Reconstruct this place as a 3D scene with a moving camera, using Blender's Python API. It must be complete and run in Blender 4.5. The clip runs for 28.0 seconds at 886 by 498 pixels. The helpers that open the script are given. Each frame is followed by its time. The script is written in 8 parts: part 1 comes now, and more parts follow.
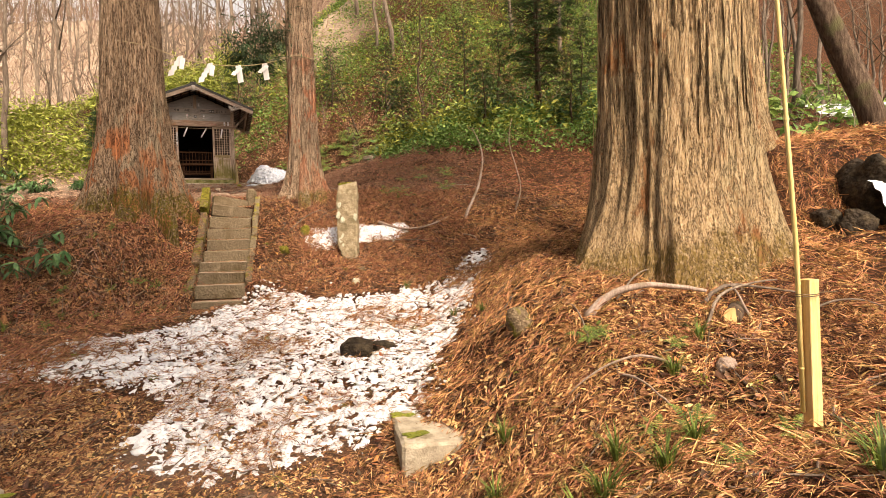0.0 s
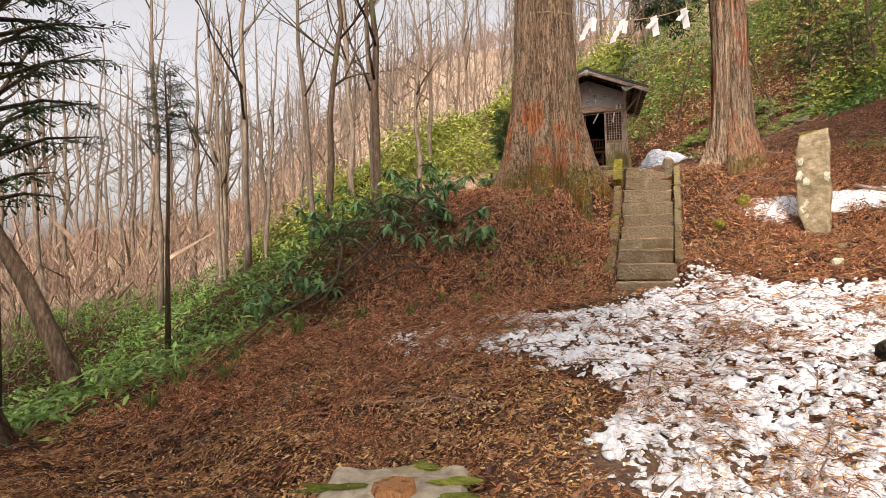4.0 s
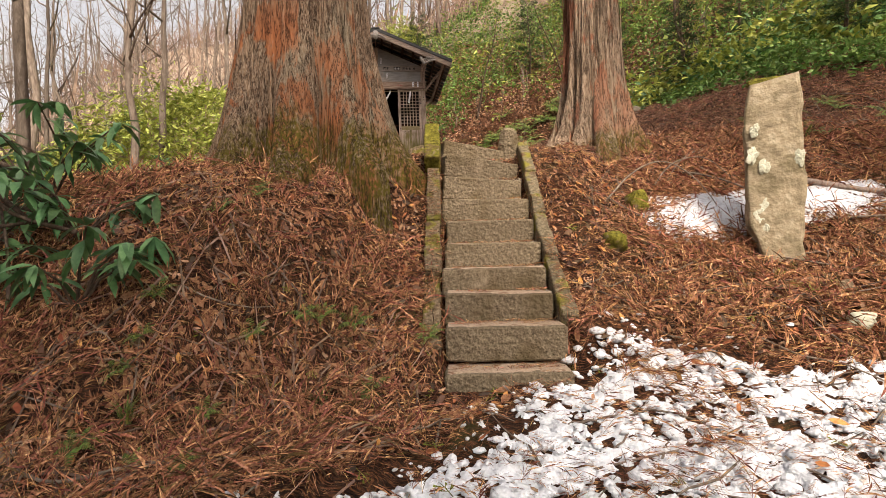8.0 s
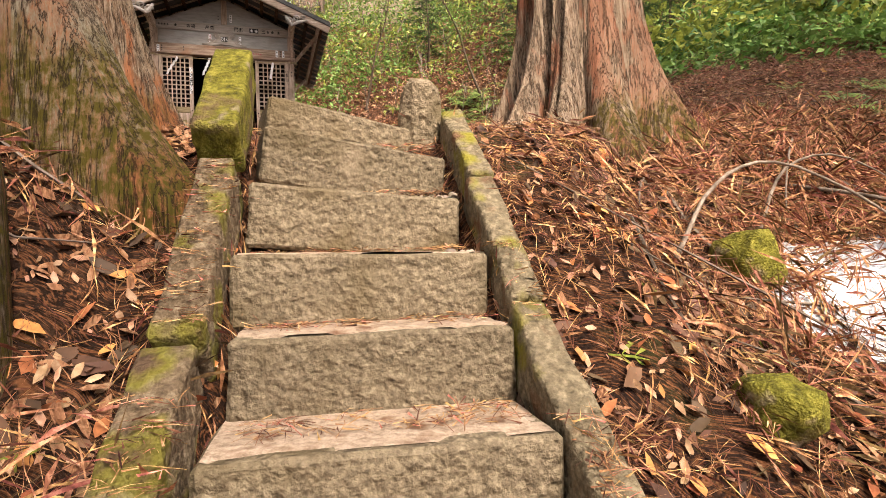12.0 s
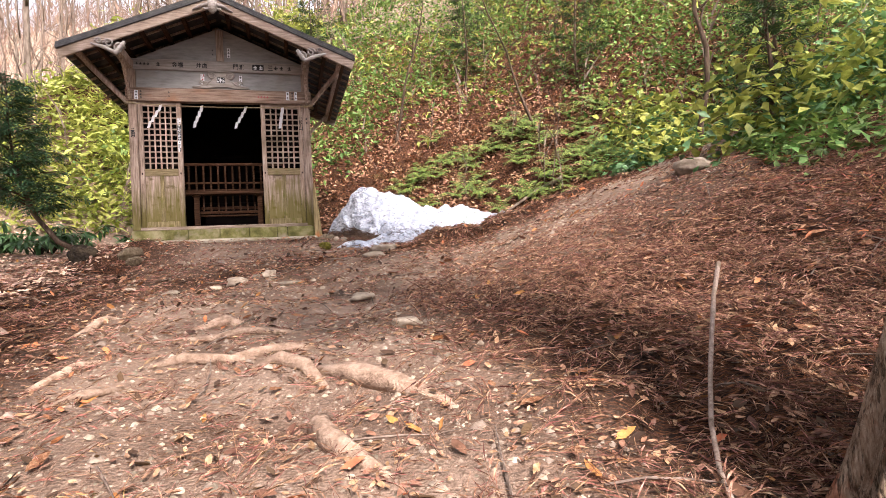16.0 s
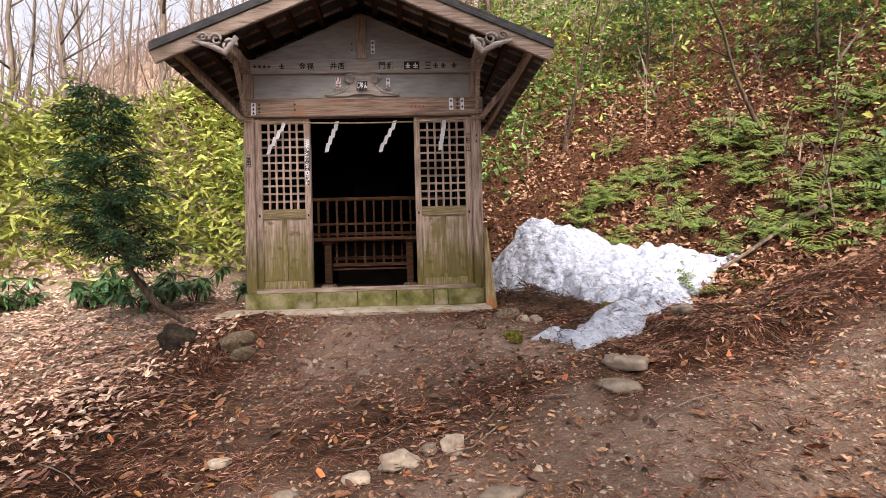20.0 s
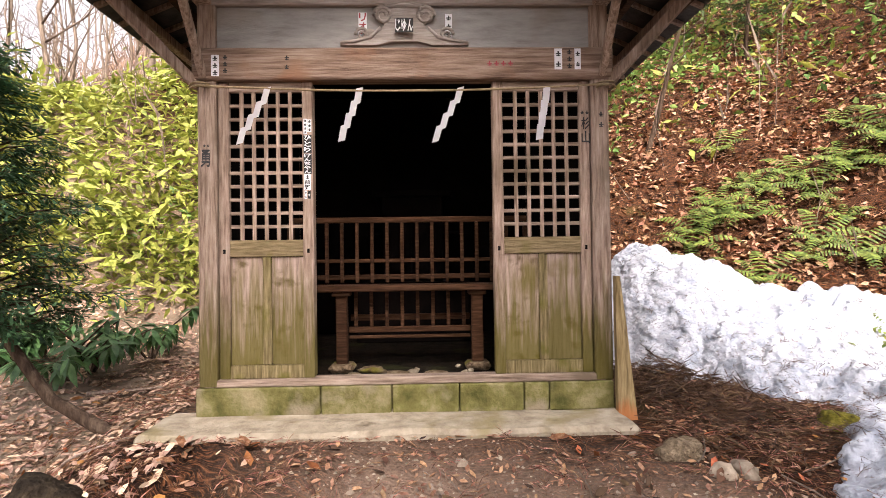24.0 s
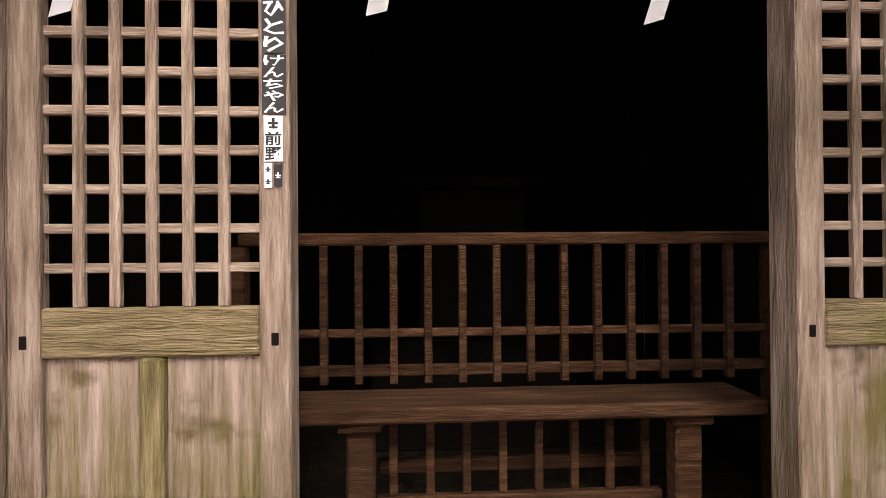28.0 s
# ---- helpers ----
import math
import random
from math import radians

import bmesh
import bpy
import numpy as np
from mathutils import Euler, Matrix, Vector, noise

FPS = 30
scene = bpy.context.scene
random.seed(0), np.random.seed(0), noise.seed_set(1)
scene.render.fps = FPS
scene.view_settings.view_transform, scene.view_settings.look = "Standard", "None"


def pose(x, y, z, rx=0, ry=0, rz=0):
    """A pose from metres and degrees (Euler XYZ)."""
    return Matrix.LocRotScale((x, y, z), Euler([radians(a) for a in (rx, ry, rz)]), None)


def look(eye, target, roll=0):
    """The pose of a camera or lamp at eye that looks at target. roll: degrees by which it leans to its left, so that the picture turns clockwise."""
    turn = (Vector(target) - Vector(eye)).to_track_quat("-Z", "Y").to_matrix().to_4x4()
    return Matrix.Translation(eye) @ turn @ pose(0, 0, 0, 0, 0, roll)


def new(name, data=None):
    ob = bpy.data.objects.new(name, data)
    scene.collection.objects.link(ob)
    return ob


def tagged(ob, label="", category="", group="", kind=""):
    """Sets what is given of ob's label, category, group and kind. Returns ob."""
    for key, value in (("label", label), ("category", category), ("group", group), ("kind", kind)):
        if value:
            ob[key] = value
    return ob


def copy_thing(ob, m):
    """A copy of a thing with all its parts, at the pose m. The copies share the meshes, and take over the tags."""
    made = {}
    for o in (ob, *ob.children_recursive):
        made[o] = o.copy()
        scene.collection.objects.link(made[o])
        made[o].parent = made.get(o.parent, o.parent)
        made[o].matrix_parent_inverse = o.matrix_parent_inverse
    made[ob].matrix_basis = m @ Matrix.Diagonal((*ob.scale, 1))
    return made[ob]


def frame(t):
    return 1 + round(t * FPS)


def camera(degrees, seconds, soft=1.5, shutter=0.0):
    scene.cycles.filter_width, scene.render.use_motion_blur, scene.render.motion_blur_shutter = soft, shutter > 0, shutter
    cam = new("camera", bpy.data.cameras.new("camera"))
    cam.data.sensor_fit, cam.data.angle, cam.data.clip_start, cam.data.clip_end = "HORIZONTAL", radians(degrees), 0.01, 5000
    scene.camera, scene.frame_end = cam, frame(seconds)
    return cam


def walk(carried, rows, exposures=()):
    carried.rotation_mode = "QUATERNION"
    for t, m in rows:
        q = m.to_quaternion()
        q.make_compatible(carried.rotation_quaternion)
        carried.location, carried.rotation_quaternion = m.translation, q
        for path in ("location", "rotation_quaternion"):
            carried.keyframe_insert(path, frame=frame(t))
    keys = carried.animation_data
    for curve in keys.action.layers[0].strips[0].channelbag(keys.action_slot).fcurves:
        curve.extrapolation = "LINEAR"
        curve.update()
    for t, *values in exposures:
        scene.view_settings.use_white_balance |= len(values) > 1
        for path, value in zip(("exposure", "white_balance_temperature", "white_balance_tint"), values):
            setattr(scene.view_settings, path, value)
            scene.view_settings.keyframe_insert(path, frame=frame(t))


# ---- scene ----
cam = camera(76.0, 28.0, soft=0.5)
PATH = [
    (0.0, -0.446, 1.335, 1.215, -0.01, -0.37, 2.04),
    (0.5, -0.624, 1.277, 1.114, 11.40, 0.11, 2.10),
    (1.0, -0.722, 1.423, 1.046, 22.36, 0.59, 1.80),
    (1.5, -0.778, 1.495, 1.049, 29.35, 0.94, 1.63),
    (2.0, -0.874, 1.637, 0.957, 32.15, 1.02, 1.47),
    (2.5, -1.116, 1.861, 0.768, 33.29, 1.01, 1.51),
    (3.0, -1.560, 2.243, 0.692, 34.49, 1.15, 1.47),
    (3.5, -1.810, 2.601, 0.680, 35.62, 1.34, 1.64),
    (5.5, -3.504, 4.369, 0.840, 33.69, 1.00, 1.17),
    (6.0, -3.713, 5.222, 0.893, 31.93, 1.05, 1.19),
    (6.5, -3.804, 6.070, 1.060, 30.37, 1.09, 1.37),
    (7.0, -4.036, 6.771, 1.036, 27.41, 1.24, 1.53),
    (7.5, -4.290, 7.486, 1.096, 21.62, 1.19, 1.84),
    (8.0, -4.300, 8.293, 1.096, 14.46, 1.28, 2.11),
    (8.5, -4.266, 8.689, 1.131, 8.36, 1.27, 2.22),
    (9.0, -4.512, 9.138, 1.133, 5.75, 1.46, 2.19),
    (9.5, -4.767, 9.762, 1.215, 4.32, 1.50, 2.10),
    (10.0, -4.872, 9.983, 1.212, 3.13, 1.39, 2.15),
    (10.5, -4.868, 10.354, 1.170, 2.23, 1.35, 2.23),
    (11.0, -4.783, 11.210, 1.428, 2.20, 1.18, 2.19),
    (11.5, -4.915, 11.776, 1.560, 2.24, 1.24, 2.23),
    (12.0, -4.962, 12.370, 1.728, 3.51, 1.31, 2.20),
    (12.5, -5.075, 12.910, 1.954, 4.39, 1.18, 2.19),
    (13.0, -5.198, 13.380, 2.190, 5.06, 1.21, 2.08),
    (13.5, -5.221, 13.777, 2.557, 4.84, 1.01, 1.95),
    (15.5, -5.562, 14.779, 3.421, 5.57, 1.02, 2.59),
    (16.0, -5.663, 15.139, 3.568, 5.95, 0.86, 2.79),
    (16.5, -5.816, 15.396, 3.834, 7.38, 0.85, 2.46),
    (17.0, -6.071, 15.805, 4.047, 8.91, 0.87, 2.21),
    (17.5, -6.200, 16.187, 4.329, 12.49, 0.92, 1.85),
    (18.0, -6.369, 16.627, 4.519, 16.36, 0.94, 1.58),
    (18.5, -6.524, 16.891, 4.595, 17.17, 0.94, 1.48),
    (19.0, -6.845, 17.329, 4.566, 17.35, 0.94, 1.45),
    (19.5, -7.068, 17.604, 4.668, 17.50, 0.85, 1.58),
    (20.0, -7.289, 18.055, 4.641, 17.78, 0.86, 1.53),
    (20.5, -7.514, 18.507, 4.890, 17.91, 0.69, 1.47),
    (22.5, -8.267, 20.084, 5.070, 18.20, 0.78, 1.05),
    (23.0, -8.474, 20.318, 5.109, 18.41, 0.86, 1.04),
    (23.5, -8.709, 20.551, 5.172, 18.45, 0.87, 0.90),
    (24.0, -8.772, 20.728, 5.147, 19.16, 0.88, 0.79),
    (24.5, -8.789, 20.868, 5.174, 20.19, 0.87, 0.68),
    (25.0, -8.846, 20.956, 5.157, 21.21, 0.84, 0.58),
    (25.5, -9.090, 21.193, 5.109, 21.64, 0.87, 0.48),
    (26.0, -9.390, 21.607, 5.161, 22.01, 0.80, 0.32),
    (26.5, -9.576, 22.106, 5.157, 22.61, 0.80, 0.27),
    (27.0, -9.764, 22.486, 5.298, 21.85, 0.83, 0.38),
    (27.5, -10.003, 22.788, 5.316, 21.96, 0.83, 0.40),
    (28.0, -10.194, 23.041, 5.420, 17.68, 0.31, 0.40),
]
walk(cam, [(t, pose(x, y, z, 90 + pitch, roll, yaw)) for t, x, y, z, yaw, pitch, roll in PATH],
     exposures=[(0.0, 0.23, 7900, 16), (2.0, -0.04, 7300, 15), (3.0, 0.14, 7000, 15), (6.0, 0.16, 6800, 14), (8.0, 0.11, 6900, 14), (10.0, 0.31, 6800, 13), (12.0, 0.7, 6900, 14), (13.0, 0.62, 7000, 16), (15.0, 0.76, 6300, 19), (16.0, 0.78, 6300, 20), (18.0, 0.76, 6400, 20), (19.0, 0.46, 6400, 20), (20.0, 0.41, 6400, 19), (23.0, 0.82, 6700, 19), (25.0, 0.86, 6600, 19), (27.0, 0.91, 6600, 18), (28.0, 0.81, 6700, 16)])

# ---- world and sun ----
SUN_EL, SUN_AZ = radians(44), radians(150)
world = bpy.data.worlds.new("sky")
scene.world = world
world.use_nodes = True
wn = world.node_tree
sky = wn.nodes.new("ShaderNodeTexSky")
sky.sky_type = "NISHITA"
sky.sun_disc = False
sky.sun_elevation, sky.sun_rotation = SUN_EL, SUN_AZ
sky.dust_density, sky.ozone_density = 6.0, 0.6
haze = wn.nodes.new("ShaderNodeHueSaturation")
haze.inputs["Saturation"].default_value, haze.inputs["Value"].default_value = 0.22, 2.4
wn.links.new(sky.outputs[0], haze.inputs["Color"])
wn.links.new(haze.outputs[0], wn.nodes["Background"].inputs[0])
wn.nodes["Background"].inputs[1].default_value = 0.105
sun = new("sun", bpy.data.lights.new("sun", "SUN"))
sun.data.energy, sun.data.angle, sun.data.color = 5.0, radians(12), (1.0, 0.91, 0.77)
# the sun stands where the sky texture has it: azimuth clockwise from +y
sun_dir = Vector((math.sin(SUN_AZ) * math.cos(SUN_EL), math.cos(SUN_AZ) * math.cos(SUN_EL), math.sin(SUN_EL)))
sun.matrix_world = look(sun_dir * 60, (0, 0, 0))


# ---- materials ----
def mat(name, cols, scale=8.0, rough=0.85, bump=0.3, bump_scale=40.0, stretch=(1, 1, 1), stain=None, stain_scale=1.2,
        stain_at=0.55, metal=0.0, rand=0.0, detail=6.0, bump_dist=0.02, trans=0.0, second=None, second_scale=1.0, second_at=0.55, worn=None, rise=None, fibre=None, leafy=None):
    """Two-scale noise colour with optional stains, relief and a per-object shift."""
    m = bpy.data.materials.new(name)
    m.use_nodes = True
    nt = m.node_tree
    b = nt.nodes["Principled BSDF"]
    b.inputs["Roughness"].default_value, b.inputs["Metallic"].default_value = rough, metal
    b.inputs["Specular IOR Level"].default_value = 0.12 if rough >= 0.8 else 0.35
    tc = nt.nodes.new("ShaderNodeTexCoord")
    mp = nt.nodes.new("ShaderNodeMapping")
    mp.inputs["Scale"].default_value = stretch
    nt.links.new(tc.outputs["Object"], mp.inputs[0])
    n = nt.nodes.new("ShaderNodeTexNoise")
    n.inputs["Scale"].default_value, n.inputs["Detail"].default_value, n.inputs["Roughness"].default_value = scale, detail, 0.65
    nt.links.new(mp.outputs[0], n.inputs[0])
    cr = nt.nodes.new("ShaderNodeValToRGB")
    e = cr.color_ramp.elements
    e[0].position, e[1].position = 0.3, 0.7
    e[0].color, e[1].color = (*cols[0], 1), (*cols[-1], 1)
    for i, c in enumerate(cols[1:-1]):
        k = e.new(0.3 + 0.4 * (i + 1) / (len(cols) - 1))
        k.color = (*c, 1)
    nt.links.new(n.outputs[0], cr.inputs[0])
    col = cr.outputs[0]
    for tint, t_scale, t_at in ((stain, stain_scale, stain_at), (second, second_scale, second_at)):
        if not tint:
            continue
        n2 = nt.nodes.new("ShaderNodeTexNoise")
        n2.inputs["Scale"].default_value, n2.inputs["Detail"].default_value = t_scale, 5
        nt.links.new(tc.outputs["Object"], n2.inputs[0])
        r2 = nt.nodes.new("ShaderNodeValToRGB")
        r2.color_ramp.elements[0].position, r2.color_ramp.elements[1].position = t_at, t_at + 0.12
        nt.links.new(n2.outputs[0], r2.inputs[0])
        mx = nt.nodes.new("ShaderNodeMix")
        mx.data_type = "RGBA"
        nt.links.new(r2.outputs[0], mx.inputs[0])
        nt.links.new(col, mx.inputs[6])
        mx.inputs[7].default_value = (*tint, 1)
        col = mx.outputs[2]
    strands = None
    if fibre:
        # matted dead needles: two crossing layers of swirling streaks
        wv = nt.nodes.new("ShaderNodeTexNoise")
        wv.inputs["Scale"].default_value, wv.inputs["Detail"].default_value = 2.2, 2
        nt.links.new(tc.outputs["Object"], wv.inputs[0])
        wa = nt.nodes.new("ShaderNodeVectorMath")
        wa.operation, wa.inputs[1].default_value = "MULTIPLY_ADD", (0.5, 0.5, 0.5)
        nt.links.new(wv.outputs["Color"], wa.inputs[0])
        nt.links.new(tc.outputs["Object"], wa.inputs[2])
        for ang in (0.4, 1.5, 2.5):
            fm = nt.nodes.new("ShaderNodeMapping")
            fm.inputs["Rotation"].default_value, fm.inputs["Scale"].default_value = (0, 0, ang), (9, 120, 30)
            nt.links.new(wa.outputs[0], fm.inputs[0])
            fn = nt.nodes.new("ShaderNodeTexNoise")
            fn.inputs["Scale"].default_value, fn.inputs["Detail"].default_value = 1.0, 3
            nt.links.new(fm.outputs[0], fn.inputs[0])
            fr2 = nt.nodes.new("ShaderNodeMapRange")
            fr2.inputs[1].default_value, fr2.inputs[2].default_value = 0.56, 0.67
            nt.links.new(fn.outputs[0], fr2.inputs[0])
            if strands is None:
                strands = fr2.outputs[0]
            else:
                mm = nt.nodes.new("ShaderNodeMath")
                mm.operation = "MAXIMUM"
                nt.links.new(strands, mm.inputs[0])
                nt.links.new(fr2.outputs[0], mm.inputs[1])
                strands = mm.outputs[0]
        fc = nt.nodes.new("ShaderNodeMix")
        fc.data_type = "RGBA"
        fc.inputs[6].default_value, fc.inputs[7].default_value = (*fibre[0], 1), (*fibre[1], 1)
        nt.links.new(n.outputs[0], fc.inputs[0])
        fx = nt.nodes.new("ShaderNodeMix")
        fx.data_type = "RGBA"
        nt.links.new(strands, fx.inputs[0])
        nt.links.new(col, fx.inputs[6])
        nt.links.new(fc.outputs[2], fx.inputs[7])
        col = fx.outputs[2]
    if rise:
        # algae and moss that climb from a damp foot, ragged at the top: (colour, height, reach)
        sp = nt.nodes.new("ShaderNodeSeparateXYZ")
        nt.links.new(tc.outputs["Object"], sp.inputs[0])
        na = nt.nodes.new("ShaderNodeTexNoise")
        na.inputs["Scale"].default_value, na.inputs["Detail"].default_value = 3.5, 6
        nt.links.new(mp.outputs[0], na.inputs[0])
        nm = nt.nodes.new("ShaderNodeMath")
        nm.operation, nm.inputs[1].default_value = "MULTIPLY_ADD", -2.2 * rise[2]
        nt.links.new(na.outputs[0], nm.inputs[0])
        nt.links.new(sp.outputs[2], nm.inputs[2])
        ra = nt.nodes.new("ShaderNodeMapRange")
        ra.inputs[1].default_value, ra.inputs[2].default_value = rise[1] - 1.6 * rise[2], rise[1] - 0.75 * rise[2]
        ra.inputs[3].default_value, ra.inputs[4].default_value = 0.85, 0.0
        nt.links.new(nm.outputs[0], ra.inputs[0])
        mg = nt.nodes.new("ShaderNodeMix")
        mg.data_type = "RGBA"
        nt.links.new(ra.outputs[0], mg.inputs[0])
        nt.links.new(col, mg.inputs[6])
        mg.inputs[7].default_value = (*rise[0], 1)
        col = mg.outputs[2]
    if leafy:
        # pale beech leaves that cover the floor of the far wood
        lt = nt.nodes.new("ShaderNodeAttribute")
        lt.attribute_name = "beech_leaves"
        ln = nt.nodes.new("ShaderNodeTexNoise")
        ln.inputs["Scale"].default_value, ln.inputs["Detail"].default_value, ln.inputs["Roughness"].default_value = 0.9, 9, 0.75
        nt.links.new(tc.outputs["Object"], ln.inputs[0])
        lr = nt.nodes.new("ShaderNodeMapRange")
        lr.inputs[1].default_value, lr.inputs[2].default_value = 0.36, 0.64
        nt.links.new(ln.outputs[0], lr.inputs[0])
        lc, lx = nt.nodes.new("ShaderNodeMix"), nt.nodes.new("ShaderNodeMix")
        lc.data_type = lx.data_type = "RGBA"
        lc.inputs[6].default_value, lc.inputs[7].default_value = (*leafy[0], 1), (*leafy[1], 1)
        nt.links.new(lr.outputs[0], lc.inputs[0])
        nt.links.new(lt.outputs["Fac"], lx.inputs[0])
        nt.links.new(col, lx.inputs[6])
        nt.links.new(lc.outputs[2], lx.inputs[7])
        col = lx.outputs[2]
    if worn:
        at = nt.nodes.new("ShaderNodeAttribute")
        at.attribute_name = "trodden"
        mw = nt.nodes.new("ShaderNodeMix")
        mw.data_type = "RGBA"
        nt.links.new(at.outputs["Fac"], mw.inputs[0])
        nt.links.new(col, mw.inputs[6])
        w2 = nt.nodes.new("ShaderNodeMix")
        w2.data_type = "RGBA"
        w2.inputs[6].default_value, w2.inputs[7].default_value = (*worn[0], 1), (*worn[1], 1)
        nt.links.new(n.outputs[0], w2.inputs[0])
        nt.links.new(w2.outputs[2], mw.inputs[7])
        col = mw.outputs[2]
    if rand:
        oi = nt.nodes.new("ShaderNodeObjectInfo")
        ge = nt.nodes.new("ShaderNodeNewGeometry")
        ad = nt.nodes.new("ShaderNodeMath")
        ad.operation = "ADD"
        nt.links.new(oi.outputs["Random"], ad.inputs[0])
        nt.links.new(ge.outputs["Random Per Island"], ad.inputs[1])
        fr = nt.nodes.new("ShaderNodeMath")
        fr.operation = "FRACT"
        nt.links.new(ad.outputs[0], fr.inputs[0])
        mr = nt.nodes.new("ShaderNodeMapRange")
        mr.inputs[3].default_value, mr.inputs[4].default_value = 1 - rand, 1 + rand
        nt.links.new(fr.outputs[0], mr.inputs[0])
        hs = nt.nodes.new("ShaderNodeHueSaturation")
        nt.links.new(mr.outputs[0], hs.inputs["Value"])
        m2 = nt.nodes.new("ShaderNodeMapRange")
        m2.inputs[3].default_value, m2.inputs[4].default_value = 0.5 - rand * 0.04, 0.5 + rand * 0.04
        nt.links.new(ge.outputs["Random Per Island"], m2.inputs[0])
        nt.links.new(m2.outputs[0], hs.inputs["Hue"])
        nt.links.new(col, hs.inputs["Color"])
        col = hs.outputs[0]
    nt.links.new(col, b.inputs["Base Color"])
    if bump:
        n3 = nt.nodes.new("ShaderNodeTexNoise")
        n3.inputs["Scale"].default_value, n3.inputs["Detail"].default_value = bump_scale, 8
        nt.links.new(mp.outputs[0], n3.inputs[0])
        bp = nt.nodes.new("ShaderNodeBump")
        bp.inputs["Strength"].default_value, bp.inputs["Distance"].default_value = bump, bump_dist
        nt.links.new(n3.outputs[0], bp.inputs["Height"])
        nt.links.new(bp.outputs[0], b.inputs["Normal"])
    if trans:
        b.inputs["Transmission Weight"].default_value = 0.0
        tl = nt.nodes.new("ShaderNodeBsdfTranslucent")
        nt.links.new(col, tl.inputs[0])
        ms = nt.nodes.new("ShaderNodeMixShader")
        ms.inputs[0].default_value = trans
        out = nt.nodes["Material Output"]
        nt.links.new(b.outputs[0], ms.inputs[1])
        nt.links.new(tl.outputs[0], ms.inputs[2])
        nt.links.new(ms.outputs[0], out.inputs[0])
    return m


def bark(name, cols, red, grey, moss, red_at=0.56, moss_top=0.9, red_top=2.6):
    """Fibrous cedar bark: long strips, dark fissures, stripped red patches, grey lichen bloom and a mossy foot."""
    m = bpy.data.materials.new(name)
    m.use_nodes = True
    nt = m.node_tree
    b = nt.nodes["Principled BSDF"]
    b.inputs["Roughness"].default_value = 0.95
    b.inputs["Specular IOR Level"].default_value = 0.1
    tc = nt.nodes.new("ShaderNodeTexCoord")

    def field(scale, stretch, detail=6, rough=0.65, distort=0.0):
        mp, n = nt.nodes.new("ShaderNodeMapping"), nt.nodes.new("ShaderNodeTexNoise")
        mp.inputs["Scale"].default_value = stretch
        n.inputs["Scale"].default_value, n.inputs["Detail"].default_value = scale, detail
        n.inputs["Roughness"].default_value, n.inputs["Distortion"].default_value = rough, distort
        nt.links.new(tc.outputs["Object"], mp.inputs[0])
        nt.links.new(mp.outputs[0], n.inputs[0])
        return n.outputs[0]

    def span(value, a, c, to=(0.0, 1.0)):
        r = nt.nodes.new("ShaderNodeMapRange")
        r.inputs[1].default_value, r.inputs[2].default_value, r.inputs[3].default_value, r.inputs[4].default_value = a, c, *to
        nt.links.new(value, r.inputs[0])
        return r.outputs[0]

    def calc(op, p, q):
        n = nt.nodes.new("ShaderNodeMath")
        n.operation = op
        for k, v in enumerate((p, q)):
            if isinstance(v, float):
                n.inputs[k].default_value = v
            else:
                nt.links.new(v, n.inputs[k])
        return n.outputs[0]

    def blend(f, p, q):
        n = nt.nodes.new("ShaderNodeMix")
        n.data_type = "RGBA"
        nt.links.new(f, n.inputs[0])
        for k, v in ((6, p), (7, q)):
            if isinstance(v, tuple):
                n.inputs[k].default_value = (*v, 1)
            else:
                nt.links.new(v, n.inputs[k])
        return n.outputs[2]

    strip = field(30.0, (1, 1, 0.06), 9, 0.78)
    fine = field(110.0, (1, 1, 0.08), 6, 0.75)
    crack = calc("ABSOLUTE", calc("SUBTRACT", field(17.0, (1, 1, 0.07), 6, 0.7), 0.5), 0.0)
    fissure = span(crack, 0.0, 0.035, (1.0, 0.0))
    col = blend(span(strip, 0.4, 0.58), cols[0], cols[1])
    col = blend(span(fine, 0.45, 0.68), col, cols[2])
    sp = nt.nodes.new("ShaderNodeSeparateXYZ")
    nt.links.new(tc.outputs["Object"], sp.inputs[0])
    height = sp.outputs[2]
    bare = calc("MULTIPLY", span(field(2.3, (1, 1, 0.4), 5, 0.65, 0.4), red_at, red_at + 0.05), span(height, red_top, red_top * 0.6))
    col = blend(bare, col, blend(span(strip, 0.4, 0.6), tuple(0.6 * v for v in red), red))
    bloom = calc("MULTIPLY", span(field(1.3, (1, 1, 0.3), 6, 0.6), 0.54, 0.66), span(fine, 0.3, 0.6))
    col = blend(calc("MULTIPLY", bloom, 0.75), col, grey)
    damp = calc("SUBTRACT", height, calc("MULTIPLY", field(2.6, (1, 1, 0.5), 6, 0.7), 2.4 * moss_top))
    col = blend(calc("MULTIPLY", span(damp, -0.45 * moss_top, -0.85 * moss_top), span(field(30.0, (1, 1, 0.6), 5), 0.35, 0.55)), col, moss)
    col = blend(calc("MULTIPLY", fissure, 0.9), col, tuple(0.12 * v for v in cols[1]))
    nt.links.new(col, b.inputs["Base Color"])
    relief = calc("SUBTRACT", calc("ADD", strip, calc("MULTIPLY", fine, 0.25)), calc("MULTIPLY", fissure, 0.5))
    bp = nt.nodes.new("ShaderNodeBump")
    bp.inputs["Strength"].default_value, bp.inputs["Distance"].default_value = 1.0, 0.09
    nt.links.new(relief, bp.inputs["Height"])
    nt.links.new(bp.outputs[0], b.inputs["Normal"])
    return m


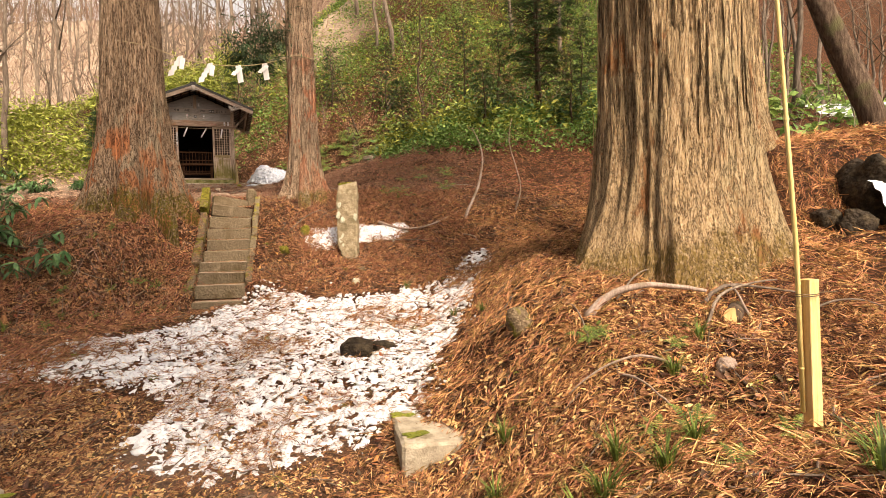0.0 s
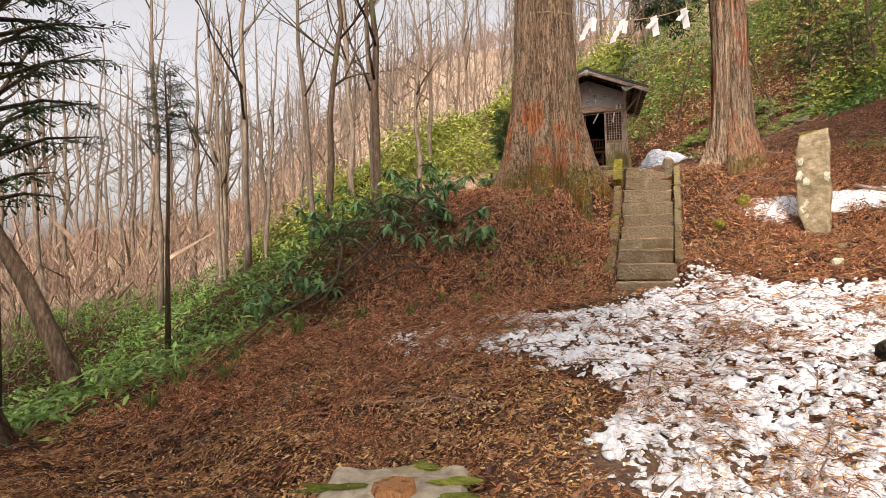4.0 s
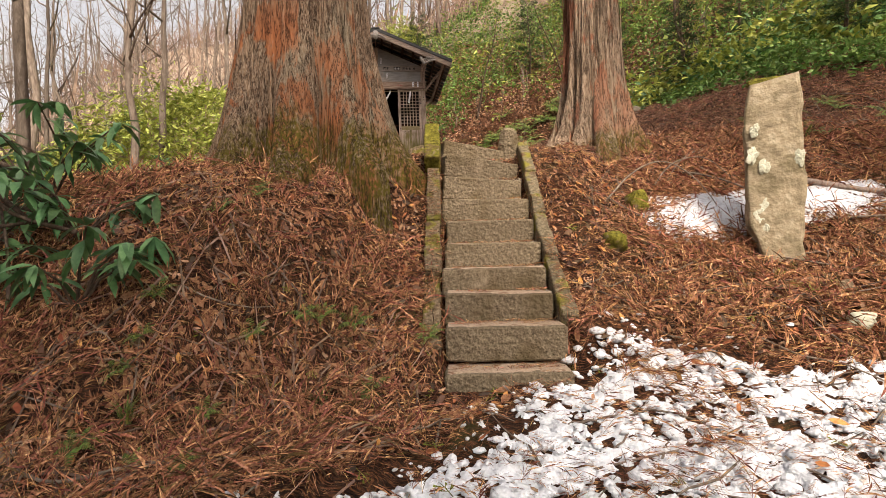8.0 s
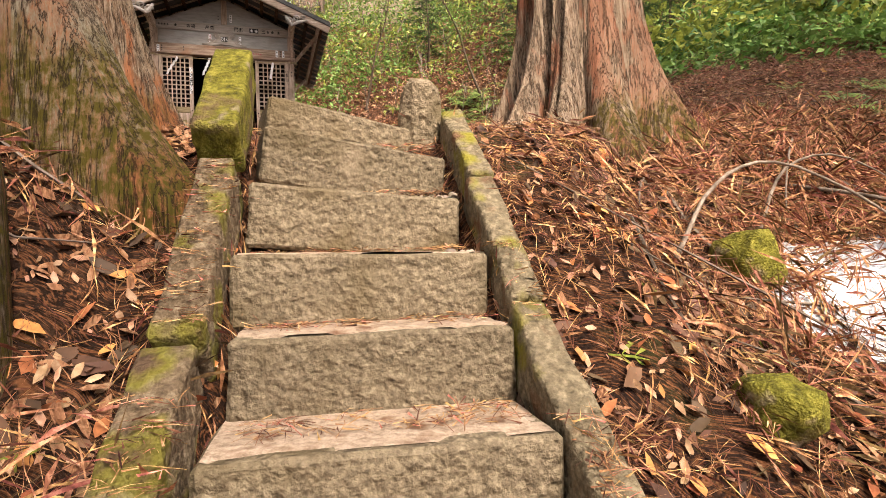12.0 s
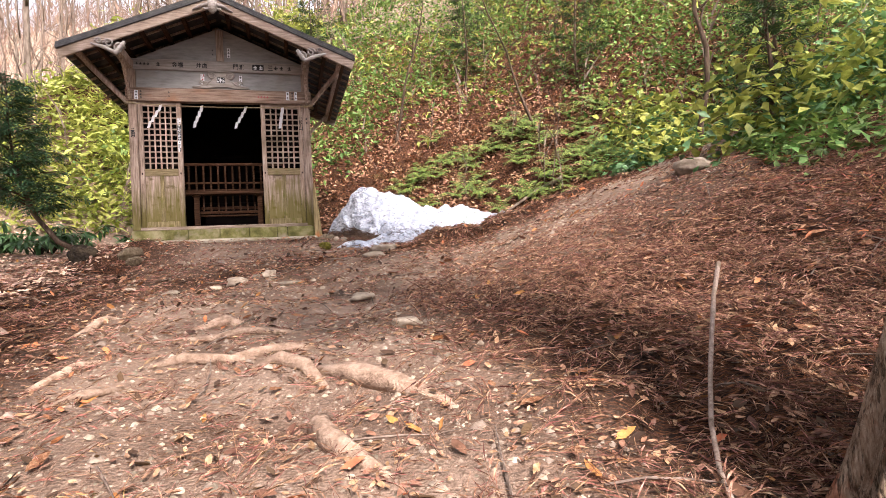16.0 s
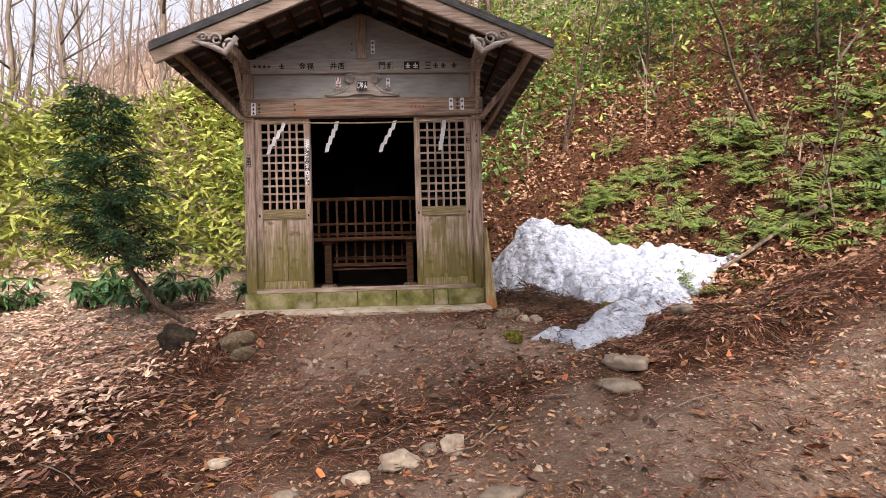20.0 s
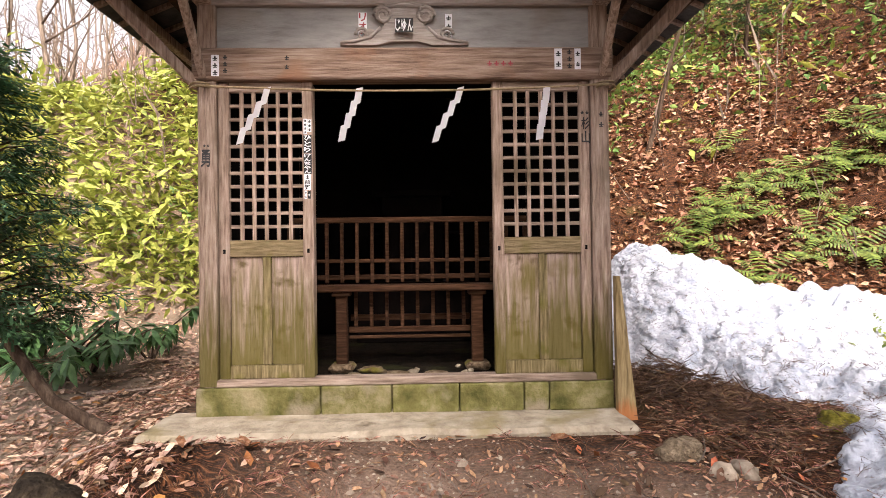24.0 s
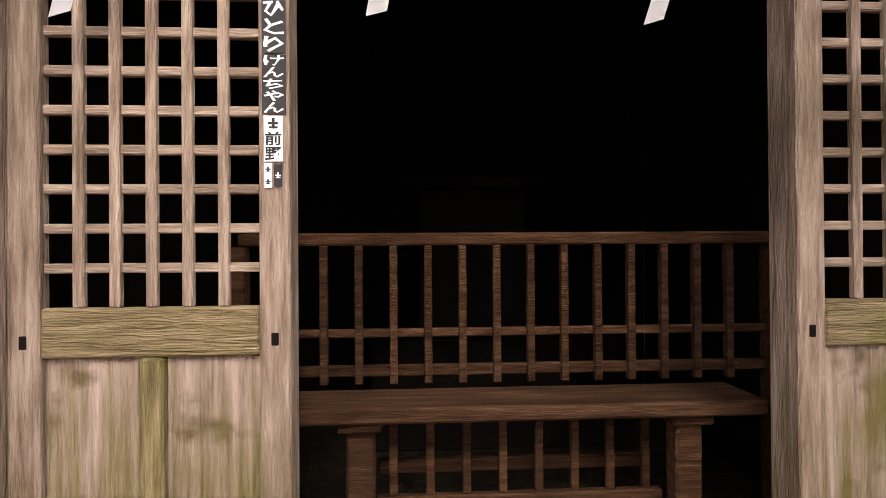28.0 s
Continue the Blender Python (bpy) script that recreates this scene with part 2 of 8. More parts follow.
BARK = bark("cedar_bark", [(0.06, 0.03, 0.017), (0.31, 0.195, 0.12), (0.56, 0.43, 0.315)], (0.5, 0.19, 0.085), (0.36, 0.33, 0.24), (0.14, 0.11, 0.02), 0.5, 0.75)
BARKTWO = bark("reddish_cedar_bark", [(0.2, 0.115, 0.07), (0.52, 0.36, 0.245), (0.72, 0.57, 0.42)], (0.62, 0.27, 0.16), (0.56, 0.43, 0.3), (0.2, 0.15, 0.04), 0.5, 0.45, 5.0)
# pale orange bark, lightened further so its colour carries direct sun
BARKLIT = bark("sunlit_pale_cedar_bark", [(0.24, 0.13, 0.062), (0.58, 0.39, 0.21), (0.76, 0.6, 0.39)], (0.44, 0.2, 0.09), (0.55, 0.45, 0.27), (0.3, 0.2, 0.07), 0.6, 0.5, 5.0)
SOIL = mat("soil_and_needles", [(0.006, 0.003, 0.002), (0.02, 0.009, 0.005), (0.055, 0.027, 0.015)], 9, 0.95, 1.0, 55, stain=(0.02, 0.009, 0.006), stain_scale=0.7, bump_dist=0.04, worn=((0.15, 0.098, 0.07), (0.4, 0.285, 0.215)), second=(0.045, 0.048, 0.012), second_scale=1.1, second_at=0.63, fibre=((0.05, 0.018, 0.008), (0.27, 0.11, 0.046)), leafy=((0.25, 0.185, 0.135), (0.45, 0.355, 0.27)))
STONE = mat("weathered_stone", [(0.075, 0.056, 0.037), (0.15, 0.112, 0.074), (0.24, 0.185, 0.125)], 48, 0.9, 1.0, 26, stain=(0.105, 0.075, 0.042), stain_scale=2.0, stain_at=0.52, rand=0.16, bump_dist=0.05, second=(0.24, 0.18, 0.125), second_scale=3.0, second_at=0.6)
STELE = mat("stele_stone", [(0.13, 0.098, 0.06), (0.27, 0.215, 0.138), (0.4, 0.335, 0.235)], 8, 0.9, 1.0, 26, stain=(0.17, 0.135, 0.08), stain_scale=4.5, stain_at=0.53, second=(0.12, 0.095, 0.06), second_scale=2.0, second_at=0.6, bump_dist=0.018)
MOSS = mat("moss", [(0.04, 0.036, 0.008), (0.15, 0.135, 0.02), (0.3, 0.26, 0.05)], 22, 0.98, 1.0, 90, stain=(0.13, 0.082, 0.05), stain_scale=5, stain_at=0.56, bump_dist=0.03, second=(0.26, 0.2, 0.14), second_scale=8, second_at=0.62)
DUST = mat("trodden_dust", [(0.2, 0.14, 0.1), (0.34, 0.25, 0.18), (0.45, 0.34, 0.26)], 40, 0.95, 0.8, 90, stain=(0.16, 0.085, 0.05), stain_scale=9, stain_at=0.57, bump_dist=0.012)
KERBSTONE = mat("lichened_kerb_stone", [(0.07, 0.056, 0.035), (0.155, 0.122, 0.077), (0.27, 0.215, 0.14)], 30, 0.95, 1.0, 40, stain=(0.19, 0.165, 0.025), stain_scale=4.5, stain_at=0.54, bump_dist=0.03, second=(0.13, 0.07, 0.038), second_scale=6, second_at=0.57)
BURIED = mat("buried_kerb_stone", [(0.05, 0.034, 0.02), (0.15, 0.105, 0.065), (0.27, 0.21, 0.14)], 26, 0.95, 1.0, 40, stain=(0.17, 0.155, 0.02), stain_scale=5.0, stain_at=0.5, bump_dist=0.04, second=(0.09, 0.055, 0.034), second_scale=5, second_at=0.58)
CONC = mat("concrete", [(0.2, 0.165, 0.12), (0.33, 0.28, 0.21), (0.44, 0.385, 0.3)], 7, 0.9, 0.6, 45, stain=(0.24, 0.2, 0.11), stain_scale=2.6, stain_at=0.58, second=(0.14, 0.11, 0.075), second_scale=5, second_at=0.62)
SNOW = mat("old_snow", [(0.5, 0.51, 0.55), (0.66, 0.67, 0.7), (0.77, 0.775, 0.79)], 14, 0.6, 1.0, 40, bump_dist=0.03, stain=(0.5, 0.42, 0.36), stain_scale=16, stain_at=0.63)
# brown specks are dirt; blue-grey base and dips hold painted shade
DIRTSHADESNOW = mat("dirty_shade_blue_snow", [(0.24, 0.275, 0.35), (0.42, 0.455, 0.52), (0.58, 0.61, 0.67)], 6, 0.6, 1.0, 9, stain=(0.34, 0.36, 0.41), stain_scale=9, stain_at=0.54, bump_dist=0.12, second=(0.16, 0.12, 0.1), second_scale=30, second_at=0.62)
BARKRED = mat("stripped_red_bark", [(0.17, 0.08, 0.045), (0.32, 0.15, 0.08), (0.4, 0.24, 0.14)], 8, 0.95, 0.9, 26, (4, 4, 0.6), bump_dist=0.04)
TWIG = mat("bare_wood", [(0.075, 0.055, 0.043), (0.145, 0.11, 0.085), (0.25, 0.2, 0.16)], 5, 0.9, 0.4, 30, (3, 3, 0.6), rand=0.25)
ROOTWOOD = mat("worn_root", [(0.14, 0.09, 0.062), (0.3, 0.205, 0.15), (0.42, 0.31, 0.235)], 7, 0.9, 0.8, 30, (2, 2, 2), rand=0.2)
DARKBARK = mat("dark_bark", [(0.03, 0.02, 0.014), (0.075, 0.05, 0.035), (0.15, 0.11, 0.08)], 6, 0.95, 0.9, 24, (3, 3, 0.5), stain=(0.08, 0.075, 0.035), stain_scale=1.6)
WOOD = mat("weathered_wood", [(0.16, 0.105, 0.076), (0.41, 0.3, 0.235), (0.62, 0.5, 0.41)], 5, 0.85, 1.0, 30, (9, 9, 0.7), stain=(0.19, 0.14, 0.095), stain_scale=1.4, rand=0.14, rise=((0.12, 0.104, 0.014), 0.9, 0.6))
MOSSWOOD = mat("algae_stained_wood", [(0.09, 0.066, 0.03), (0.2, 0.16, 0.078), (0.36, 0.28, 0.16)], 6, 0.9, 0.9, 30, (9, 9, 0.7), stain=(0.13, 0.12, 0.022), stain_scale=3.0, stain_at=0.52, rand=0.2)
MOSSWOODH = mat("algae_stained_rail", [(0.1, 0.07, 0.035), (0.24, 0.185, 0.1), (0.38, 0.29, 0.18)], 6, 0.9, 0.9, 30, (0.7, 9, 9), stain=(0.15, 0.135, 0.03), stain_scale=3.0, stain_at=0.54, rand=0.2)
WOODH = mat("weathered_beam", [(0.13, 0.09, 0.068), (0.3, 0.225, 0.175), (0.48, 0.385, 0.315)], 5, 0.85, 0.5, 30, (0.7, 9, 9), stain=(0.16, 0.12, 0.085), stain_scale=1.4, rand=0.14)
PANEL = mat("weathered_board", [(0.17, 0.12, 0.095), (0.32, 0.24, 0.195), (0.45, 0.36, 0.305)], 5, 0.85, 0.5, 30, (10, 10, 0.6), stain=(0.2, 0.15, 0.1), stain_scale=2.0, stain_at=0.53, rand=0.1)
ALGAEPANEL = mat("algae_stained_board", [(0.22, 0.155, 0.125), (0.48, 0.36, 0.305), (0.6, 0.465, 0.385)], 5, 0.85, 0.9, 30, (10, 10, 0.6), stain=(0.25, 0.19, 0.11), stain_scale=2.4, stain_at=0.55, rand=0.1, rise=((0.125, 0.108, 0.012), 1.1, 0.72), second=(0.17, 0.12, 0.08), second_scale=7, second_at=0.56)
LINTEL = mat("cracked_lintel_wood", [(0.1, 0.06, 0.042), (0.29, 0.2, 0.15), (0.44, 0.34, 0.275)], 5, 0.85, 0.8, 26, (0.5, 9, 9), stain=(0.3, 0.15, 0.085), stain_scale=1.7, stain_at=0.56)
# near black stands for the unlit room's shade; wood knots share it
KNOTSHADE = mat("knot_and_shade_black", [(0.003, 0.002, 0.002), (0.009, 0.006, 0.005)], 5, 0.95, 0.2, 30)
# earth floor, its tone sunk towards black to hold interior shade
EARTH = mat("shade_dark_earth_floor", [(0.003, 0.002, 0.0015), (0.012, 0.008, 0.005), (0.03, 0.02, 0.012)], 9, 1.0, 1.0, 40, bump_dist=0.04, stain=(0.02, 0.02, 0.006), stain_scale=3.0, stain_at=0.56)
PALEBEAM = mat("pale_weathered_beam", [(0.22, 0.19, 0.165), (0.34, 0.3, 0.27), (0.45, 0.41, 0.37)], 5, 0.85, 0.5, 30, (0.7, 9, 9), stain=(0.24, 0.2, 0.17), stain_scale=1.6)
PLASTER = mat("grey_board", [(0.22, 0.21, 0.2), (0.3, 0.29, 0.28), (0.36, 0.35, 0.33)], 4, 0.9, 0.3, 30, (1, 5, 5), stain=(0.25, 0.22, 0.19), stain_scale=1.2)
# brown timber darkened past its own tone to carry interior shade
SHADEWOOD = mat("shade_dark_inner_wood", [(0.018, 0.008, 0.004), (0.048, 0.022, 0.011), (0.1, 0.052, 0.03)], 5, 0.9, 0.5, 30, (0.8, 8, 8), rand=0.3)
ROOF = mat("dark_roof_sheet", [(0.02, 0.02, 0.022), (0.05, 0.048, 0.047), (0.08, 0.075, 0.07)], 7, 0.7, 0.5, 30)
MOSSBLOCK = mat("mossy_block", [(0.055, 0.055, 0.015), (0.14, 0.13, 0.045), (0.28, 0.24, 0.14)], 5, 0.95, 0.6, 40, stain=(0.24, 0.2, 0.14), stain_scale=3.5, rand=0.14)
PAPER = mat("white_paper", [(0.74, 0.74, 0.76), (0.82, 0.82, 0.84)], 4, 0.8, 0.1, 20)
SPLINTER = mat("split_timber", [(0.12, 0.085, 0.04), (0.27, 0.2, 0.1), (0.4, 0.31, 0.17)], 5, 0.85, 0.6, 30, (9, 9, 0.6), stain=(0.15, 0.14, 0.05), stain_scale=1.8, stain_at=0.55, rise=((0.42, 0.16, 0.06), 0.2, 0.1))
INK = mat("ink", [(0.015, 0.015, 0.016), (0.03, 0.03, 0.03)], 4, 0.7, 0)
ROPE = mat("straw_rope", [(0.2, 0.15, 0.09), (0.36, 0.28, 0.17)], 30, 0.9, 0.5, 80)
CUTWOOD = mat("fresh_cut_wood", [(0.5, 0.3, 0.13), (0.68, 0.45, 0.2), (0.75, 0.52, 0.26)], 6, 0.8, 0.3, 30, (6, 6, 0.5))
ORANGEWOOD = mat("sawn_stump_wood", [(0.2, 0.085, 0.035), (0.38, 0.18, 0.075), (0.48, 0.27, 0.13)], 9, 0.85, 0.6, 40, (9, 9, 0.7), stain=(0.12, 0.06, 0.03), stain_scale=9, stain_at=0.55)
BAMBOO = mat("dry_bamboo", [(0.5, 0.36, 0.13), (0.64, 0.5, 0.2), (0.7, 0.58, 0.28)], 4, 0.5, 0.15, 20, (3, 3, 0.5))
WATER = mat("running_water", [(0.5, 0.55, 0.6), (0.8, 0.84, 0.88)], 6, 0.15, 0.8, 14, (5, 5, 0.6))
SAPLING = mat("young_cedar_needles", [(0.012, 0.04, 0.018), (0.036, 0.095, 0.04), (0.085, 0.17, 0.07)], 9, 0.7, 0, rand=0.5, trans=0.2)
DARKLEAF = mat("rotting_leaf", [(0.03, 0.015, 0.008), (0.08, 0.04, 0.02), (0.14, 0.075, 0.04)], 3, 0.7, 0, rand=0.5)
BRUSH = mat("brushwood_twigs", [(0.11, 0.07, 0.052), (0.2, 0.13, 0.095), (0.31, 0.215, 0.155)], 3, 0.9, 0, rand=0.4)
DARKROCK = mat("wet_dark_rock", [(0.01, 0.007, 0.005), (0.034, 0.025, 0.017), (0.08, 0.06, 0.036)], 8, 0.85, 1.0, 18, bump_dist=0.08)
REDINK = mat("faded_red_ink", [(0.3, 0.05, 0.06), (0.45, 0.1, 0.12)], 8, 0.8, 0)
LEAFGREEN = mat("broad_leaf", [(0.035, 0.09, 0.03), (0.08, 0.17, 0.06), (0.14, 0.25, 0.1)], 9, 0.4, 0.1, 20, rand=0.4, trans=0.25)
BUSHGREEN = mat("bush_leaf", [(0.05, 0.1, 0.022), (0.13, 0.22, 0.05), (0.24, 0.33, 0.1)], 12, 0.6, 0, rand=0.55, trans=0.3)
BUSHYELLOW = mat("yellow_green_leaf", [(0.13, 0.165, 0.028), (0.28, 0.31, 0.06), (0.43, 0.44, 0.13)], 12, 0.6, 0, rand=0.5, trans=0.3)
CEDARGREEN = mat("cedar_needles", [(0.012, 0.03, 0.01), (0.03, 0.06, 0.022), (0.05, 0.09, 0.035)], 3, 0.7, 0, rand=0.35, trans=0.2)
FERNGREEN = mat("fern_green", [(0.03, 0.058, 0.01), (0.095, 0.135, 0.022), (0.2, 0.235, 0.05)], 14, 0.6, 0, rand=0.5, trans=0.25)
ORANGELEAF = mat("curled_orange_leaf", [(0.2, 0.075, 0.028), (0.36, 0.14, 0.052), (0.48, 0.22, 0.09)], 14, 0.8, 0, rand=0.5)
MOSSBIT = mat("moss_cushion", [(0.06, 0.07, 0.012), (0.14, 0.15, 0.025), (0.24, 0.23, 0.05)], 20, 0.98, 0.6, 90, rand=0.4)
RUST = mat("faded_cedar_sprig", [(0.05, 0.024, 0.016), (0.21, 0.105, 0.068), (0.44, 0.285, 0.205)], 28, 0.9, 0, rand=0.7)
NEEDLE = mat("dead_cedar_sprig", [(0.045, 0.02, 0.011), (0.26, 0.115, 0.058), (0.54, 0.31, 0.175)], 28, 0.9, 0, rand=0.85)
CHIP = mat("golden_leaf_chip", [(0.22, 0.115, 0.05), (0.42, 0.25, 0.12), (0.6, 0.42, 0.23)], 22, 0.85, 0, rand=0.5)
PINKLEAF = mat("bleached_beech_leaf", [(0.28, 0.165, 0.11), (0.48, 0.32, 0.235), (0.64, 0.47, 0.365)], 22, 0.8, 0, rand=0.45)
# straw-coloured sprigs, tone lifted to stand for sunlight on the bank
STRAW = mat("sunlit_straw_cedar_sprig", [(0.15, 0.065, 0.028), (0.4, 0.2, 0.088), (0.64, 0.4, 0.2)], 28, 0.9, 0, rand=0.75)
DRYLEAF = mat("dry_leaf", [(0.16, 0.08, 0.045), (0.32, 0.175, 0.105), (0.46, 0.3, 0.2)], 22, 0.8, 0, rand=0.4)
PEBBLE = mat("pebble", [(0.17, 0.13, 0.1), (0.29, 0.23, 0.175), (0.43, 0.36, 0.28)], 9, 0.9, 0.4, 40, rand=0.35)
LICHEN = mat("pale_lichen", [(0.34, 0.33, 0.24), (0.52, 0.51, 0.4)], 12, 0.95, 0.4, 60)


# ---- ground form ----
def sstep(a, b, v):
    t = np.clip((v - a) / (b - a), 0, 1)
    return t * t * (3 - 2 * t)


def vnoise(x, y, s=0.0):
    """Smooth value noise on a unit lattice, -1 to 1."""
    xi, yi = np.floor(x), np.floor(y)
    u, v = x - xi, y - yi
    u, v = u * u * (3 - 2 * u), v * v * (3 - 2 * v)

    def g(i, j):
        w = np.sin(i * 127.1 + j * 311.7 + s * 74.7) * 43758.5453
        return (w - np.floor(w)) * 2 - 1
    return (g(xi, yi) * (1 - u) + g(xi + 1, yi) * u) * (1 - v) + (g(xi, yi + 1) * (1 - u) + g(xi + 1, yi + 1) * u) * v


STAIR_O, STAIR_YAW = (-4.885, 12.38), 13.0
SD = (-math.sin(radians(STAIR_YAW)), math.cos(radians(STAIR_YAW)))
SR = (SD[1], -SD[0])
STEP_A = [0.0, 0.33, 0.68, 1.06, 1.44, 1.82, 2.14, 2.5, 2.84, 3.22]
STEP_Z = [0.27, 0.57, 0.81, 1.02, 1.26, 1.51, 1.77, 2.05, 2.34, 2.57]
SHRINE_O, SHRINE_YAW, SHRINE_Z = (-10.35, 24.49), 21.0, 3.9


def shrine_uv(x, y):
    c, s = math.cos(radians(SHRINE_YAW)), math.sin(radians(SHRINE_YAW))
    dx, dy = x - SHRINE_O[0], y - SHRINE_O[1]
    return dx * c + dy * s, -dx * s + dy * c


def ground_z(x, y, fine=True):
    x, y = np.asarray(x, float), np.asarray(y, float)
    low = -1.25 + 0.26 * np.clip(y - 5.8, 0, 3) + 0.16 * np.clip(y - 8.8, 0, 6) + 0.2 * np.clip(5.2 - y, 0, 5)
    low = low + 1.3 * sstep(-1.0, 1.5, x) * (1 - sstep(11, 16, y)) * (0.72 + 0.28 * sstep(3.5, 8, y)) + 0.1 * np.clip(x - 1.5, 0, 8)
    up = 2.45 + 0.165 * (np.clip(y, 12, 24.5) - 15.5) + 0.33 * np.clip(x + 6, 0, 7) * sstep(17, 24, y)
    ys = 12.2 - 1.8 * sstep(5.2, 7.8, -x) - 1.2 * sstep(7.8, 10.5, -x)
    ye = 17.2 - 1.6 * sstep(3.4, 5.6, -x) - 2.4 * sstep(5.6, 8.0, -x)
    z = low + (up - low) * sstep(0, 1, (y - ys) / (ye - ys))
    d = np.clip(-10.0 - 0.62 * np.clip(y - 14, 0, 9) - x, 0, None)
    z = z - np.minimum(0.32 * d * d / (d + 1.5), 3.5) * (1 - sstep(22, 26, y))
    yh = 27.2 - 0.75 * np.clip(-13.0 - x, 0, 14) + 0.5 * np.clip(x - 3, 0, 40)
    q = np.clip(y - yh, 0, None)
    hill = z + np.minimum(0.9 * q * q / (q + 1.2), 26 + 0.12 * q)
    z = np.maximum(z, np.minimum(hill, 9.9 + 0.9 * (x + 17.2))) - 2.5 * sstep(22, 34, -x) * sstep(18, 24, y)
    far = np.hypot(x + 8, y - 12)
    z = z + 0.2 * np.clip(far - 42, 0, 60) * sstep(0.5, 0.97, (-(x + 8) * 0.35 + (y - 12) * 0.94) / (far + 0.01))
    # wooded ridge beyond the valley, and the bank over the little fall
    z = z + 0.5 * np.clip(far - 30, 0, 55) * sstep(0.66, 0.98, (-(x + 8) * 0.24 + (y - 12) * 0.971) / (far + 0.01))
    z = z + 1.2 * sstep(8.7, 10.2, y) * sstep(3.3, 4.8, x) * (1 - sstep(14, 20, y))
    # worn lip along the far side of the climbing path
    lip = (y - 21.2 - 0.72 * (x + 7.5)) * 0.81
    z = z + 0.16 * sstep(1.0, 1.2, lip + 0.1 * vnoise(x * 2, y * 2, 14)) * (1 - sstep(1.6, 3.2, lip)) * sstep(-7.2, -6.6, x) * (1 - sstep(-2.0, 0.0, x))
    # bed of the stairs
    a = (x - STAIR_O[0]) * SD[0] + (y - STAIR_O[1]) * SD[1]
    r = (x - STAIR_O[0]) * SR[0] + (y - STAIR_O[1]) * SR[1]
    bed = np.interp(a, STEP_A, np.array(STEP_Z)) - 0.38
    w = (1 - sstep(0.42, 0.62, np.abs(r))) * sstep(0.03, 0.14, a) * (1 - sstep(3.15, 3.5, a))
    z = z * (1 - w) + np.minimum(z, bed) * w
    side = np.interp(a, STEP_A, np.array(STEP_Z)) - 0.1
    w = (1 - sstep(0.7, 1.5, np.abs(r))) * (1 - w) * sstep(-0.3, 0.2, a) * (1 - sstep(3.0, 3.8, a))
    z = z * (1 - 0.8 * w) + side * 0.8 * w
    # level pad of the shrine
    u, v = shrine_uv(x, y)
    w = (1 - sstep(1.7, 2.6, np.abs(u))) * sstep(-1.6, -0.5, v) * (1 - sstep(2.6, 3.4, v))
    z = z * (1 - w) + (SHRINE_Z + 0.1) * w
    if fine:
        keep = 1 - (np.abs(u) < 1.9) * (v > -0.6) * (v < 3) * 0.9
        rough = 1 - 0.75 * np.clip(trodden(x, y), 0, 1)
        z = z + keep * (0.05 * vnoise(x * 0.9, y * 0.9, 1) + 0.04 * vnoise(x * 2.3, y * 2.3, 2) + rough * (0.045 * vnoise(x * 4.6, y * 4.6, 3) + 0.015 * vnoise(x * 11, y * 11, 4)))
    return z


def trodden(x, y):
    """1 on the bare path of the terrace and the court, 0 in the litter."""
    c = -5.9 - 0.42 * (y - 16.5)
    t = (1 - sstep(0.6, 1.5, x - c)) * (1 - sstep(1.3, 2.6, c - x)) * sstep(15.6, 16.6, y) * (1 - sstep(23.6, 24.6, y))
    t = t * (1 - 0.8 * np.exp(-((x + 8.8) / 1.3) ** 2 - ((y - 21.8) / 0.8) ** 2))
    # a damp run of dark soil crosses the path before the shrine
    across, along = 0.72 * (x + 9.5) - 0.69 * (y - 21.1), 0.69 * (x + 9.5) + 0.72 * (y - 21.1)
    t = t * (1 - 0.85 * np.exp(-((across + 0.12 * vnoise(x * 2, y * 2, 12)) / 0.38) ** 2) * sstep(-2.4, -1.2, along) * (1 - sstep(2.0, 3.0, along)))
    t = np.maximum(t, (1 - sstep(0.5, 1.4, y - 21.2 - 0.72 * (x + 7.5))) * (1 - sstep(0.6, 1.6, 21.2 + 0.72 * (x + 7.5) - y) * 0.5) * (1 - sstep(2.0, 3.2, 21.2 + 0.72 * (x + 7.5) - y)) * sstep(-8.2, -7.0, x) * sstep(0, 1, 1 - (x + 1.5)))
    return np.maximum(t, 0.35 * (1 - sstep(0.8, 2.2, np.abs(x + 3.0))) * (1 - sstep(7.2, 8.6, y)))


def gz(x, y):
    return float(ground_z(x, y))


# ---- mesh helpers ----
def mesh_ob(name, verts, faces, material, smooth=False, parent=None):
    me = bpy.data.meshes.new(name)
    me.from_pydata([tuple(v) for v in verts] if not isinstance(verts, np.ndarray) else verts.tolist(), [], faces if not isinstance(faces, np.ndarray) else faces.tolist())
    me.materials.append(material)
    if smooth:
        me.polygons.foreach_set("use_smooth", [True] * len(me.polygons))
    me.update()
    ob = new(name, me)
    if parent:
        ob.parent = parent
    return ob


def part(name, bm, material, parent, label="", smooth=False):
    me = bpy.data.meshes.new(name)
    bm.to_mesh(me)
    bm.free()
    me.materials.append(material)
    if smooth:
        me.polygons.foreach_set("use_smooth", [True] * len(me.polygons))
    ob = new(name, me)
    ob.parent = parent
    if label:
        tagged(ob, label)
    return ob


def thing(name, m, label, category, group="", kind=""):
    ob = new(name)
    ob.empty_display_size = 0.1
    ob.matrix_world = m
    return tagged(ob, label, category, group, kind)


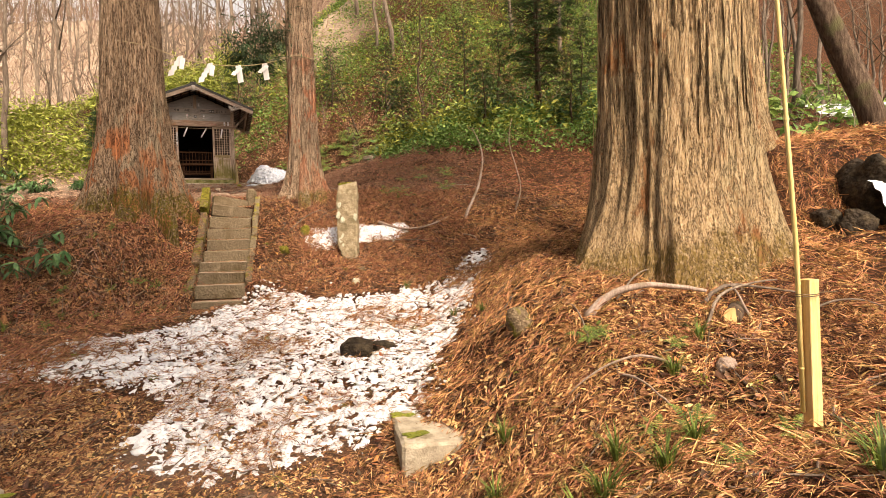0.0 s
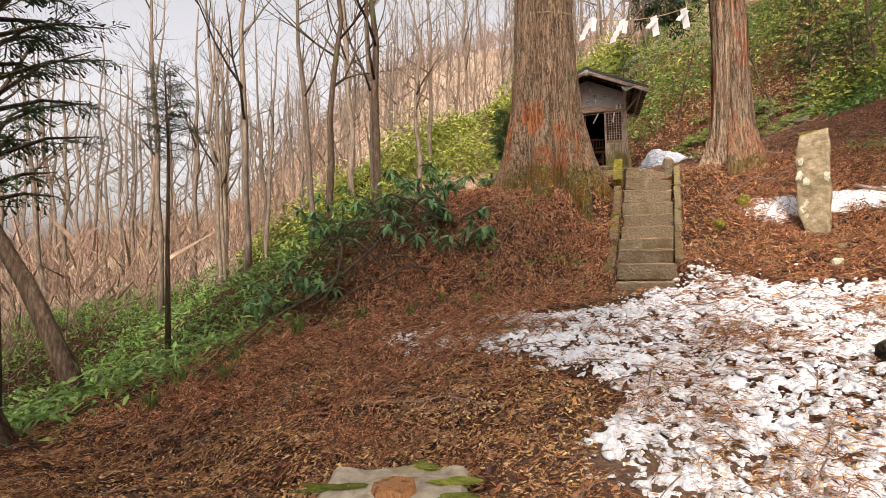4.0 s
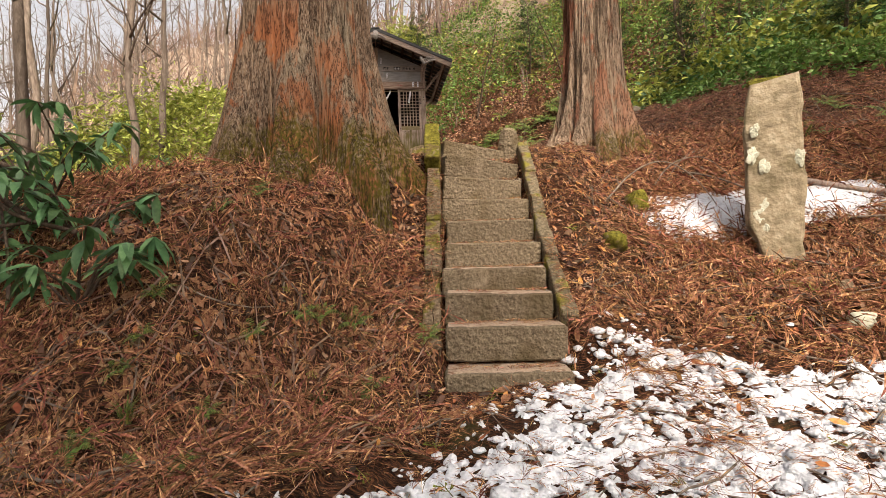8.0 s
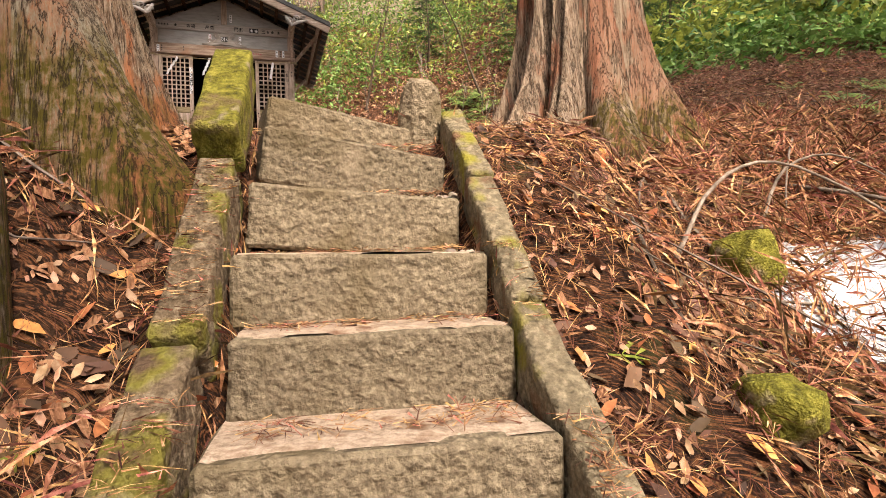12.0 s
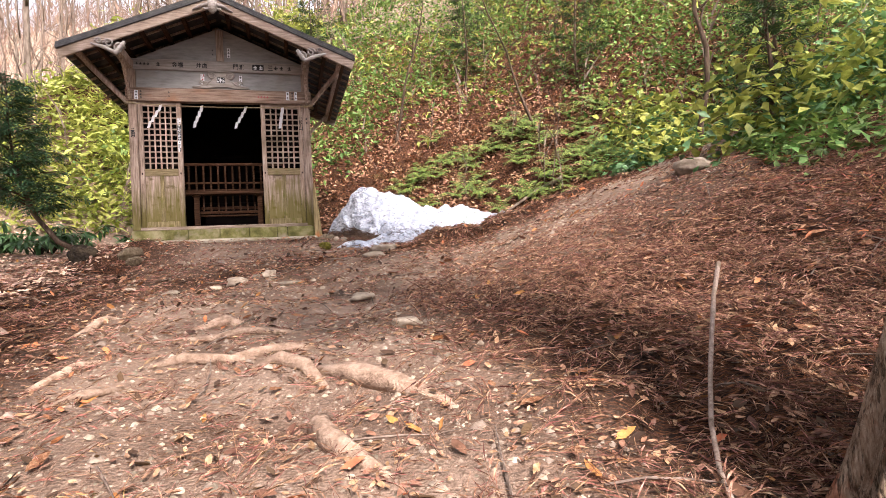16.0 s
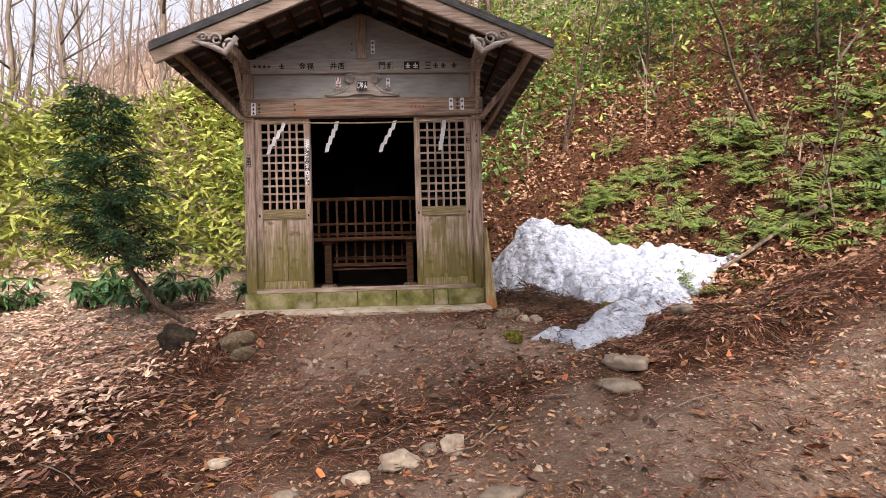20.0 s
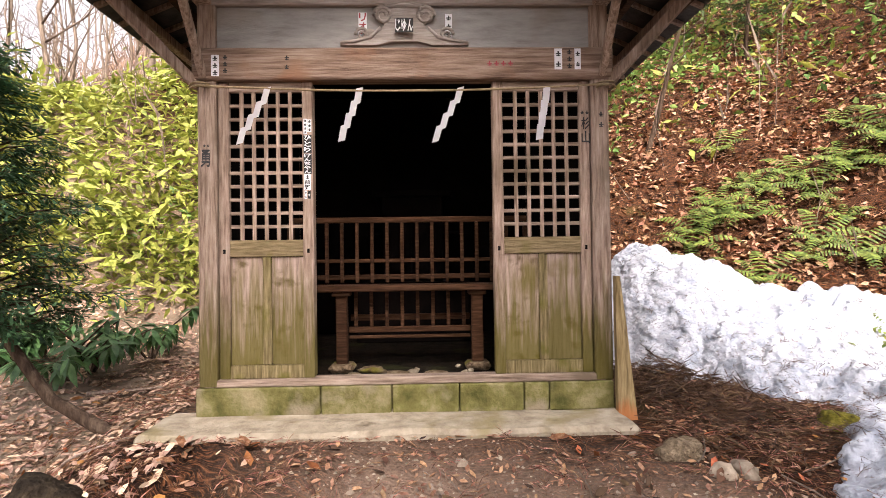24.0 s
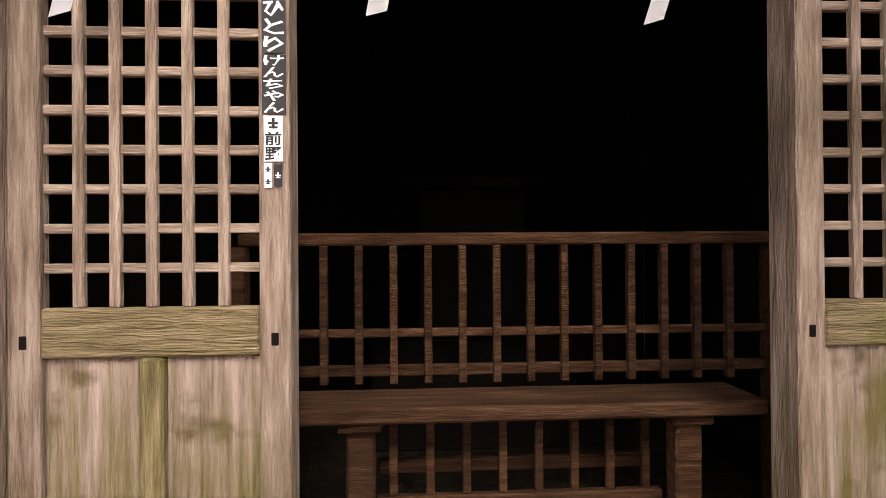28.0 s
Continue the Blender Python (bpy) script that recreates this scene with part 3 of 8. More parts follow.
def boxes(*specs, bevel=0.006, jit=0.0):
    """A bmesh of bevelled boxes (x0, x1, y0, y1, z0, z1)."""
    bm = bmesh.new()
    for x0, x1, y0, y1, z0, z1 in specs:
        vs = bmesh.ops.create_cube(bm, size=1)["verts"]
        for v in vs:
            v.co = Vector(((x0 + x1) / 2 + v.co.x * (x1 - x0), (y0 + y1) / 2 + v.co.y * (y1 - y0), (z0 + z1) / 2 + v.co.z * (z1 - z0)))
            if jit:
                v.co += Vector([random.uniform(-jit, jit) for _ in range(3)])
    if bevel:
        bmesh.ops.bevel(bm, geom=bm.edges[:], offset=bevel, segments=1, affect="EDGES", clamp_overlap=True)
    return bm


def beam(p, q, w, h, bevel=0.005, bm=None):
    """A bevelled bar from p to q, w wide and h high."""
    bm = bm or bmesh.new()
    p, q = Vector(p), Vector(q)
    m = Matrix.Translation((p + q) / 2) @ (q - p).to_track_quat("X", "Z").to_matrix().to_4x4() @ Matrix.Diagonal(((q - p).length, w, h, 1))
    vs = bmesh.ops.create_cube(bm, size=1, matrix=m)["verts"]
    if bevel:
        bmesh.ops.bevel(bm, geom=list({e for v in vs for e in v.link_edges}), offset=bevel, segments=1, affect="EDGES", clamp_overlap=True)
    return bm


def rock_bm(size, seed, rough=0.18, sub=3, lim=0.48):
    bm = bmesh.new()
    bmesh.ops.create_icosphere(bm, subdivisions=sub, radius=0.5)
    for v in bm.verts:
        n = noise.noise(v.co * 2.1 + Vector((seed * 7.3, seed * 3.1, 0))) + 0.5 * noise.noise(v.co * 5 + Vector((seed, 0, 3)))
        k = 1 + rough * n * 1.6
        c = v.co * k
        v.co = Vector((max(-lim, min(lim, c.x)) * size[0], max(-lim, min(lim, c.y)) * size[1], max(-lim, min(lim, c.z)) * size[2]))
    return bm


def slab_stone(x0, x1, y0, y1, z0, z1, seed, n=5, amp=0.012, bevel=0.02):
    """A rough-hewn block: a subdivided, bevelled box with an uneven skin."""
    bm = boxes((x0, x1, y0, y1, z0, z1), bevel=bevel)
    bmesh.ops.subdivide_edges(bm, edges=[e for e in bm.edges if e.calc_length() > 0.12], cuts=n, use_grid_fill=True)
    for v in bm.verts:
        v.co += Vector((noise.noise(v.co * 6 + Vector((seed, 0, 0))), noise.noise(v.co * 6 + Vector((0, seed, 9))), noise.noise(v.co * 6 + Vector((5, 0, seed))))) * amp
    return bm


def tube(points, radii, sides=8, wob=0.0, seed=0):
    """Vertices and faces of a tapered tube along points."""
    vs, fs = [], []
    up = Vector((0, 0, 1))
    n = len(points)
    for i, p in enumerate(points):
        p = Vector(p)
        d = (Vector(points[min(i + 1, n - 1)]) - Vector(points[max(i - 1, 0)])).normalized()
        s = d.cross(up if abs(d.z) < 0.9 else Vector((1, 0, 0))).normalized()
        t = s.cross(d)
        for k in range(sides):
            a = 2 * math.pi * k / sides
            r = radii[i] * (1 + wob * noise.noise(Vector((math.cos(a) * 2 + seed, math.sin(a) * 2, i * 0.6))))
            vs.append(p + s * math.cos(a) * r + t * math.sin(a) * r)
    for i in range(n - 1):
        for k in range(sides):
            a, b = i * sides + k, i * sides + (k + 1) % sides
            fs.append((a, b, b + sides, a + sides))
    fs.append(tuple(range(sides))[::-1])
    fs.append(tuple(range((n - 1) * sides, n * sides)))
    return vs, fs


def join_tubes(tubes):
    vs, fs = [], []
    for v, f in tubes:
        k = len(vs)
        vs += v
        fs += [tuple(i + k for i in q) for q in f]
    return vs, fs


def scatter(name, base_v, base_f, xyz, yaw, tilt, roll, size, material, parent=None):
    """One mesh that holds the small piece base at every given place: yaw, tilt, roll in radians, size a factor."""
    bv = np.array(base_v, float)
    n, k = len(xyz), len(bv)
    cy, sy, ct, st, cr, sr = np.cos(yaw), np.sin(yaw), np.cos(tilt), np.sin(tilt), np.cos(roll), np.sin(roll)
    X, Y, Z = (bv[None, :, i] * size[:, None] for i in range(3))
    Y, Z = Y * cr[:, None] - Z * sr[:, None], Y * sr[:, None] + Z * cr[:, None]
    X, Z = X * ct[:, None] + Z * st[:, None], -X * st[:, None] + Z * ct[:, None]
    X, Y = X * cy[:, None] - Y * sy[:, None], X * sy[:, None] + Y * cy[:, None]
    V = np.stack([X + xyz[:, 0:1], Y + xyz[:, 1:2], Z + xyz[:, 2:3]], 2).reshape(-1, 3)
    me = bpy.data.meshes.new(name)
    F = np.concatenate([np.array(f) for f in base_f])
    lens = np.array([len(f) for f in base_f])
    loops = (F[None, :] + (np.arange(n) * k)[:, None]).ravel()
    tot = np.tile(lens, n)
    start = np.concatenate([[0], np.cumsum(tot)[:-1]])
    me.vertices.add(n * k)
    me.vertices.foreach_set("co", V.ravel())
    me.loops.add(len(loops))
    me.loops.foreach_set("vertex_index", loops.astype(np.int32))
    me.polygons.add(len(tot))
    me.polygons.foreach_set("loop_start", start.astype(np.int32))
    me.materials.append(material)
    me.update(calc_edges=True)
    ob = new(name, me)
    if parent:
        ob.parent = parent
    return ob


# ---- the ground, one sheet out to the horizon ----
def axis(lo, hi, fine, step, reach):
    mid = np.arange(lo, hi + fine / 2, fine)
    out = [step]
    while sum(out) < reach:
        out.append(out[-1] * 1.22)
    tail = np.cumsum(out)
    return np.concatenate([(lo - tail)[::-1], mid, hi + tail])


def build_ground():
    xs, ys = axis(-14.0, 5.0, 0.1, 0.14, 900), axis(1.0, 29.0, 0.1, 0.14, 900)
    gx, gy = np.meshgrid(xs, ys)
    z = ground_z(gx, gy)
    nx, ny = len(xs), len(ys)
    V = np.stack([gx.ravel(), gy.ravel(), z.ravel()], 1)
    i = np.arange(nx * ny).reshape(ny, nx)
    F = np.stack([i[:-1, :-1].ravel(), i[:-1, 1:].ravel(), i[1:, 1:].ravel(), i[1:, :-1].ravel()], 1)
    ob = mesh_ob("ground", V, F, SOIL, True)
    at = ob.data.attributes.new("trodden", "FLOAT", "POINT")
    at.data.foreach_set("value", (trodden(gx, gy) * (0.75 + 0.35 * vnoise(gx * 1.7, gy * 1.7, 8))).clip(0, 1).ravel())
    bl = ob.data.attributes.new("beech_leaves", "FLOAT", "POINT")
    bl.data.foreach_set("value", (sstep(22, 32, np.hypot(gx + 8, gy - 12)) * sstep(-2, 4, -9 - gx + 0.3 * np.clip(gy - 30, 0, 60)) + 0.7 * sstep(11.6, 12.8, -gx) * sstep(20.5, 22.5, gy + 0.25 * gx + 3) * (1 - sstep(27, 30, gy)) * (1 - sstep(19, 22, -gx))).clip(0, 1).ravel())
    tagged(ob, "brown forest soil covered with dead cedar needles and leaves", "ground", kind="structure")


build_ground()


# ---- stone stairs ----
def build_stairs():
    m = pose(STAIR_O[0], STAIR_O[1], 0, 0, 0, STAIR_YAW)
    st = thing("stone_stairs", m, "steep flight of rough grey stone steps between mossy stone kerbs", "stairs")
    for i, (a, z) in enumerate(zip(STEP_A, STEP_Z)):
        w = 0.42 + 0.012 * math.sin(i * 2.3)
        off = 0.015 * math.sin(i * 1.7)
        h = 0.27 if i else 0.3
        bm = slab_stone(-w - 0.05 + off, w + 0.045 + off, a, a + 0.46, z - h, z, i * 3.7, n=9, amp=0.009, bevel=0.014)
        bmesh.ops.rotate(bm, verts=bm.verts, cent=(0, a, z), matrix=Matrix.Rotation(radians((0.6, 1.2, 2.2, 1.0, 0.8, 1.0, 1.5, 4.6, 8.0, 9.0)[i] * (1 if i % 2 == 0 or i > 5 else 0.8)), 3, "Y"))
        bmesh.ops.rotate(bm, verts=bm.verts, cent=(0, a, z), matrix=Matrix.Rotation(radians((0, 0, 1, 1, 2, 3, 4, 8, 14, 16)[i]), 3, "Z"))
        tilt = Matrix.Rotation(radians((0, 0, 1, 1, 2, 3, 4, 8, 14, 16)[i]), 3, "Z") @ Matrix.Rotation(radians((0.6, 1.0, 2.2, 0.8, 0.8, 0.8, 1.5, 4.6, 8.0, 9.0)[i]), 3, "Y")
        step = part("step", bm, STONE, st, "rough-hewn grey stone step")
        bm = bmesh.new()
        rows = []
        for gy in np.linspace(0.03, 0.4, 9):
            row = []
            for gx in np.linspace(-w - 0.03, w + 0.03, 23):
                edge = min(1.0, 6 * (0.46 - abs(gx)) + 0.6) * min(1.0, (gy - 0.02) * 9) + 0.75 * noise.noise(Vector((gx * 7, gy * 9, i * 5.0)))
                row.append(bm.verts.new(tilt @ Vector((gx + off, gy, 0.004 + 0.006 * min(edge, 0.8) if edge > 0.15 else -0.006)) + Vector((0, a, z))))
            rows.append(row)
        for r0, r1 in zip(rows, rows[1:]):
            for k in range(22):
                bm.faces.new((r0[k], r0[k + 1], r1[k + 1], r1[k]))
        part("tread_dust", bm, DUST, step, "pale trodden dust on the tread", True)
    # sloping kerb stones beside the steps: foot and head of each top edge as (along, height)
    def kerb(name, r, w, h, foot, head, material, label, seed):
        along = Vector((0, head[0] - foot[0], head[1] - foot[1]))
        down = Vector((0, along.z, -along.y)).normalized() * h / 2
        bm = beam(Vector((r, *foot)) + down, Vector((r - 0.01, *head)) + down, w, h, 0.012)
        bmesh.ops.subdivide_edges(bm, edges=[e for e in bm.edges if e.calc_length() > 0.06], cuts=9, use_grid_fill=True)
        for v in bm.verts:
            k = v.co + Vector((seed, 0, 0))
            v.co += Vector((noise.noise(k * 5), noise.noise(k * 5 + Vector((3, 0, 5))), noise.noise(k * 5 + Vector((0, 7, 1))))) * 0.014
            v.co += Vector((noise.noise(k * 19), noise.noise(k * 19 + Vector((3, 0, 5))), noise.noise(k * 19 + Vector((0, 7, 1))))) * 0.008
        part(name, bm, material, st, label, True)

    for i, (a0, a1) in enumerate([(0.45, 1.24), (1.26, 1.93), (1.95, 2.58), (2.6, 3.26)]):
        z0, z1 = (float(np.interp(a, STEP_A, STEP_Z)) + float(np.interp(a, [0.5, 2.0, 3.2], [0.0, -0.02, 0.05])) for a in (a0, a1))
        kerb("kerb_stone", 0.54 + 0.006 * i, 0.125, 0.3, (a0, z0), (a1, z1), KERBSTONE, "straight sloping kerb stone with yellow moss and lichen", i)
    for i, (a0, z0, a1, z1) in enumerate([(0.3, 0.5, 1.02, 0.98), (1.05, 1.08, 1.72, 1.58), (1.74, 1.6, 2.42, 2.24)]):
        kerb("kerb_stone", -0.58, 0.15, 0.26, (a0, z0 - 0.05), (a1, z1 - 0.05), BURIED, "low kerb stone half buried under moss and litter", 20 + i)
    kerb("kerb_stone", -0.6, 0.185, 0.24, (2.42, 2.32), (2.95, 2.84), MOSS, "thick slab of kerb covered with bright yellow-green moss", 31)
    part("end_stone", slab_stone(0.27, 0.5, 3.28, 3.52, 2.3, 2.83, 8.4, 4, 0.03, 0.06), STONE, st, "rounded upright end stone")


build_stairs()


# ---- standing stone ----
def build_stele():
    x, y = -2.63, 14.25
    z = 0.6
    st = thing("standing_stone", pose(x, y, z, 0, 0, -6), "tall weathered standing stone with lichen patches on a mossy rock", "stone monument")
    bm = bmesh.new()
    n = 34
    rows = []
    for i in range(n + 1):
        t = i / n
        w0 = np.interp(t, [0, 0.12, 0.35, 0.85, 1], [-0.0, -0.04, -0.2, -0.18, -0.14])
        w1 = np.interp(t, [0, 0.12, 0.5, 0.9, 1], [0.2, 0.245, 0.285, 0.295, 0.275])
        d = np.interp(t, [0, 0.3, 1], [0.09, 0.12, 0.09])
        zz = 2.07 * t
        ring = []
        for k in range(16):
            a = 2 * math.pi * k / 16
            cx, cy = math.cos(a), math.sin(a)
            px = (w0 + w1) / 2 + (w1 - w0) / 2 * math.copysign(abs(cx) ** 0.2, cx)
            py = d * math.copysign(abs(cy) ** 0.25, cy)
            top = (0.14 * (px - 0.0)) * (t > 0.9) * 1.2
            v = Vector((px, py, zz + top))
            v += Vector((noise.noise(v * 4), noise.noise(v * 4 + Vector((5, 0, 0))) * 0.6, noise.noise(v * 4 + Vector((0, 5, 0))))) * 0.028 + Vector((noise.noise(v * 13), noise.noise(v * 13 + Vector((5, 0, 0))), 0)) * 0.012
            ring.append(bm.verts.new(v))
        rows.append(ring)
    for r0, r1 in zip(rows, rows[1:]):
        for k in range(16):
            bm.faces.new((r0[k], r0[(k + 1) % 16], r1[(k + 1) % 16], r1[k]))
    bm.faces.new(rows[-1])
    bm.faces.new(rows[0][::-1])
    part("slab", bm, STELE, st, "tan weathered stone slab")
    for i, (u, w, s) in enumerate([(-0.19, 1.38, 0.11), (-0.14, 0.85, 0.16), (-0.1, 1.26, 0.1), (0.2, 1.33, 0.09), (-0.1, 0.7, 0.07), (-0.16, 1.62, 0.08)]):
        bm = rock_bm((s * 0.85, 0.03, s * 1.15), i + 2, 0.6, 3, 9.0)
        bmesh.ops.translate(bm, verts=bm.verts, vec=(u + 0.05, -0.112, w))
        part("lichen_patch", bm, LICHEN, st, "pale lichen patch")
    bm = rock_bm((0.42, 0.09, 0.09), 4, 0.3, 3)
    bmesh.ops.translate(bm, verts=bm.verts, vec=(0.05, -0.02, 2.08))
    part("moss_cap", bm, MOSS, st)
    r = tagged(mesh_obj_from("mossy_rock", rock_bm((1.0, 0.7, 0.42), 11, 0.5, 4), BURIED, (x - 0.02, y - 0.26, 0.62)), "mossy boulder under the standing stone", "rock")
    return r


def mesh_obj_from(name, bm, material, loc, rz=0.0, smooth=True):
    me = bpy.data.meshes.new(name)
    bm.to_mesh(me)
    bm.free()
    me.materials.append(material)
    if smooth:
        me.polygons.foreach_set("use_smooth", [True] * len(me.polygons))
    ob = new(name, me)
    ob.matrix_world = pose(*loc, 0, 0, rz)
    return ob


build_stele()


# ---- foundation blocks of a vanished gate ----
def build_blocks():
    b = thing("gate_foundation", pose(-4.78, 5.88, -1.18, 0, 0, 32), "square mossy concrete foundation holding a sawn-off wooden stump", "foundation block")
    part("block", slab_stone(-0.52, 0.52, -0.6, 0.55, -0.35, 0.3, 3, 12, 0.035, 0.04), CONC, b)
    bm = bmesh.new()
    bmesh.ops.create_cone(bm, cap_ends=True, segments=24, radius1=0.17, radius2=0.15, depth=0.07)
    for v in bm.verts:
        v.co += Vector((noise.noise(v.co * 9), noise.noise(v.co * 9 + Vector((4, 0, 0))), noise.noise(v.co * 14) * 1.5)) * 0.015
    bmesh.ops.translate(bm, verts=bm.verts, vec=(0.02, 0.05, 0.315))
    part("wood_stump", bm, ORANGEWOOD, b, "rotted orange stump of a sawn-off post")
    for i, (px, py) in enumerate([(-0.36, -0.48), (0.44, 0.2), (-0.1, -0.55), (0.4, -0.4), (0.46, -0.1), (-0.44, 0.1), (0.2, 0.5)]):
        bm = rock_bm((0.2 + 0.1 * (i % 3), 0.13, 0.045), i + 20, 0.7, 3, 9.0)
        bmesh.ops.translate(bm, verts=bm.verts, vec=(px, py, 0.3))
        part("moss_patch", bm, MOSSBIT, b)
    c = thing("gate_foundation", pose(-0.5, 7.5, -0.95, 4, 3, 14), "square concrete foundation half buried in needles", "foundation block")
    part("block", slab_stone(-0.56, 0.56, -0.56, 0.56, -0.3, 0.25, 7, 8, 0.02, 0.03), CONC, c)
    bm = bmesh.new()
    bmesh.ops.create_cone(bm, cap_ends=True, segments=22, radius1=0.15, radius2=0.13, depth=0.05)
    for v in bm.verts:
        v.co += Vector((noise.noise(v.co * 9), noise.noise(v.co * 9 + Vector((4, 0, 0))), noise.noise(v.co * 14) * 1.5)) * 0.015
    bmesh.ops.translate(bm, verts=bm.verts, vec=(0.08, -0.02, 0.262))
    part("wood_stump", bm, CUTWOOD, c, "pale rotted stump of a sawn-off post")
    for i, (px, py) in enumerate([(-0.4, -0.3), (0.3, -0.44), (-0.42, 0.25)]):
        bm = rock_bm((0.22, 0.12, 0.04), i + 40, 0.7, 3, 9.0)
        bmesh.ops.translate(bm, verts=bm.verts, vec=(px, py, 0.25))
        part("moss_patch", bm, MOSSBIT, c)


build_blocks()


# ---- snow ----
def snow_sheet(name, x0, x1, y0, y1, step, inside, thick, material, label, holes=0.35, seed=0.0, cap=1.2, chip=1.0):
    """A thawing snow sheet: raised, lumpy and pierced, kept where inside() is positive."""
    xs, ys = np.arange(x0, x1, step), np.arange(y0, y1, step)
    gx, gy = np.meshgrid(xs, ys)
    nz = 0.22 * vnoise(gx * 3.5, gy * 4, seed + 1) + 0.38 * vnoise(gx * 9, gy * 10, seed + 2) + 0.6 * vnoise(gx * 19 + 0.5 * gy, gy * 21, seed + 6) + 0.3 * vnoise(gx * 36, gy * 38, seed + 7)
    big = vnoise(gx * 0.9, gy * 0.9, seed + 3) + 0.5 * vnoise(gx * 2.1, gy * 2.1, seed + 4)
    m = inside(gx, gy) + 0.35 * big
    t = np.clip(m * 2.2, -2, cap) + nz * 0.9 * chip * min(1.0, holes / 0.35) - holes
    z = ground_z(gx, gy) + np.clip(t, -0.6, 1.3) * thick + 0.016 * nz * (t > 0)
    z = z - 0.5 * thick * (t <= 0)
    ok = (t[:-1, :-1] > -0.25) & (t[1:, 1:] > -0.25) & (t[:-1, 1:] > -0.25) & (t[1:, :-1] > -0.25)
    nx = len(xs)
    idx = np.arange(gx.size).reshape(gx.shape)
    F = np.stack([idx[:-1, :-1][ok], idx[:-1, 1:][ok], idx[1:, 1:][ok], idx[1:, :-1][ok]], 1)
    used = np.unique(F)
    rem = np.full(gx.size, -1)
    rem[used] = np.arange(len(used))
    V = np.stack([gx.ravel(), gy.ravel(), z.ravel()], 1)[used]
    ob = mesh_ob(name, V, rem[F], material, True)
    return tagged(ob, label, "snow", kind="stuff")


def rim_distance(x, y, rim):
    """Distance to a closed outline, positive inside it."""
    dist, inside = np.full(np.shape(x), 99.0), np.zeros(np.shape(x), bool)
    for (ax, ay), (bx, by) in zip(rim, rim[1:] + rim[:1]):
        t = np.clip(((x - ax) * (bx - ax) + (y - ay) * (by - ay)) / ((bx - ax) ** 2 + (by - ay) ** 2), 0, 1)
        dist = np.minimum(dist, np.hypot(x - ax - t * (bx - ax), y - ay - t * (by - ay)))
        if ay != by:
            inside = inside ^ (((ay > y) != (by > y)) & (x < (bx - ax) * (y - ay) / (by - ay) + ax))
    return np.where(inside, dist, -dist)


# the thawing crust runs from the foot of the mound, past the stairs, to the bank
COURT_RIM = [(-7.3, 9.0), (-7.1, 10.1), (-5.9, 10.75), (-5.0, 11.4), (-4.5, 12.3), (-4.0, 12.9), (-3.1, 12.65), (-2.1, 12.6), (-0.3, 13.0), (0.3, 13.8), (-0.2, 11.3), (-0.45, 9.5), (-0.95, 8.2), (-1.5, 7.35), (-2.9, 6.85), (-3.7, 7.3), (-3.75, 8.3), (-5.6, 9.2)]


def court_snow(x, y):
    return np.minimum(1.3 * rim_distance(np.asarray(x, float), np.asarray(y, float), COURT_RIM) + 0.34, 0.9)


snow_sheet("snow_patch", -7.9, 0.9, 6.3, 14.2, 0.018, court_snow, 0.05, SNOW, "thawing crust of old snow strewn with cedar needles", 0.47, 0.0, 0.66)


def snow_clods(n, seed):
    """Loose granular clods into which the thawing crust breaks up."""
    bm = bmesh.new()
    bmesh.ops.create_icosphere(bm, subdivisions=1, radius=0.5)
    for v in bm.verts:
        v.co = v.co * (1 + 0.45 * noise.noise(v.co * 3 + Vector((seed, 0, 0))))
        v.co.z *= 0.42
    bv, bf = [tuple(v.co) for v in bm.verts], [tuple(v.index for v in f.verts) for f in bm.faces]
    bm.free()
    rng = np.random.RandomState(seed)
    x, y = rng.uniform(-7.6, 0.6, n), rng.uniform(6.4, 14.0, n)
    lace = 0.45 * vnoise(x * 1.3, y * 1.3, 41) + 0.55 * vnoise(x * 4.5, y * 5, 42) + 0.5 * vnoise(x * 11, y * 12, 43)
    ok = np.minimum(court_snow(x, y), 0.62) + lace * 0.75 > rng.uniform(0.05, 0.6, n)
    x, y = x[ok], y[ok]
    n = len(x)
    o = scatter("snow_clods", bv, bf, np.stack([x, y, ground_z(x, y) + rng.uniform(0.0, 0.035, n)], 1), rng.uniform(0, 6.3, n), rng.normal(0, 0.3, n), rng.normal(0, 0.3, n), np.clip(rng.lognormal(-3.05, 0.55, n), 0.02, 0.15), SNOW)
    o.data.polygons.foreach_set("use_smooth", [True] * len(o.data.polygons))
    tagged(o, "white granular clods of thawing snow on the court", "snow", kind="stuff")


snow_clods(17000, 4)


def ellipse(cx, cy, rx, ry, rot=0.0):
    c, s = math.cos(radians(rot)), math.sin(radians(rot))
    return lambda x, y: 1 - np.hypot(((x - cx) * c + (y - cy) * s) / rx, (-(x - cx) * s + (y - cy) * c) / ry)


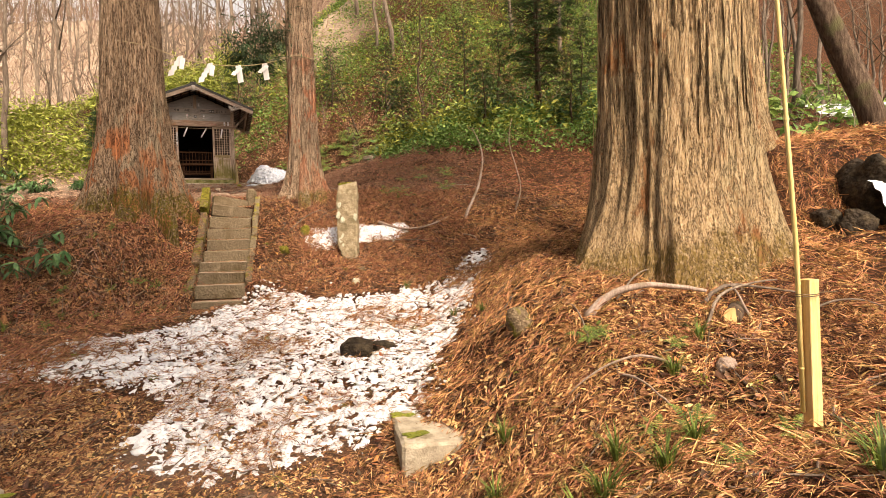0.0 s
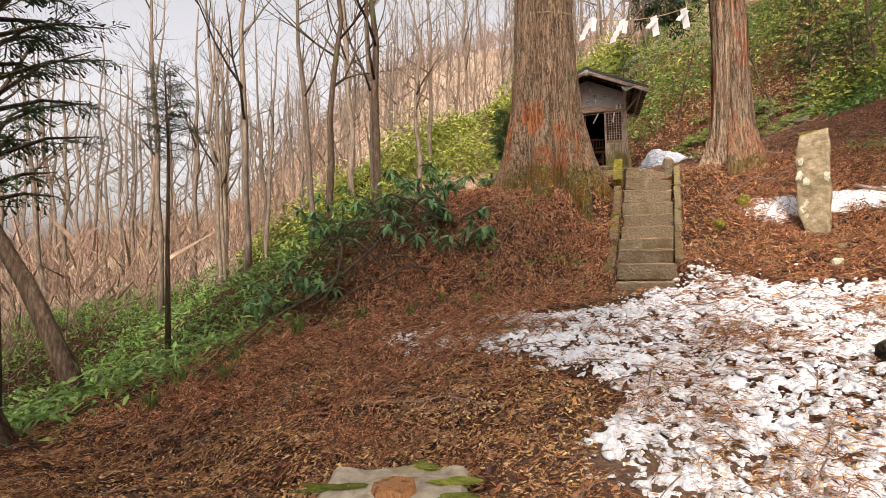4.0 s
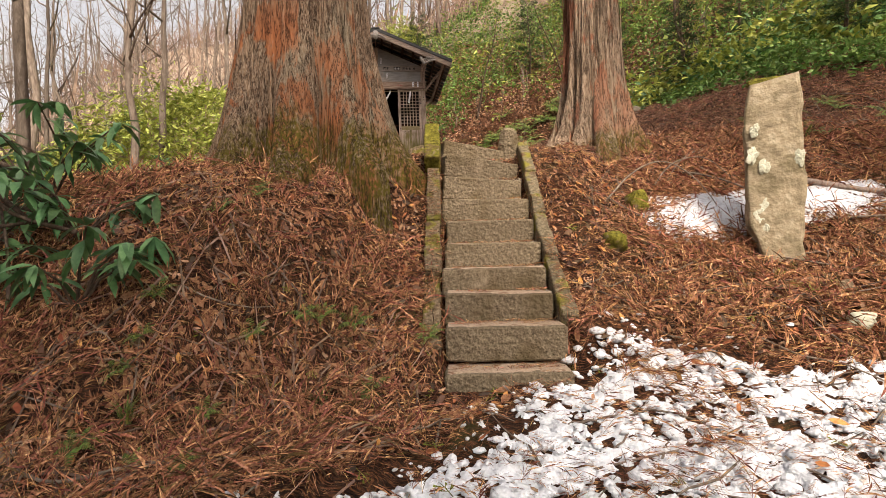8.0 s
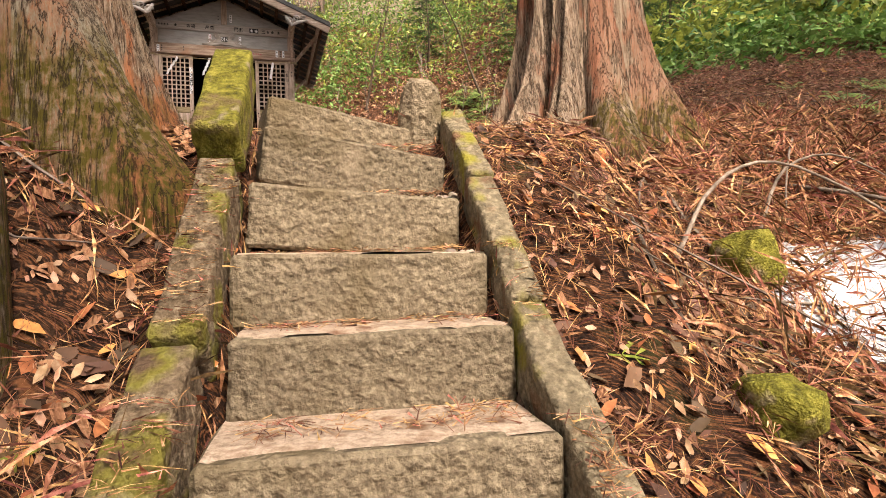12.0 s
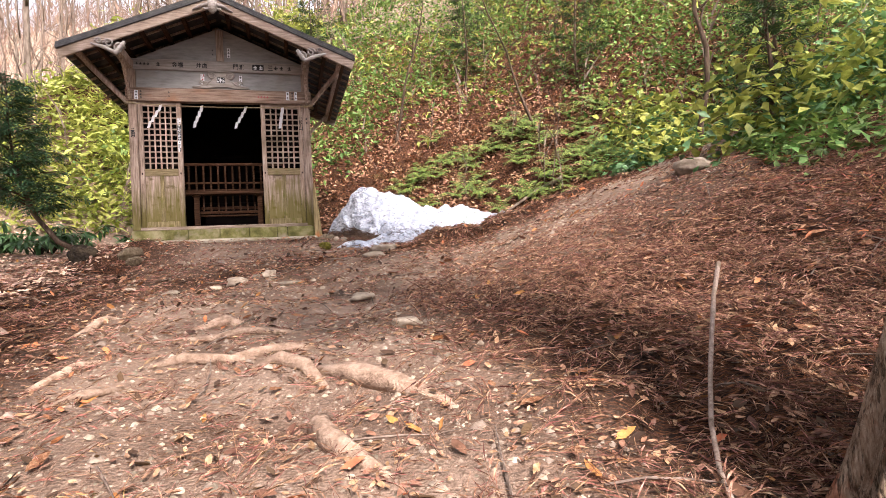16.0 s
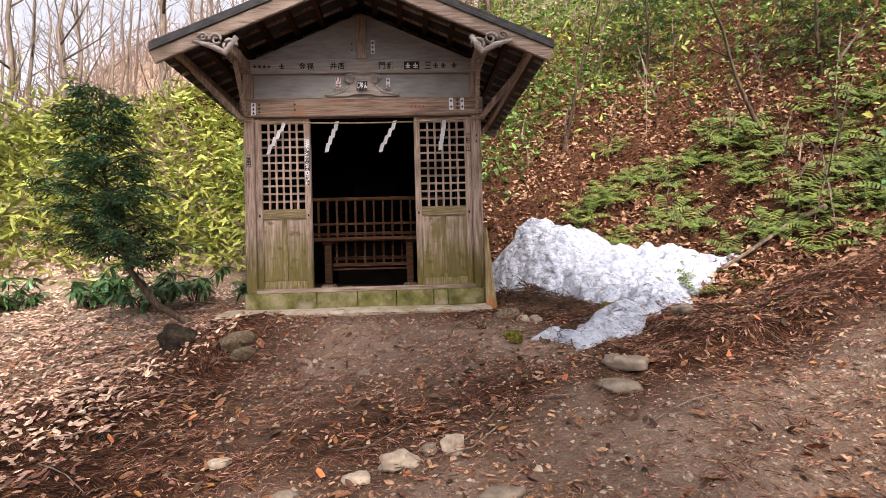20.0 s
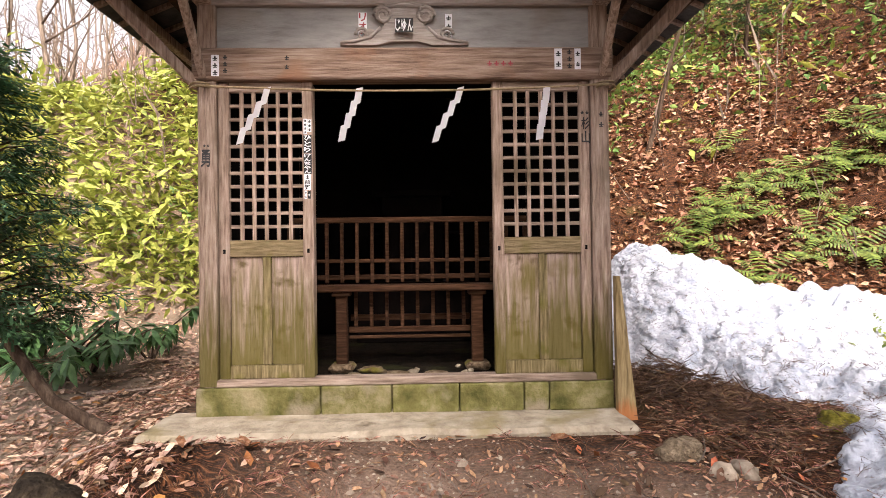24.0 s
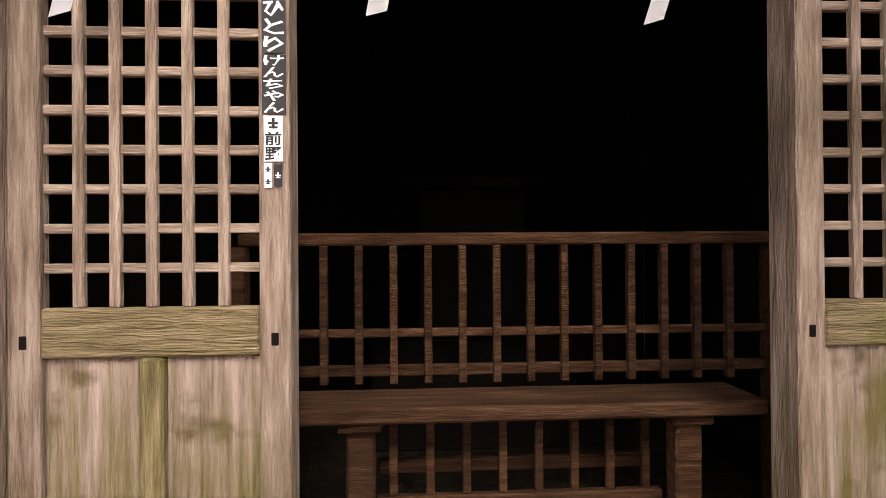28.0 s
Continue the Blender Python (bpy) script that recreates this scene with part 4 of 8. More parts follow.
snow_sheet("snow_patch", -4.2, 0.0, 13.8, 16.6, 0.03, ellipse(-2.2, 14.95, 1.4, 0.46, 8), 0.1, SNOW, "small patch of snow behind the standing stone", 0.02, 5, 1.2, 0.5)
def build_pile():
    """A heap behind the shrine's corner with a thin tongue reaching down to the path."""
    rim = [(1.8, 2.3), (2.1, 1.85), (2.83, 1.2), (3.4, 0.2), (2.6, -0.7), (1.8, -1.5), (2.05, -1.95), (2.9, -1.25), (3.6, -0.5), (4.3, 0.4), (5.0, 1.4), (5.8, 1.9), (5.0, 2.6), (3.8, 3.3), (2.5, 3.7), (1.7, 3.2)]
    us, vs = np.arange(1.4, 6.1, 0.03), np.arange(-2.3, 4.0, 0.03)
    gu, gv = np.meshgrid(us, vs)
    c, s = math.cos(radians(SHRINE_YAW)), math.sin(radians(SHRINE_YAW))
    gx, gy = SHRINE_O[0] + gu * c - gv * s, SHRINE_O[1] + gu * s + gv * c
    d = rim_distance(gu, gv, rim) + 0.13 * vnoise(gu * 2.2, gv * 2.2, 3) + 0.07 * vnoise(gu * 6, gv * 6, 4)
    top = 0.13 + 1.06 * np.exp(-((gu - 2.3) / np.where(gu < 2.3, 1.6, 1.9)) ** 2 - ((gv - 2.7) / 1.6) ** 2)
    h = np.minimum(1.5 * d, top * (1 - np.exp(-np.clip(d, 0, 9) * 3.2 / (0.35 + top))) * 1.1)
    lump = 0.08 * vnoise(gu * 2.4, gv * 2.4, 6) + 0.055 * vnoise(gu * 5, gv * 5, 7) + 0.045 * vnoise(gu * 10, gv * 10, 8) + 0.025 * vnoise(gu * 19, gv * 19, 9)
    g = ground_z(gx, gy)
    z = np.where(d > 0, np.maximum(np.minimum(g, SHRINE_Z + 0.12 + 0.12 * np.clip(gu - 1.6, 0, 4)), g - 0.3) + h + lump * np.clip(3 * d, 0, 1), g - 0.1)
    up = z - g > -0.03
    ok = up[:-1, :-1] | up[1:, 1:] | up[:-1, 1:] | up[1:, :-1]
    idx = np.arange(gx.size).reshape(gx.shape)
    F = np.stack([idx[:-1, :-1][ok], idx[:-1, 1:][ok], idx[1:, 1:][ok], idx[1:, :-1][ok]], 1)
    used = np.unique(F)
    rem = np.full(gx.size, -1)
    rem[used] = np.arange(len(used))
    ob = mesh_ob("snow_pile", np.stack([gx.ravel(), gy.ravel(), z.ravel()], 1)[used], rem[F], DIRTSHADESNOW, True)
    tagged(ob, "grey-white heap of old snow beside the shrine", "snow", kind="stuff")
    return gx, gy, z, (z - g) > 0.03


PILE = build_pile()


# ---- great cedars ----
def cedar(name, x, y, z, radii, label, material, seed, height=14.0, lean=(0, 0), roots=7, sides=260, root_len=1.0, folds=()):
    """A cedar with a fluted, flaring foot and long strips of bark. radii: (height, radius) pairs."""
    tr = thing(name, pose(x, y, z), label, "tree", "great cedars")
    hs = np.concatenate([np.linspace(-1.6, 3.2, 70), np.linspace(3.3, height, 46)])
    ang = np.linspace(0, 2 * math.pi, sides, endpoint=False)
    H, A = np.meshgrid(hs, ang, indexing="ij")
    R = np.interp(H, [p[0] for p in radii], [p[1] for p in radii])
    flare = np.exp(-np.clip(H + 0.1, 0, None) / 0.75)
    lobes = np.abs(np.sin(A * roots / 2 + seed + 0.6 * np.sin(A * 2 + seed))) ** 0.8
    R = R * (1 + flare * (0.62 * lobes - 0.16) * root_len)
    for fa, fd, fw, fh in folds:
        R = R - fd * np.exp(-(((A - fa + 0.12 * H + math.pi) % (2 * math.pi) - math.pi) / fw) ** 2) * np.exp(-np.clip(H, 0, None) / fh)
    R = R + 0.035 * R * np.sin(A * 5 + seed * 3 + H * 0.15) + 0.02 * R * np.sin(A * 9 + seed + H * 0.2)
    cx, cy = np.cos(A), np.sin(A)
    strip = vnoise(A * 8, H * 0.45 + 0.6 * A, seed) * 0.5 + vnoise(A * 17, H * 0.8 + 0.3 * A, seed + 3) * 0.5
    R = R + 0.06 * np.abs(strip) ** 0.7 * np.sign(strip) + 0.016 * vnoise(A * 40, H * 2.2, seed + 5)
    X = cx * R + lean[0] * H
    Y = cy * R + lean[1] * H
    V = np.stack([X.ravel(), Y.ravel(), H.ravel()], 1)
    n0 = len(hs)
    i = np.arange(n0 * sides).reshape(n0, sides)
    j = np.roll(i, -1, 1)
    F = np.stack([i[:-1].ravel(), j[:-1].ravel(), j[1:].ravel(), i[1:].ravel()], 1)
    mesh_ob("trunk", V, F, material, True, tr)
    # loose bark strips
    rng = np.random.RandomState(int(seed * 10) + 1)
    n = 900
    a, h = rng.uniform(0, 2 * math.pi, n), rng.uniform(1.5, 6.5, n)
    fi, ai = np.clip(np.searchsorted(hs, h), 1, n0 - 1), (a / (2 * math.pi) * sides).astype(int) % sides
    P = np.stack([X[fi, ai], Y[fi, ai], hs[fi]], 1) * np.array([1.006, 1.006, 1])
    base_v = [(0.004, -0.02, -0.5), (0.012, 0.0, -0.25), (0.004, 0.025, -0.5), (0.006, -0.03, 0.1), (0.016, 0.0, 0.1), (0.006, 0.03, 0.1), (0.0, -0.012, 0.6), (0.006, 0.004, 0.65), (0.0, 0.02, 0.6)]
    base_f = [(0, 1, 4, 3), (1, 2, 5, 4), (3, 4, 7, 6), (4, 5, 8, 7)]
    s = scatter("loose_bark", base_v, base_f, P, a, rng.uniform(-0.03, 0.03, n), rng.uniform(-0.05, 0.05, n), rng.uniform(0.25, 0.9, n), material, tr)
    tagged(s, "long peeling strips of bark", kind="stuff")
    return tr, (hs, X, Y)


C1 = (-7.58, 14.65)
C1_Z = 2.15
cedar1, c1form = cedar("cedar_tree", *C1, C1_Z, [(-1.6, 1.0), (0.0, 0.93), (0.6, 0.88), (1.2, 0.82), (2.0, 0.72), (3.0, 0.64), (5.0, 0.57), (14, 0.4)],
                       "huge old cedar with grey peeling bark and mossy red roots", BARK, 1.3, roots=9, root_len=1.35, folds=((-0.35, 0.3, 0.1, 1.6), (-1.25, 0.16, 0.07, 0.9), (-2.1, 0.28, 0.16, 0.7), (-1.75, 0.14, 0.06, 0.8), (-0.8, 0.12, 0.05, 0.7)))
C2 = (-4.13, 16.7)
cedar2, c2form = cedar("cedar_tree", *C2, gz(*C2) - 0.15, [(-1.6, 0.68), (0.0, 0.56), (0.5, 0.45), (1.0, 0.38), (2.0, 0.35), (4.0, 0.32), (14, 0.24)],
                       "tall cedar with reddish stripped bark on one side", BARKTWO, 4.1, roots=9, root_len=1.5, folds=((-1.3, 0.05, 0.09, 1.2), (-2.2, 0.06, 0.1, 0.8)))
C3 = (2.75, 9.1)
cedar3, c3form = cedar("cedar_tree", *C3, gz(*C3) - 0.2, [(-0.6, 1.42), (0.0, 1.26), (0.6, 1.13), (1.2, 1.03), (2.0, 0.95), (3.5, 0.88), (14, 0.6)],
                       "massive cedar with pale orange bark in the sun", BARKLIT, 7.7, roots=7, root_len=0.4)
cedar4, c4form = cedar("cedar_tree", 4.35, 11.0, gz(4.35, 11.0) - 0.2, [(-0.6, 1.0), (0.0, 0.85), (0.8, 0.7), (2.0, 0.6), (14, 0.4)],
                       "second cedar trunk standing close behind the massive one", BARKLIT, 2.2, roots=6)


# ---- the shrine ----
def build_shrine():
    sh = thing("shrine", pose(SHRINE_O[0], SHRINE_O[1], SHRINE_Z, 0, 0, SHRINE_YAW), "small weathered wooden shrine with lattice doors and a dark gabled roof", "shrine")
    W, D = 1.465, 2.75
    # concrete apron and mossy base blocks
    part("apron", slab_stone(-1.72, 1.5, -0.47, 0.1, -0.1, 0.155, 2, 8, 0.022, 0.03), CONC, sh, "cracked pale concrete apron")
    cuts = [-1.49, -0.62, -0.12, 0.36, 0.82, 1.0, 1.47]
    for x0, x1 in zip(cuts, cuts[1:]):
        part("base_block", boxes((x0 + 0.004, x1 - 0.004, -0.05, 0.12, 0.15, 0.35), bevel=0.008), MOSSBLOCK, sh, "yellow-green mossy base block")
    for y0, y1 in ((0.12, 1.0), (1.0, 1.9), (1.9, 2.8)):
        for x0, x1 in ((-1.49, -1.35), (1.33, 1.47)):
            part("base_block", boxes((x0, x1, y0 + 0.004, y1 - 0.004, 0.05, 0.35), bevel=0.008), MOSSBLOCK, sh)
    part("base_block", boxes((-1.35, 1.33, 2.66, 2.8, 0.05, 0.35), bevel=0.008), MOSSBLOCK, sh)
    # sill and corner posts
    part("sill", boxes((-1.44, 1.42, -0.03, 0.1, 0.352, 0.405), bevel=0.006), WOODH, sh, "worn mossy sill beam")
    for x, y in ((-W + 0.06, 0.03), (W - 0.06, 0.03), (-W + 0.06, D), (W - 0.06, D)):
        part("post", boxes((x - 0.065, x + 0.065, y - 0.065, y + 0.065, 0.352, 3.2), bevel=0.012), WOOD, sh, "grey weathered corner post")
    # side and back walls of boards
    for s in (-1, 1):
        for k in range(9):
            y0 = 0.1 + k * 0.29
            part("wall_board", boxes((s * 1.4 - 0.015, s * 1.4 + 0.015, y0 + 0.003, y0 + 0.287, 0.352, 3.15), bevel=0.004), WOOD, sh)
    for k in range(9):
        x0 = -1.33 + k * 0.295
        part("wall_board", boxes((x0 + 0.003, x0 + 0.292, D - 0.015, D + 0.015, 0.352, 3.9), bevel=0.004), WOOD, sh)
    # boards added inside the walls; their black tone stands for shade
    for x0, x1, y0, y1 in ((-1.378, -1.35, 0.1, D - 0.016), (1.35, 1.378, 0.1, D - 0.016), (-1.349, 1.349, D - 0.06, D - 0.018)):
        part("shade_lining", boxes((x0, x1, y0, y1, 0.36, 3.15), bevel=0), KNOTSHADE, sh, "added inner boarding painted near black for shade")
    part("floor", boxes((-1.38, 1.38, 0.12, D - 0.03, 0.3, 0.36), bevel=0), EARTH, sh, "bare earth floor painted near black for shade")
    part("ceiling", boxes((-1.38, 1.38, 0.1, D - 0.03, 3.16, 3.19), bevel=0), KNOTSHADE, sh)
    # fixed lattice leaves either side of the opening
    for s, x0, x1 in ((-1, -1.335, -0.667), (1, 0.626, 1.335)):
        xm = (x0 + x1) / 2
        leaf = part("door_leaf", boxes((x0, x0 + 0.075, 0.0, 0.045, 0.406, 2.52), bevel=0.005), WOOD, sh, "lattice door leaf with boarded lower half")
        part("stile", boxes((x1 - 0.075, x1, 0.0, 0.045, 0.406, 2.52), bevel=0.005), WOOD, leaf)
        part("bottom_rail", boxes((x0 + 0.076, x1 - 0.076, 0.002, 0.043, 0.406, 0.5), bevel=0.005), MOSSWOOD, leaf, "green-stained bottom rail")
        part("middle_rail", boxes((x0 + 0.076, x1 - 0.076, 0.002, 0.043, 1.27, 1.39), bevel=0.005), MOSSWOODH, leaf, "green-stained middle rail")
        part("top_rail", boxes((x0 + 0.076, x1 - 0.076, 0.002, 0.043, 2.45, 2.52), bevel=0.005), WOODH, leaf)
        part("mullion", boxes((xm - 0.03, xm + 0.03, -0.004, 0.042, 0.501, 1.269), bevel=0.008), MOSSWOOD, leaf, "dark green-stained mullion")
        for x in (x0 + 0.0375, x1 - 0.0375):
            part("knot", boxes((x - 0.01, x + 0.01, -0.002, 0.004, 1.31 - 0.017, 1.31 + 0.017), bevel=0.004), KNOTSHADE, leaf)
        for p0, p1 in ((x0 + 0.077, (x0 + x1) / 2 - 0.031), ((x0 + x1) / 2 + 0.031, x1 - 0.077)):
            part("lower_panel", boxes((p0, p1, 0.022, 0.034, 0.502, 1.268), bevel=0.002), ALGAEPANEL, leaf, "stained board panel with green algae")
        a, b = x0 + 0.076, x1 - 0.076
        nv, nh = 6, 11
        for k in range(1, nv):
            x = a + (b - a) * k / nv
            part("lattice_bar", boxes((x - 0.013, x + 0.013, 0.004, 0.026, 1.391, 2.449), bevel=0.003), WOOD, leaf)
        for k in range(1, nh):
            z = 1.39 + 1.06 * k / nh
            part("lattice_bar", boxes((a, b, 0.014, 0.036, z - 0.012, z + 0.012), bevel=0.003), WOODH, leaf)
        part("jamb", boxes(((-0.712 if s < 0 else 0.632), (-0.672 if s < 0 else 0.672), 0.05, 0.13, 0.406, 2.52), bevel=0.004), WOOD, sh)
    # lintel, boards above, written beam, gable
    part("lintel", boxes((-1.5, 1.5, -0.06, 0.08, 2.522, 2.75), bevel=0.012), LINTEL, sh, "wide cracked lintel beam")
    part("upper_board", boxes((-1.34, 1.34, 0.0, 0.03, 2.752, 3.06), bevel=0.003), PLASTER, sh, "grey split board above the lintel")
    part("written_beam", boxes((-1.4, 1.4, -0.045, 0.07, 3.062, 3.24), bevel=0.01), PALEBEAM, sh, "beam pasted with old pilgrim paper slips")
    bm = bmesh.new()
    vs = [bm.verts.new(p) for p in ((-1.36, 0.0, 3.242), (1.36, 0.0, 3.242), (0.0, 0.0, 3.83), (-1.36, 0.04, 3.242), (1.36, 0.04, 3.242), (0.0, 0.04, 3.83))]
    for f in ((0, 1, 2), (5, 4, 3), (0, 3, 4, 1), (1, 4, 5, 2), (2, 5, 3, 0)):
        bm.faces.new([vs[i] for i in f])
    part("gable_board", bm, PLASTER, sh, "grey triangular gable board")
    part("king_post", boxes((-0.06, 0.06, -0.05, -0.002, 3.242, 3.78), bevel=0.008), WOOD, sh)
    # roof: two slopes with barge boards, rafters and battens
    RIDGE, EAVE, HALF, Y0, Y1 = 3.98, 3.05, 2.22, -0.85, 3.35
    for s in (-1, 1):
        n = 10
        bm = bmesh.new()
        top, bot = [], []
        for i in range(n + 1):
            t = i / n
            x = s * HALF * t
            z = RIDGE + (EAVE - RIDGE) * t + 0.03 * t * t - 0.03 * t
            top.append([bm.verts.new((x, y, z + 0.11)) for y in (Y0, Y1)])
            bot.append([bm.verts.new((x, y, z + 0.03)) for y in (Y0, Y1)])
        for i in range(n):
            for q in ((top[i][0], top[i][1], top[i + 1][1], top[i + 1][0]), (bot[i][0], bot[i + 1][0], bot[i + 1][1], bot[i][1]),
                      (top[i][0], top[i + 1][0], bot[i + 1][0], bot[i][0]), (top[i][1], bot[i][1], bot[i + 1][1], top[i + 1][1])):
                bm.faces.new(q)
        bm.faces.new((top[n][0], top[n][1], bot[n][1], bot[n][0]))
        bmesh.ops.recalc_face_normals(bm, faces=bm.faces)
        roof = part("roof_slope", bm, ROOF, sh, "dark sheet roof slope")
        slope = lambda t: (s * HALF * t, RIDGE + (EAVE - RIDGE) * t)
        for yb in (Y0 + 0.03, Y1 - 0.06):
            x1, z1 = slope(0.99)
            part("barge_board", beam((0, yb, RIDGE - 0.06), (x1, yb, z1 - 0.06), 0.045, 0.17, 0.01), WOODH, roof, "broad weathered barge board")
            x1, z1 = slope(1.0)
            part("barge_trim", beam((0, yb - 0.025, RIDGE + 0.03), (x1, yb - 0.025, z1 + 0.03), 0.034, 0.05, 0.006), ROOF, roof)
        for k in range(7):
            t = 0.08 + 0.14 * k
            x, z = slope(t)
            part("purlin", boxes((x - 0.03, x + 0.03, Y0 + 0.06, Y1 - 0.1, z - 0.07, z + 0.005), bevel=0.006), SHADEWOOD, roof)
        for k in range(12):
            y = Y0 + 0.2 + k * 0.33
            x0, z0 = slope(0.02)
            x1, z1 = slope(0.99)
            part("rafter", beam((x0, y, z0 + 0.012), (x1, y, z1 + 0.012), 0.045, 0.03, 0.004), WOOD, roof)
        # eave beam on the post and its slanting struts
        part("eave_beam", boxes((s * 1.42 - 0.06, s * 1.42 + 0.06, Y0 + 0.12, Y1 - 0.2, 3.06, 3.2), bevel=0.01), WOOD, sh)
        part("strut", beam((s * 1.46, -0.02, 2.48), (s * 1.97, -0.3, 3.04), 0.05, 0.07, 0.008), WOOD, sh, "slanting strut under the eaves")
        part("strut", beam((s * 1.42, -0.05, 2.55), (s * 1.4, -0.55, 3.06), 0.05, 0.06, 0.008), WOOD, sh)
        part("strut", beam((s * 1.46, 2.5, 2.48), (s * 1.97, 2.7, 3.04), 0.05, 0.07, 0.008), WOOD, sh)
        part("outer_purlin", beam((s * 1.97, Y0 + 0.1, 3.07), (s * 1.97, Y1 - 0.1, 3.07), 0.07, 0.08, 0.008), WOOD, sh)
    part("ridge_cap", boxes((-0.12, 0.12, Y0 - 0.02, Y1 + 0.02, 4.03, 4.1), bevel=0.03), ROOF, sh)
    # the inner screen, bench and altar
    rail = part("railing", boxes((-0.98, 0.98, 0.62, 0.67, 1.545, 1.59), bevel=0.006), SHADEWOOD, sh, "low dark wooden railing, toned down for the unlit room")
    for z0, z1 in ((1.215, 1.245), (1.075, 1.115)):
        part("cross_rail", boxes((-0.95, 0.95, 0.635, 0.66, z0, z1), bevel=0.005), SHADEWOOD, rail)
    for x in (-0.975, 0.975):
        part("rail_post", boxes((x - 0.025, x + 0.025, 0.6, 0.68, 0.36, 1.543), bevel=0.006), SHADEWOOD, rail)
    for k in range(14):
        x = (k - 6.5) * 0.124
        part("baluster", boxes((x - 0.014, x + 0.014, 0.62, 0.652, 1.05, 1.545), bevel=0.003), SHADEWOOD, rail)
    bench = part("offering_bench", boxes((-0.77, 0.77, 0.34, 0.6, 0.99, 1.04), bevel=0.008), SHADEWOOD, sh, "plain dark offering bench with barred front, toned down for the unlit room")
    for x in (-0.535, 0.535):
        part("leg", boxes((x - 0.045, x + 0.045, 0.4, 0.48, 0.42, 0.988), bevel=0.008), SHADEWOOD, bench)
        part("pad", boxes((x - 0.07, x + 0.07, 0.37, 0.5, 0.955, 0.985), bevel=0.006), SHADEWOOD, bench)
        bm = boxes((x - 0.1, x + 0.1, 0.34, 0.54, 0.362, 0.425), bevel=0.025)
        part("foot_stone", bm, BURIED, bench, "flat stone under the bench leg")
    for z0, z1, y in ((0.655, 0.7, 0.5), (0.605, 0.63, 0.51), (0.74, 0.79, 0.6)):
        part("cross_rail", boxes((-0.49, 0.49, y, y + 0.035, z0, z1), bevel=0.005), SHADEWOOD, bench)
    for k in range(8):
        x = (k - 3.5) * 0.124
        part("bar", boxes((x - 0.014, x + 0.014, 0.508, 0.53, 0.7, 0.988), bevel=0.003), SHADEWOOD, bench)
    # altar coloured black in place of the deep shade around it
    altar = part("altar", boxes((-0.32, 0.32, 1.95, 2.55, 1.002, 1.898), bevel=0.01), KNOTSHADE, sh, "inner altar cabinet painted near black for shade")
    part("altar_base", boxes((-0.6, 0.6, 1.9, 2.6, 0.362, 1.0), bevel=0.01), KNOTSHADE, altar)
    part("altar_cap", boxes((-0.42, 0.42, 1.88, 2.6, 1.9, 1.97), bevel=0.01), KNOTSHADE, altar)
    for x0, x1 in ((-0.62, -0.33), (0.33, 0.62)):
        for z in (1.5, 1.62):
            part("side_rail", boxes((x0, x1, 1.97, 2.0, z, z + 0.03), bevel=0.004), KNOTSHADE, altar)
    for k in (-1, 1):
        part("altar_door", boxes((0.015 if k > 0 else -0.24, 0.24 if k > 0 else -0.015, 1.93, 1.948, 1.1, 1.8), bevel=0.004), KNOTSHADE, altar)
    # splintered timber leaning on the corner
    bm = bmesh.new()
    ring = []
    for k, (z, w, cx) in enumerate(((0.0, 0.07, 1.54), (0.14, 0.066, 1.53), (0.45, 0.05, 1.515), (0.8, 0.035, 1.5), (1.1, 0.015, 1.485))):
        ring.append([bm.verts.new((cx + dx * w, -0.12 + 0.03 * z + dy * 0.03, z + 0.06 * ((dx + dy + k) % 2) * (k == 0))) for dx, dy in ((-1, -1), (0.1, -1.3), (1, -0.8), (1, 1), (-1, 1))])
    for a, b in zip(ring, ring[1:]):
        for k in range(5):
            bm.faces.new((a[k], a[(k + 1) % 5], b[(k + 1) % 5], b[k]))
    bm.faces.new(ring[0][::-1])
    bm.faces.new(ring[-1])
    part("leaning_plank", bm, SPLINTER, sh, "split orange-brown plank leaning on the corner post")


build_shrine()


# ---- foliage helpers ----
LEAF_V = [(0, 0, 0), (0.35, -0.14, 0.03), (0.35, 0.14, 0.03), (0.4, 0, -0.01), (1, 0, -0.1)]
LEAF_F = [(0, 1, 3), (0, 3, 2), (1, 4, 3), (3, 4, 2)]
SPRAY_V = [(0, -0.02, 0), (0, 0.02, 0), (0.5, 0.03, -0.02), (0.5, -0.03, -0.02), (1, 0, -0.14),
           (0.25, 0, 0), (0.62, 0.34, -0.06), (0.52, 0.4, -0.08), (0.62, -0.34, -0.06), (0.52, -0.4, -0.08),
           (0.5, 0, -0.02), (0.86, 0.24, -0.12), (0.78, 0.3, -0.14), (0.86, -0.24, -0.12), (0.78, -0.3, -0.14)]
SPRAY_F = [(0, 1, 2, 3), (3, 2, 4), (5, 6, 7), (5, 9, 8), (10, 11, 12), (10, 14, 13)]
UP = Vector((0, 0, 1))


def leaf_cloud(name, centres, spread, count, size, seed, parent, material, base=(LEAF_V, LEAF_F), droop=0.3, label=""):
    """Leaves or sprays scattered round centres (n x 3)."""
    rng = np.random.RandomState(seed)
    c = np.asarray(centres, float)
    pick = rng.randint(0, len(c), count)
    d = rng.normal(0, 1, (count, 3)) * np.array(spread)
    P = c[pick] + d
    yaw = np.arctan2(d[:, 1], d[:, 0]) + rng.normal(0, 0.7, count)
    ob = scatter(name, base[0], base[1], P, yaw, rng.normal(droop, 0.4, count), rng.normal(0, 0.5, count), rng.uniform(0.6, 1.4, count) * size, material, parent)
    return tagged(ob, label, kind="stuff")


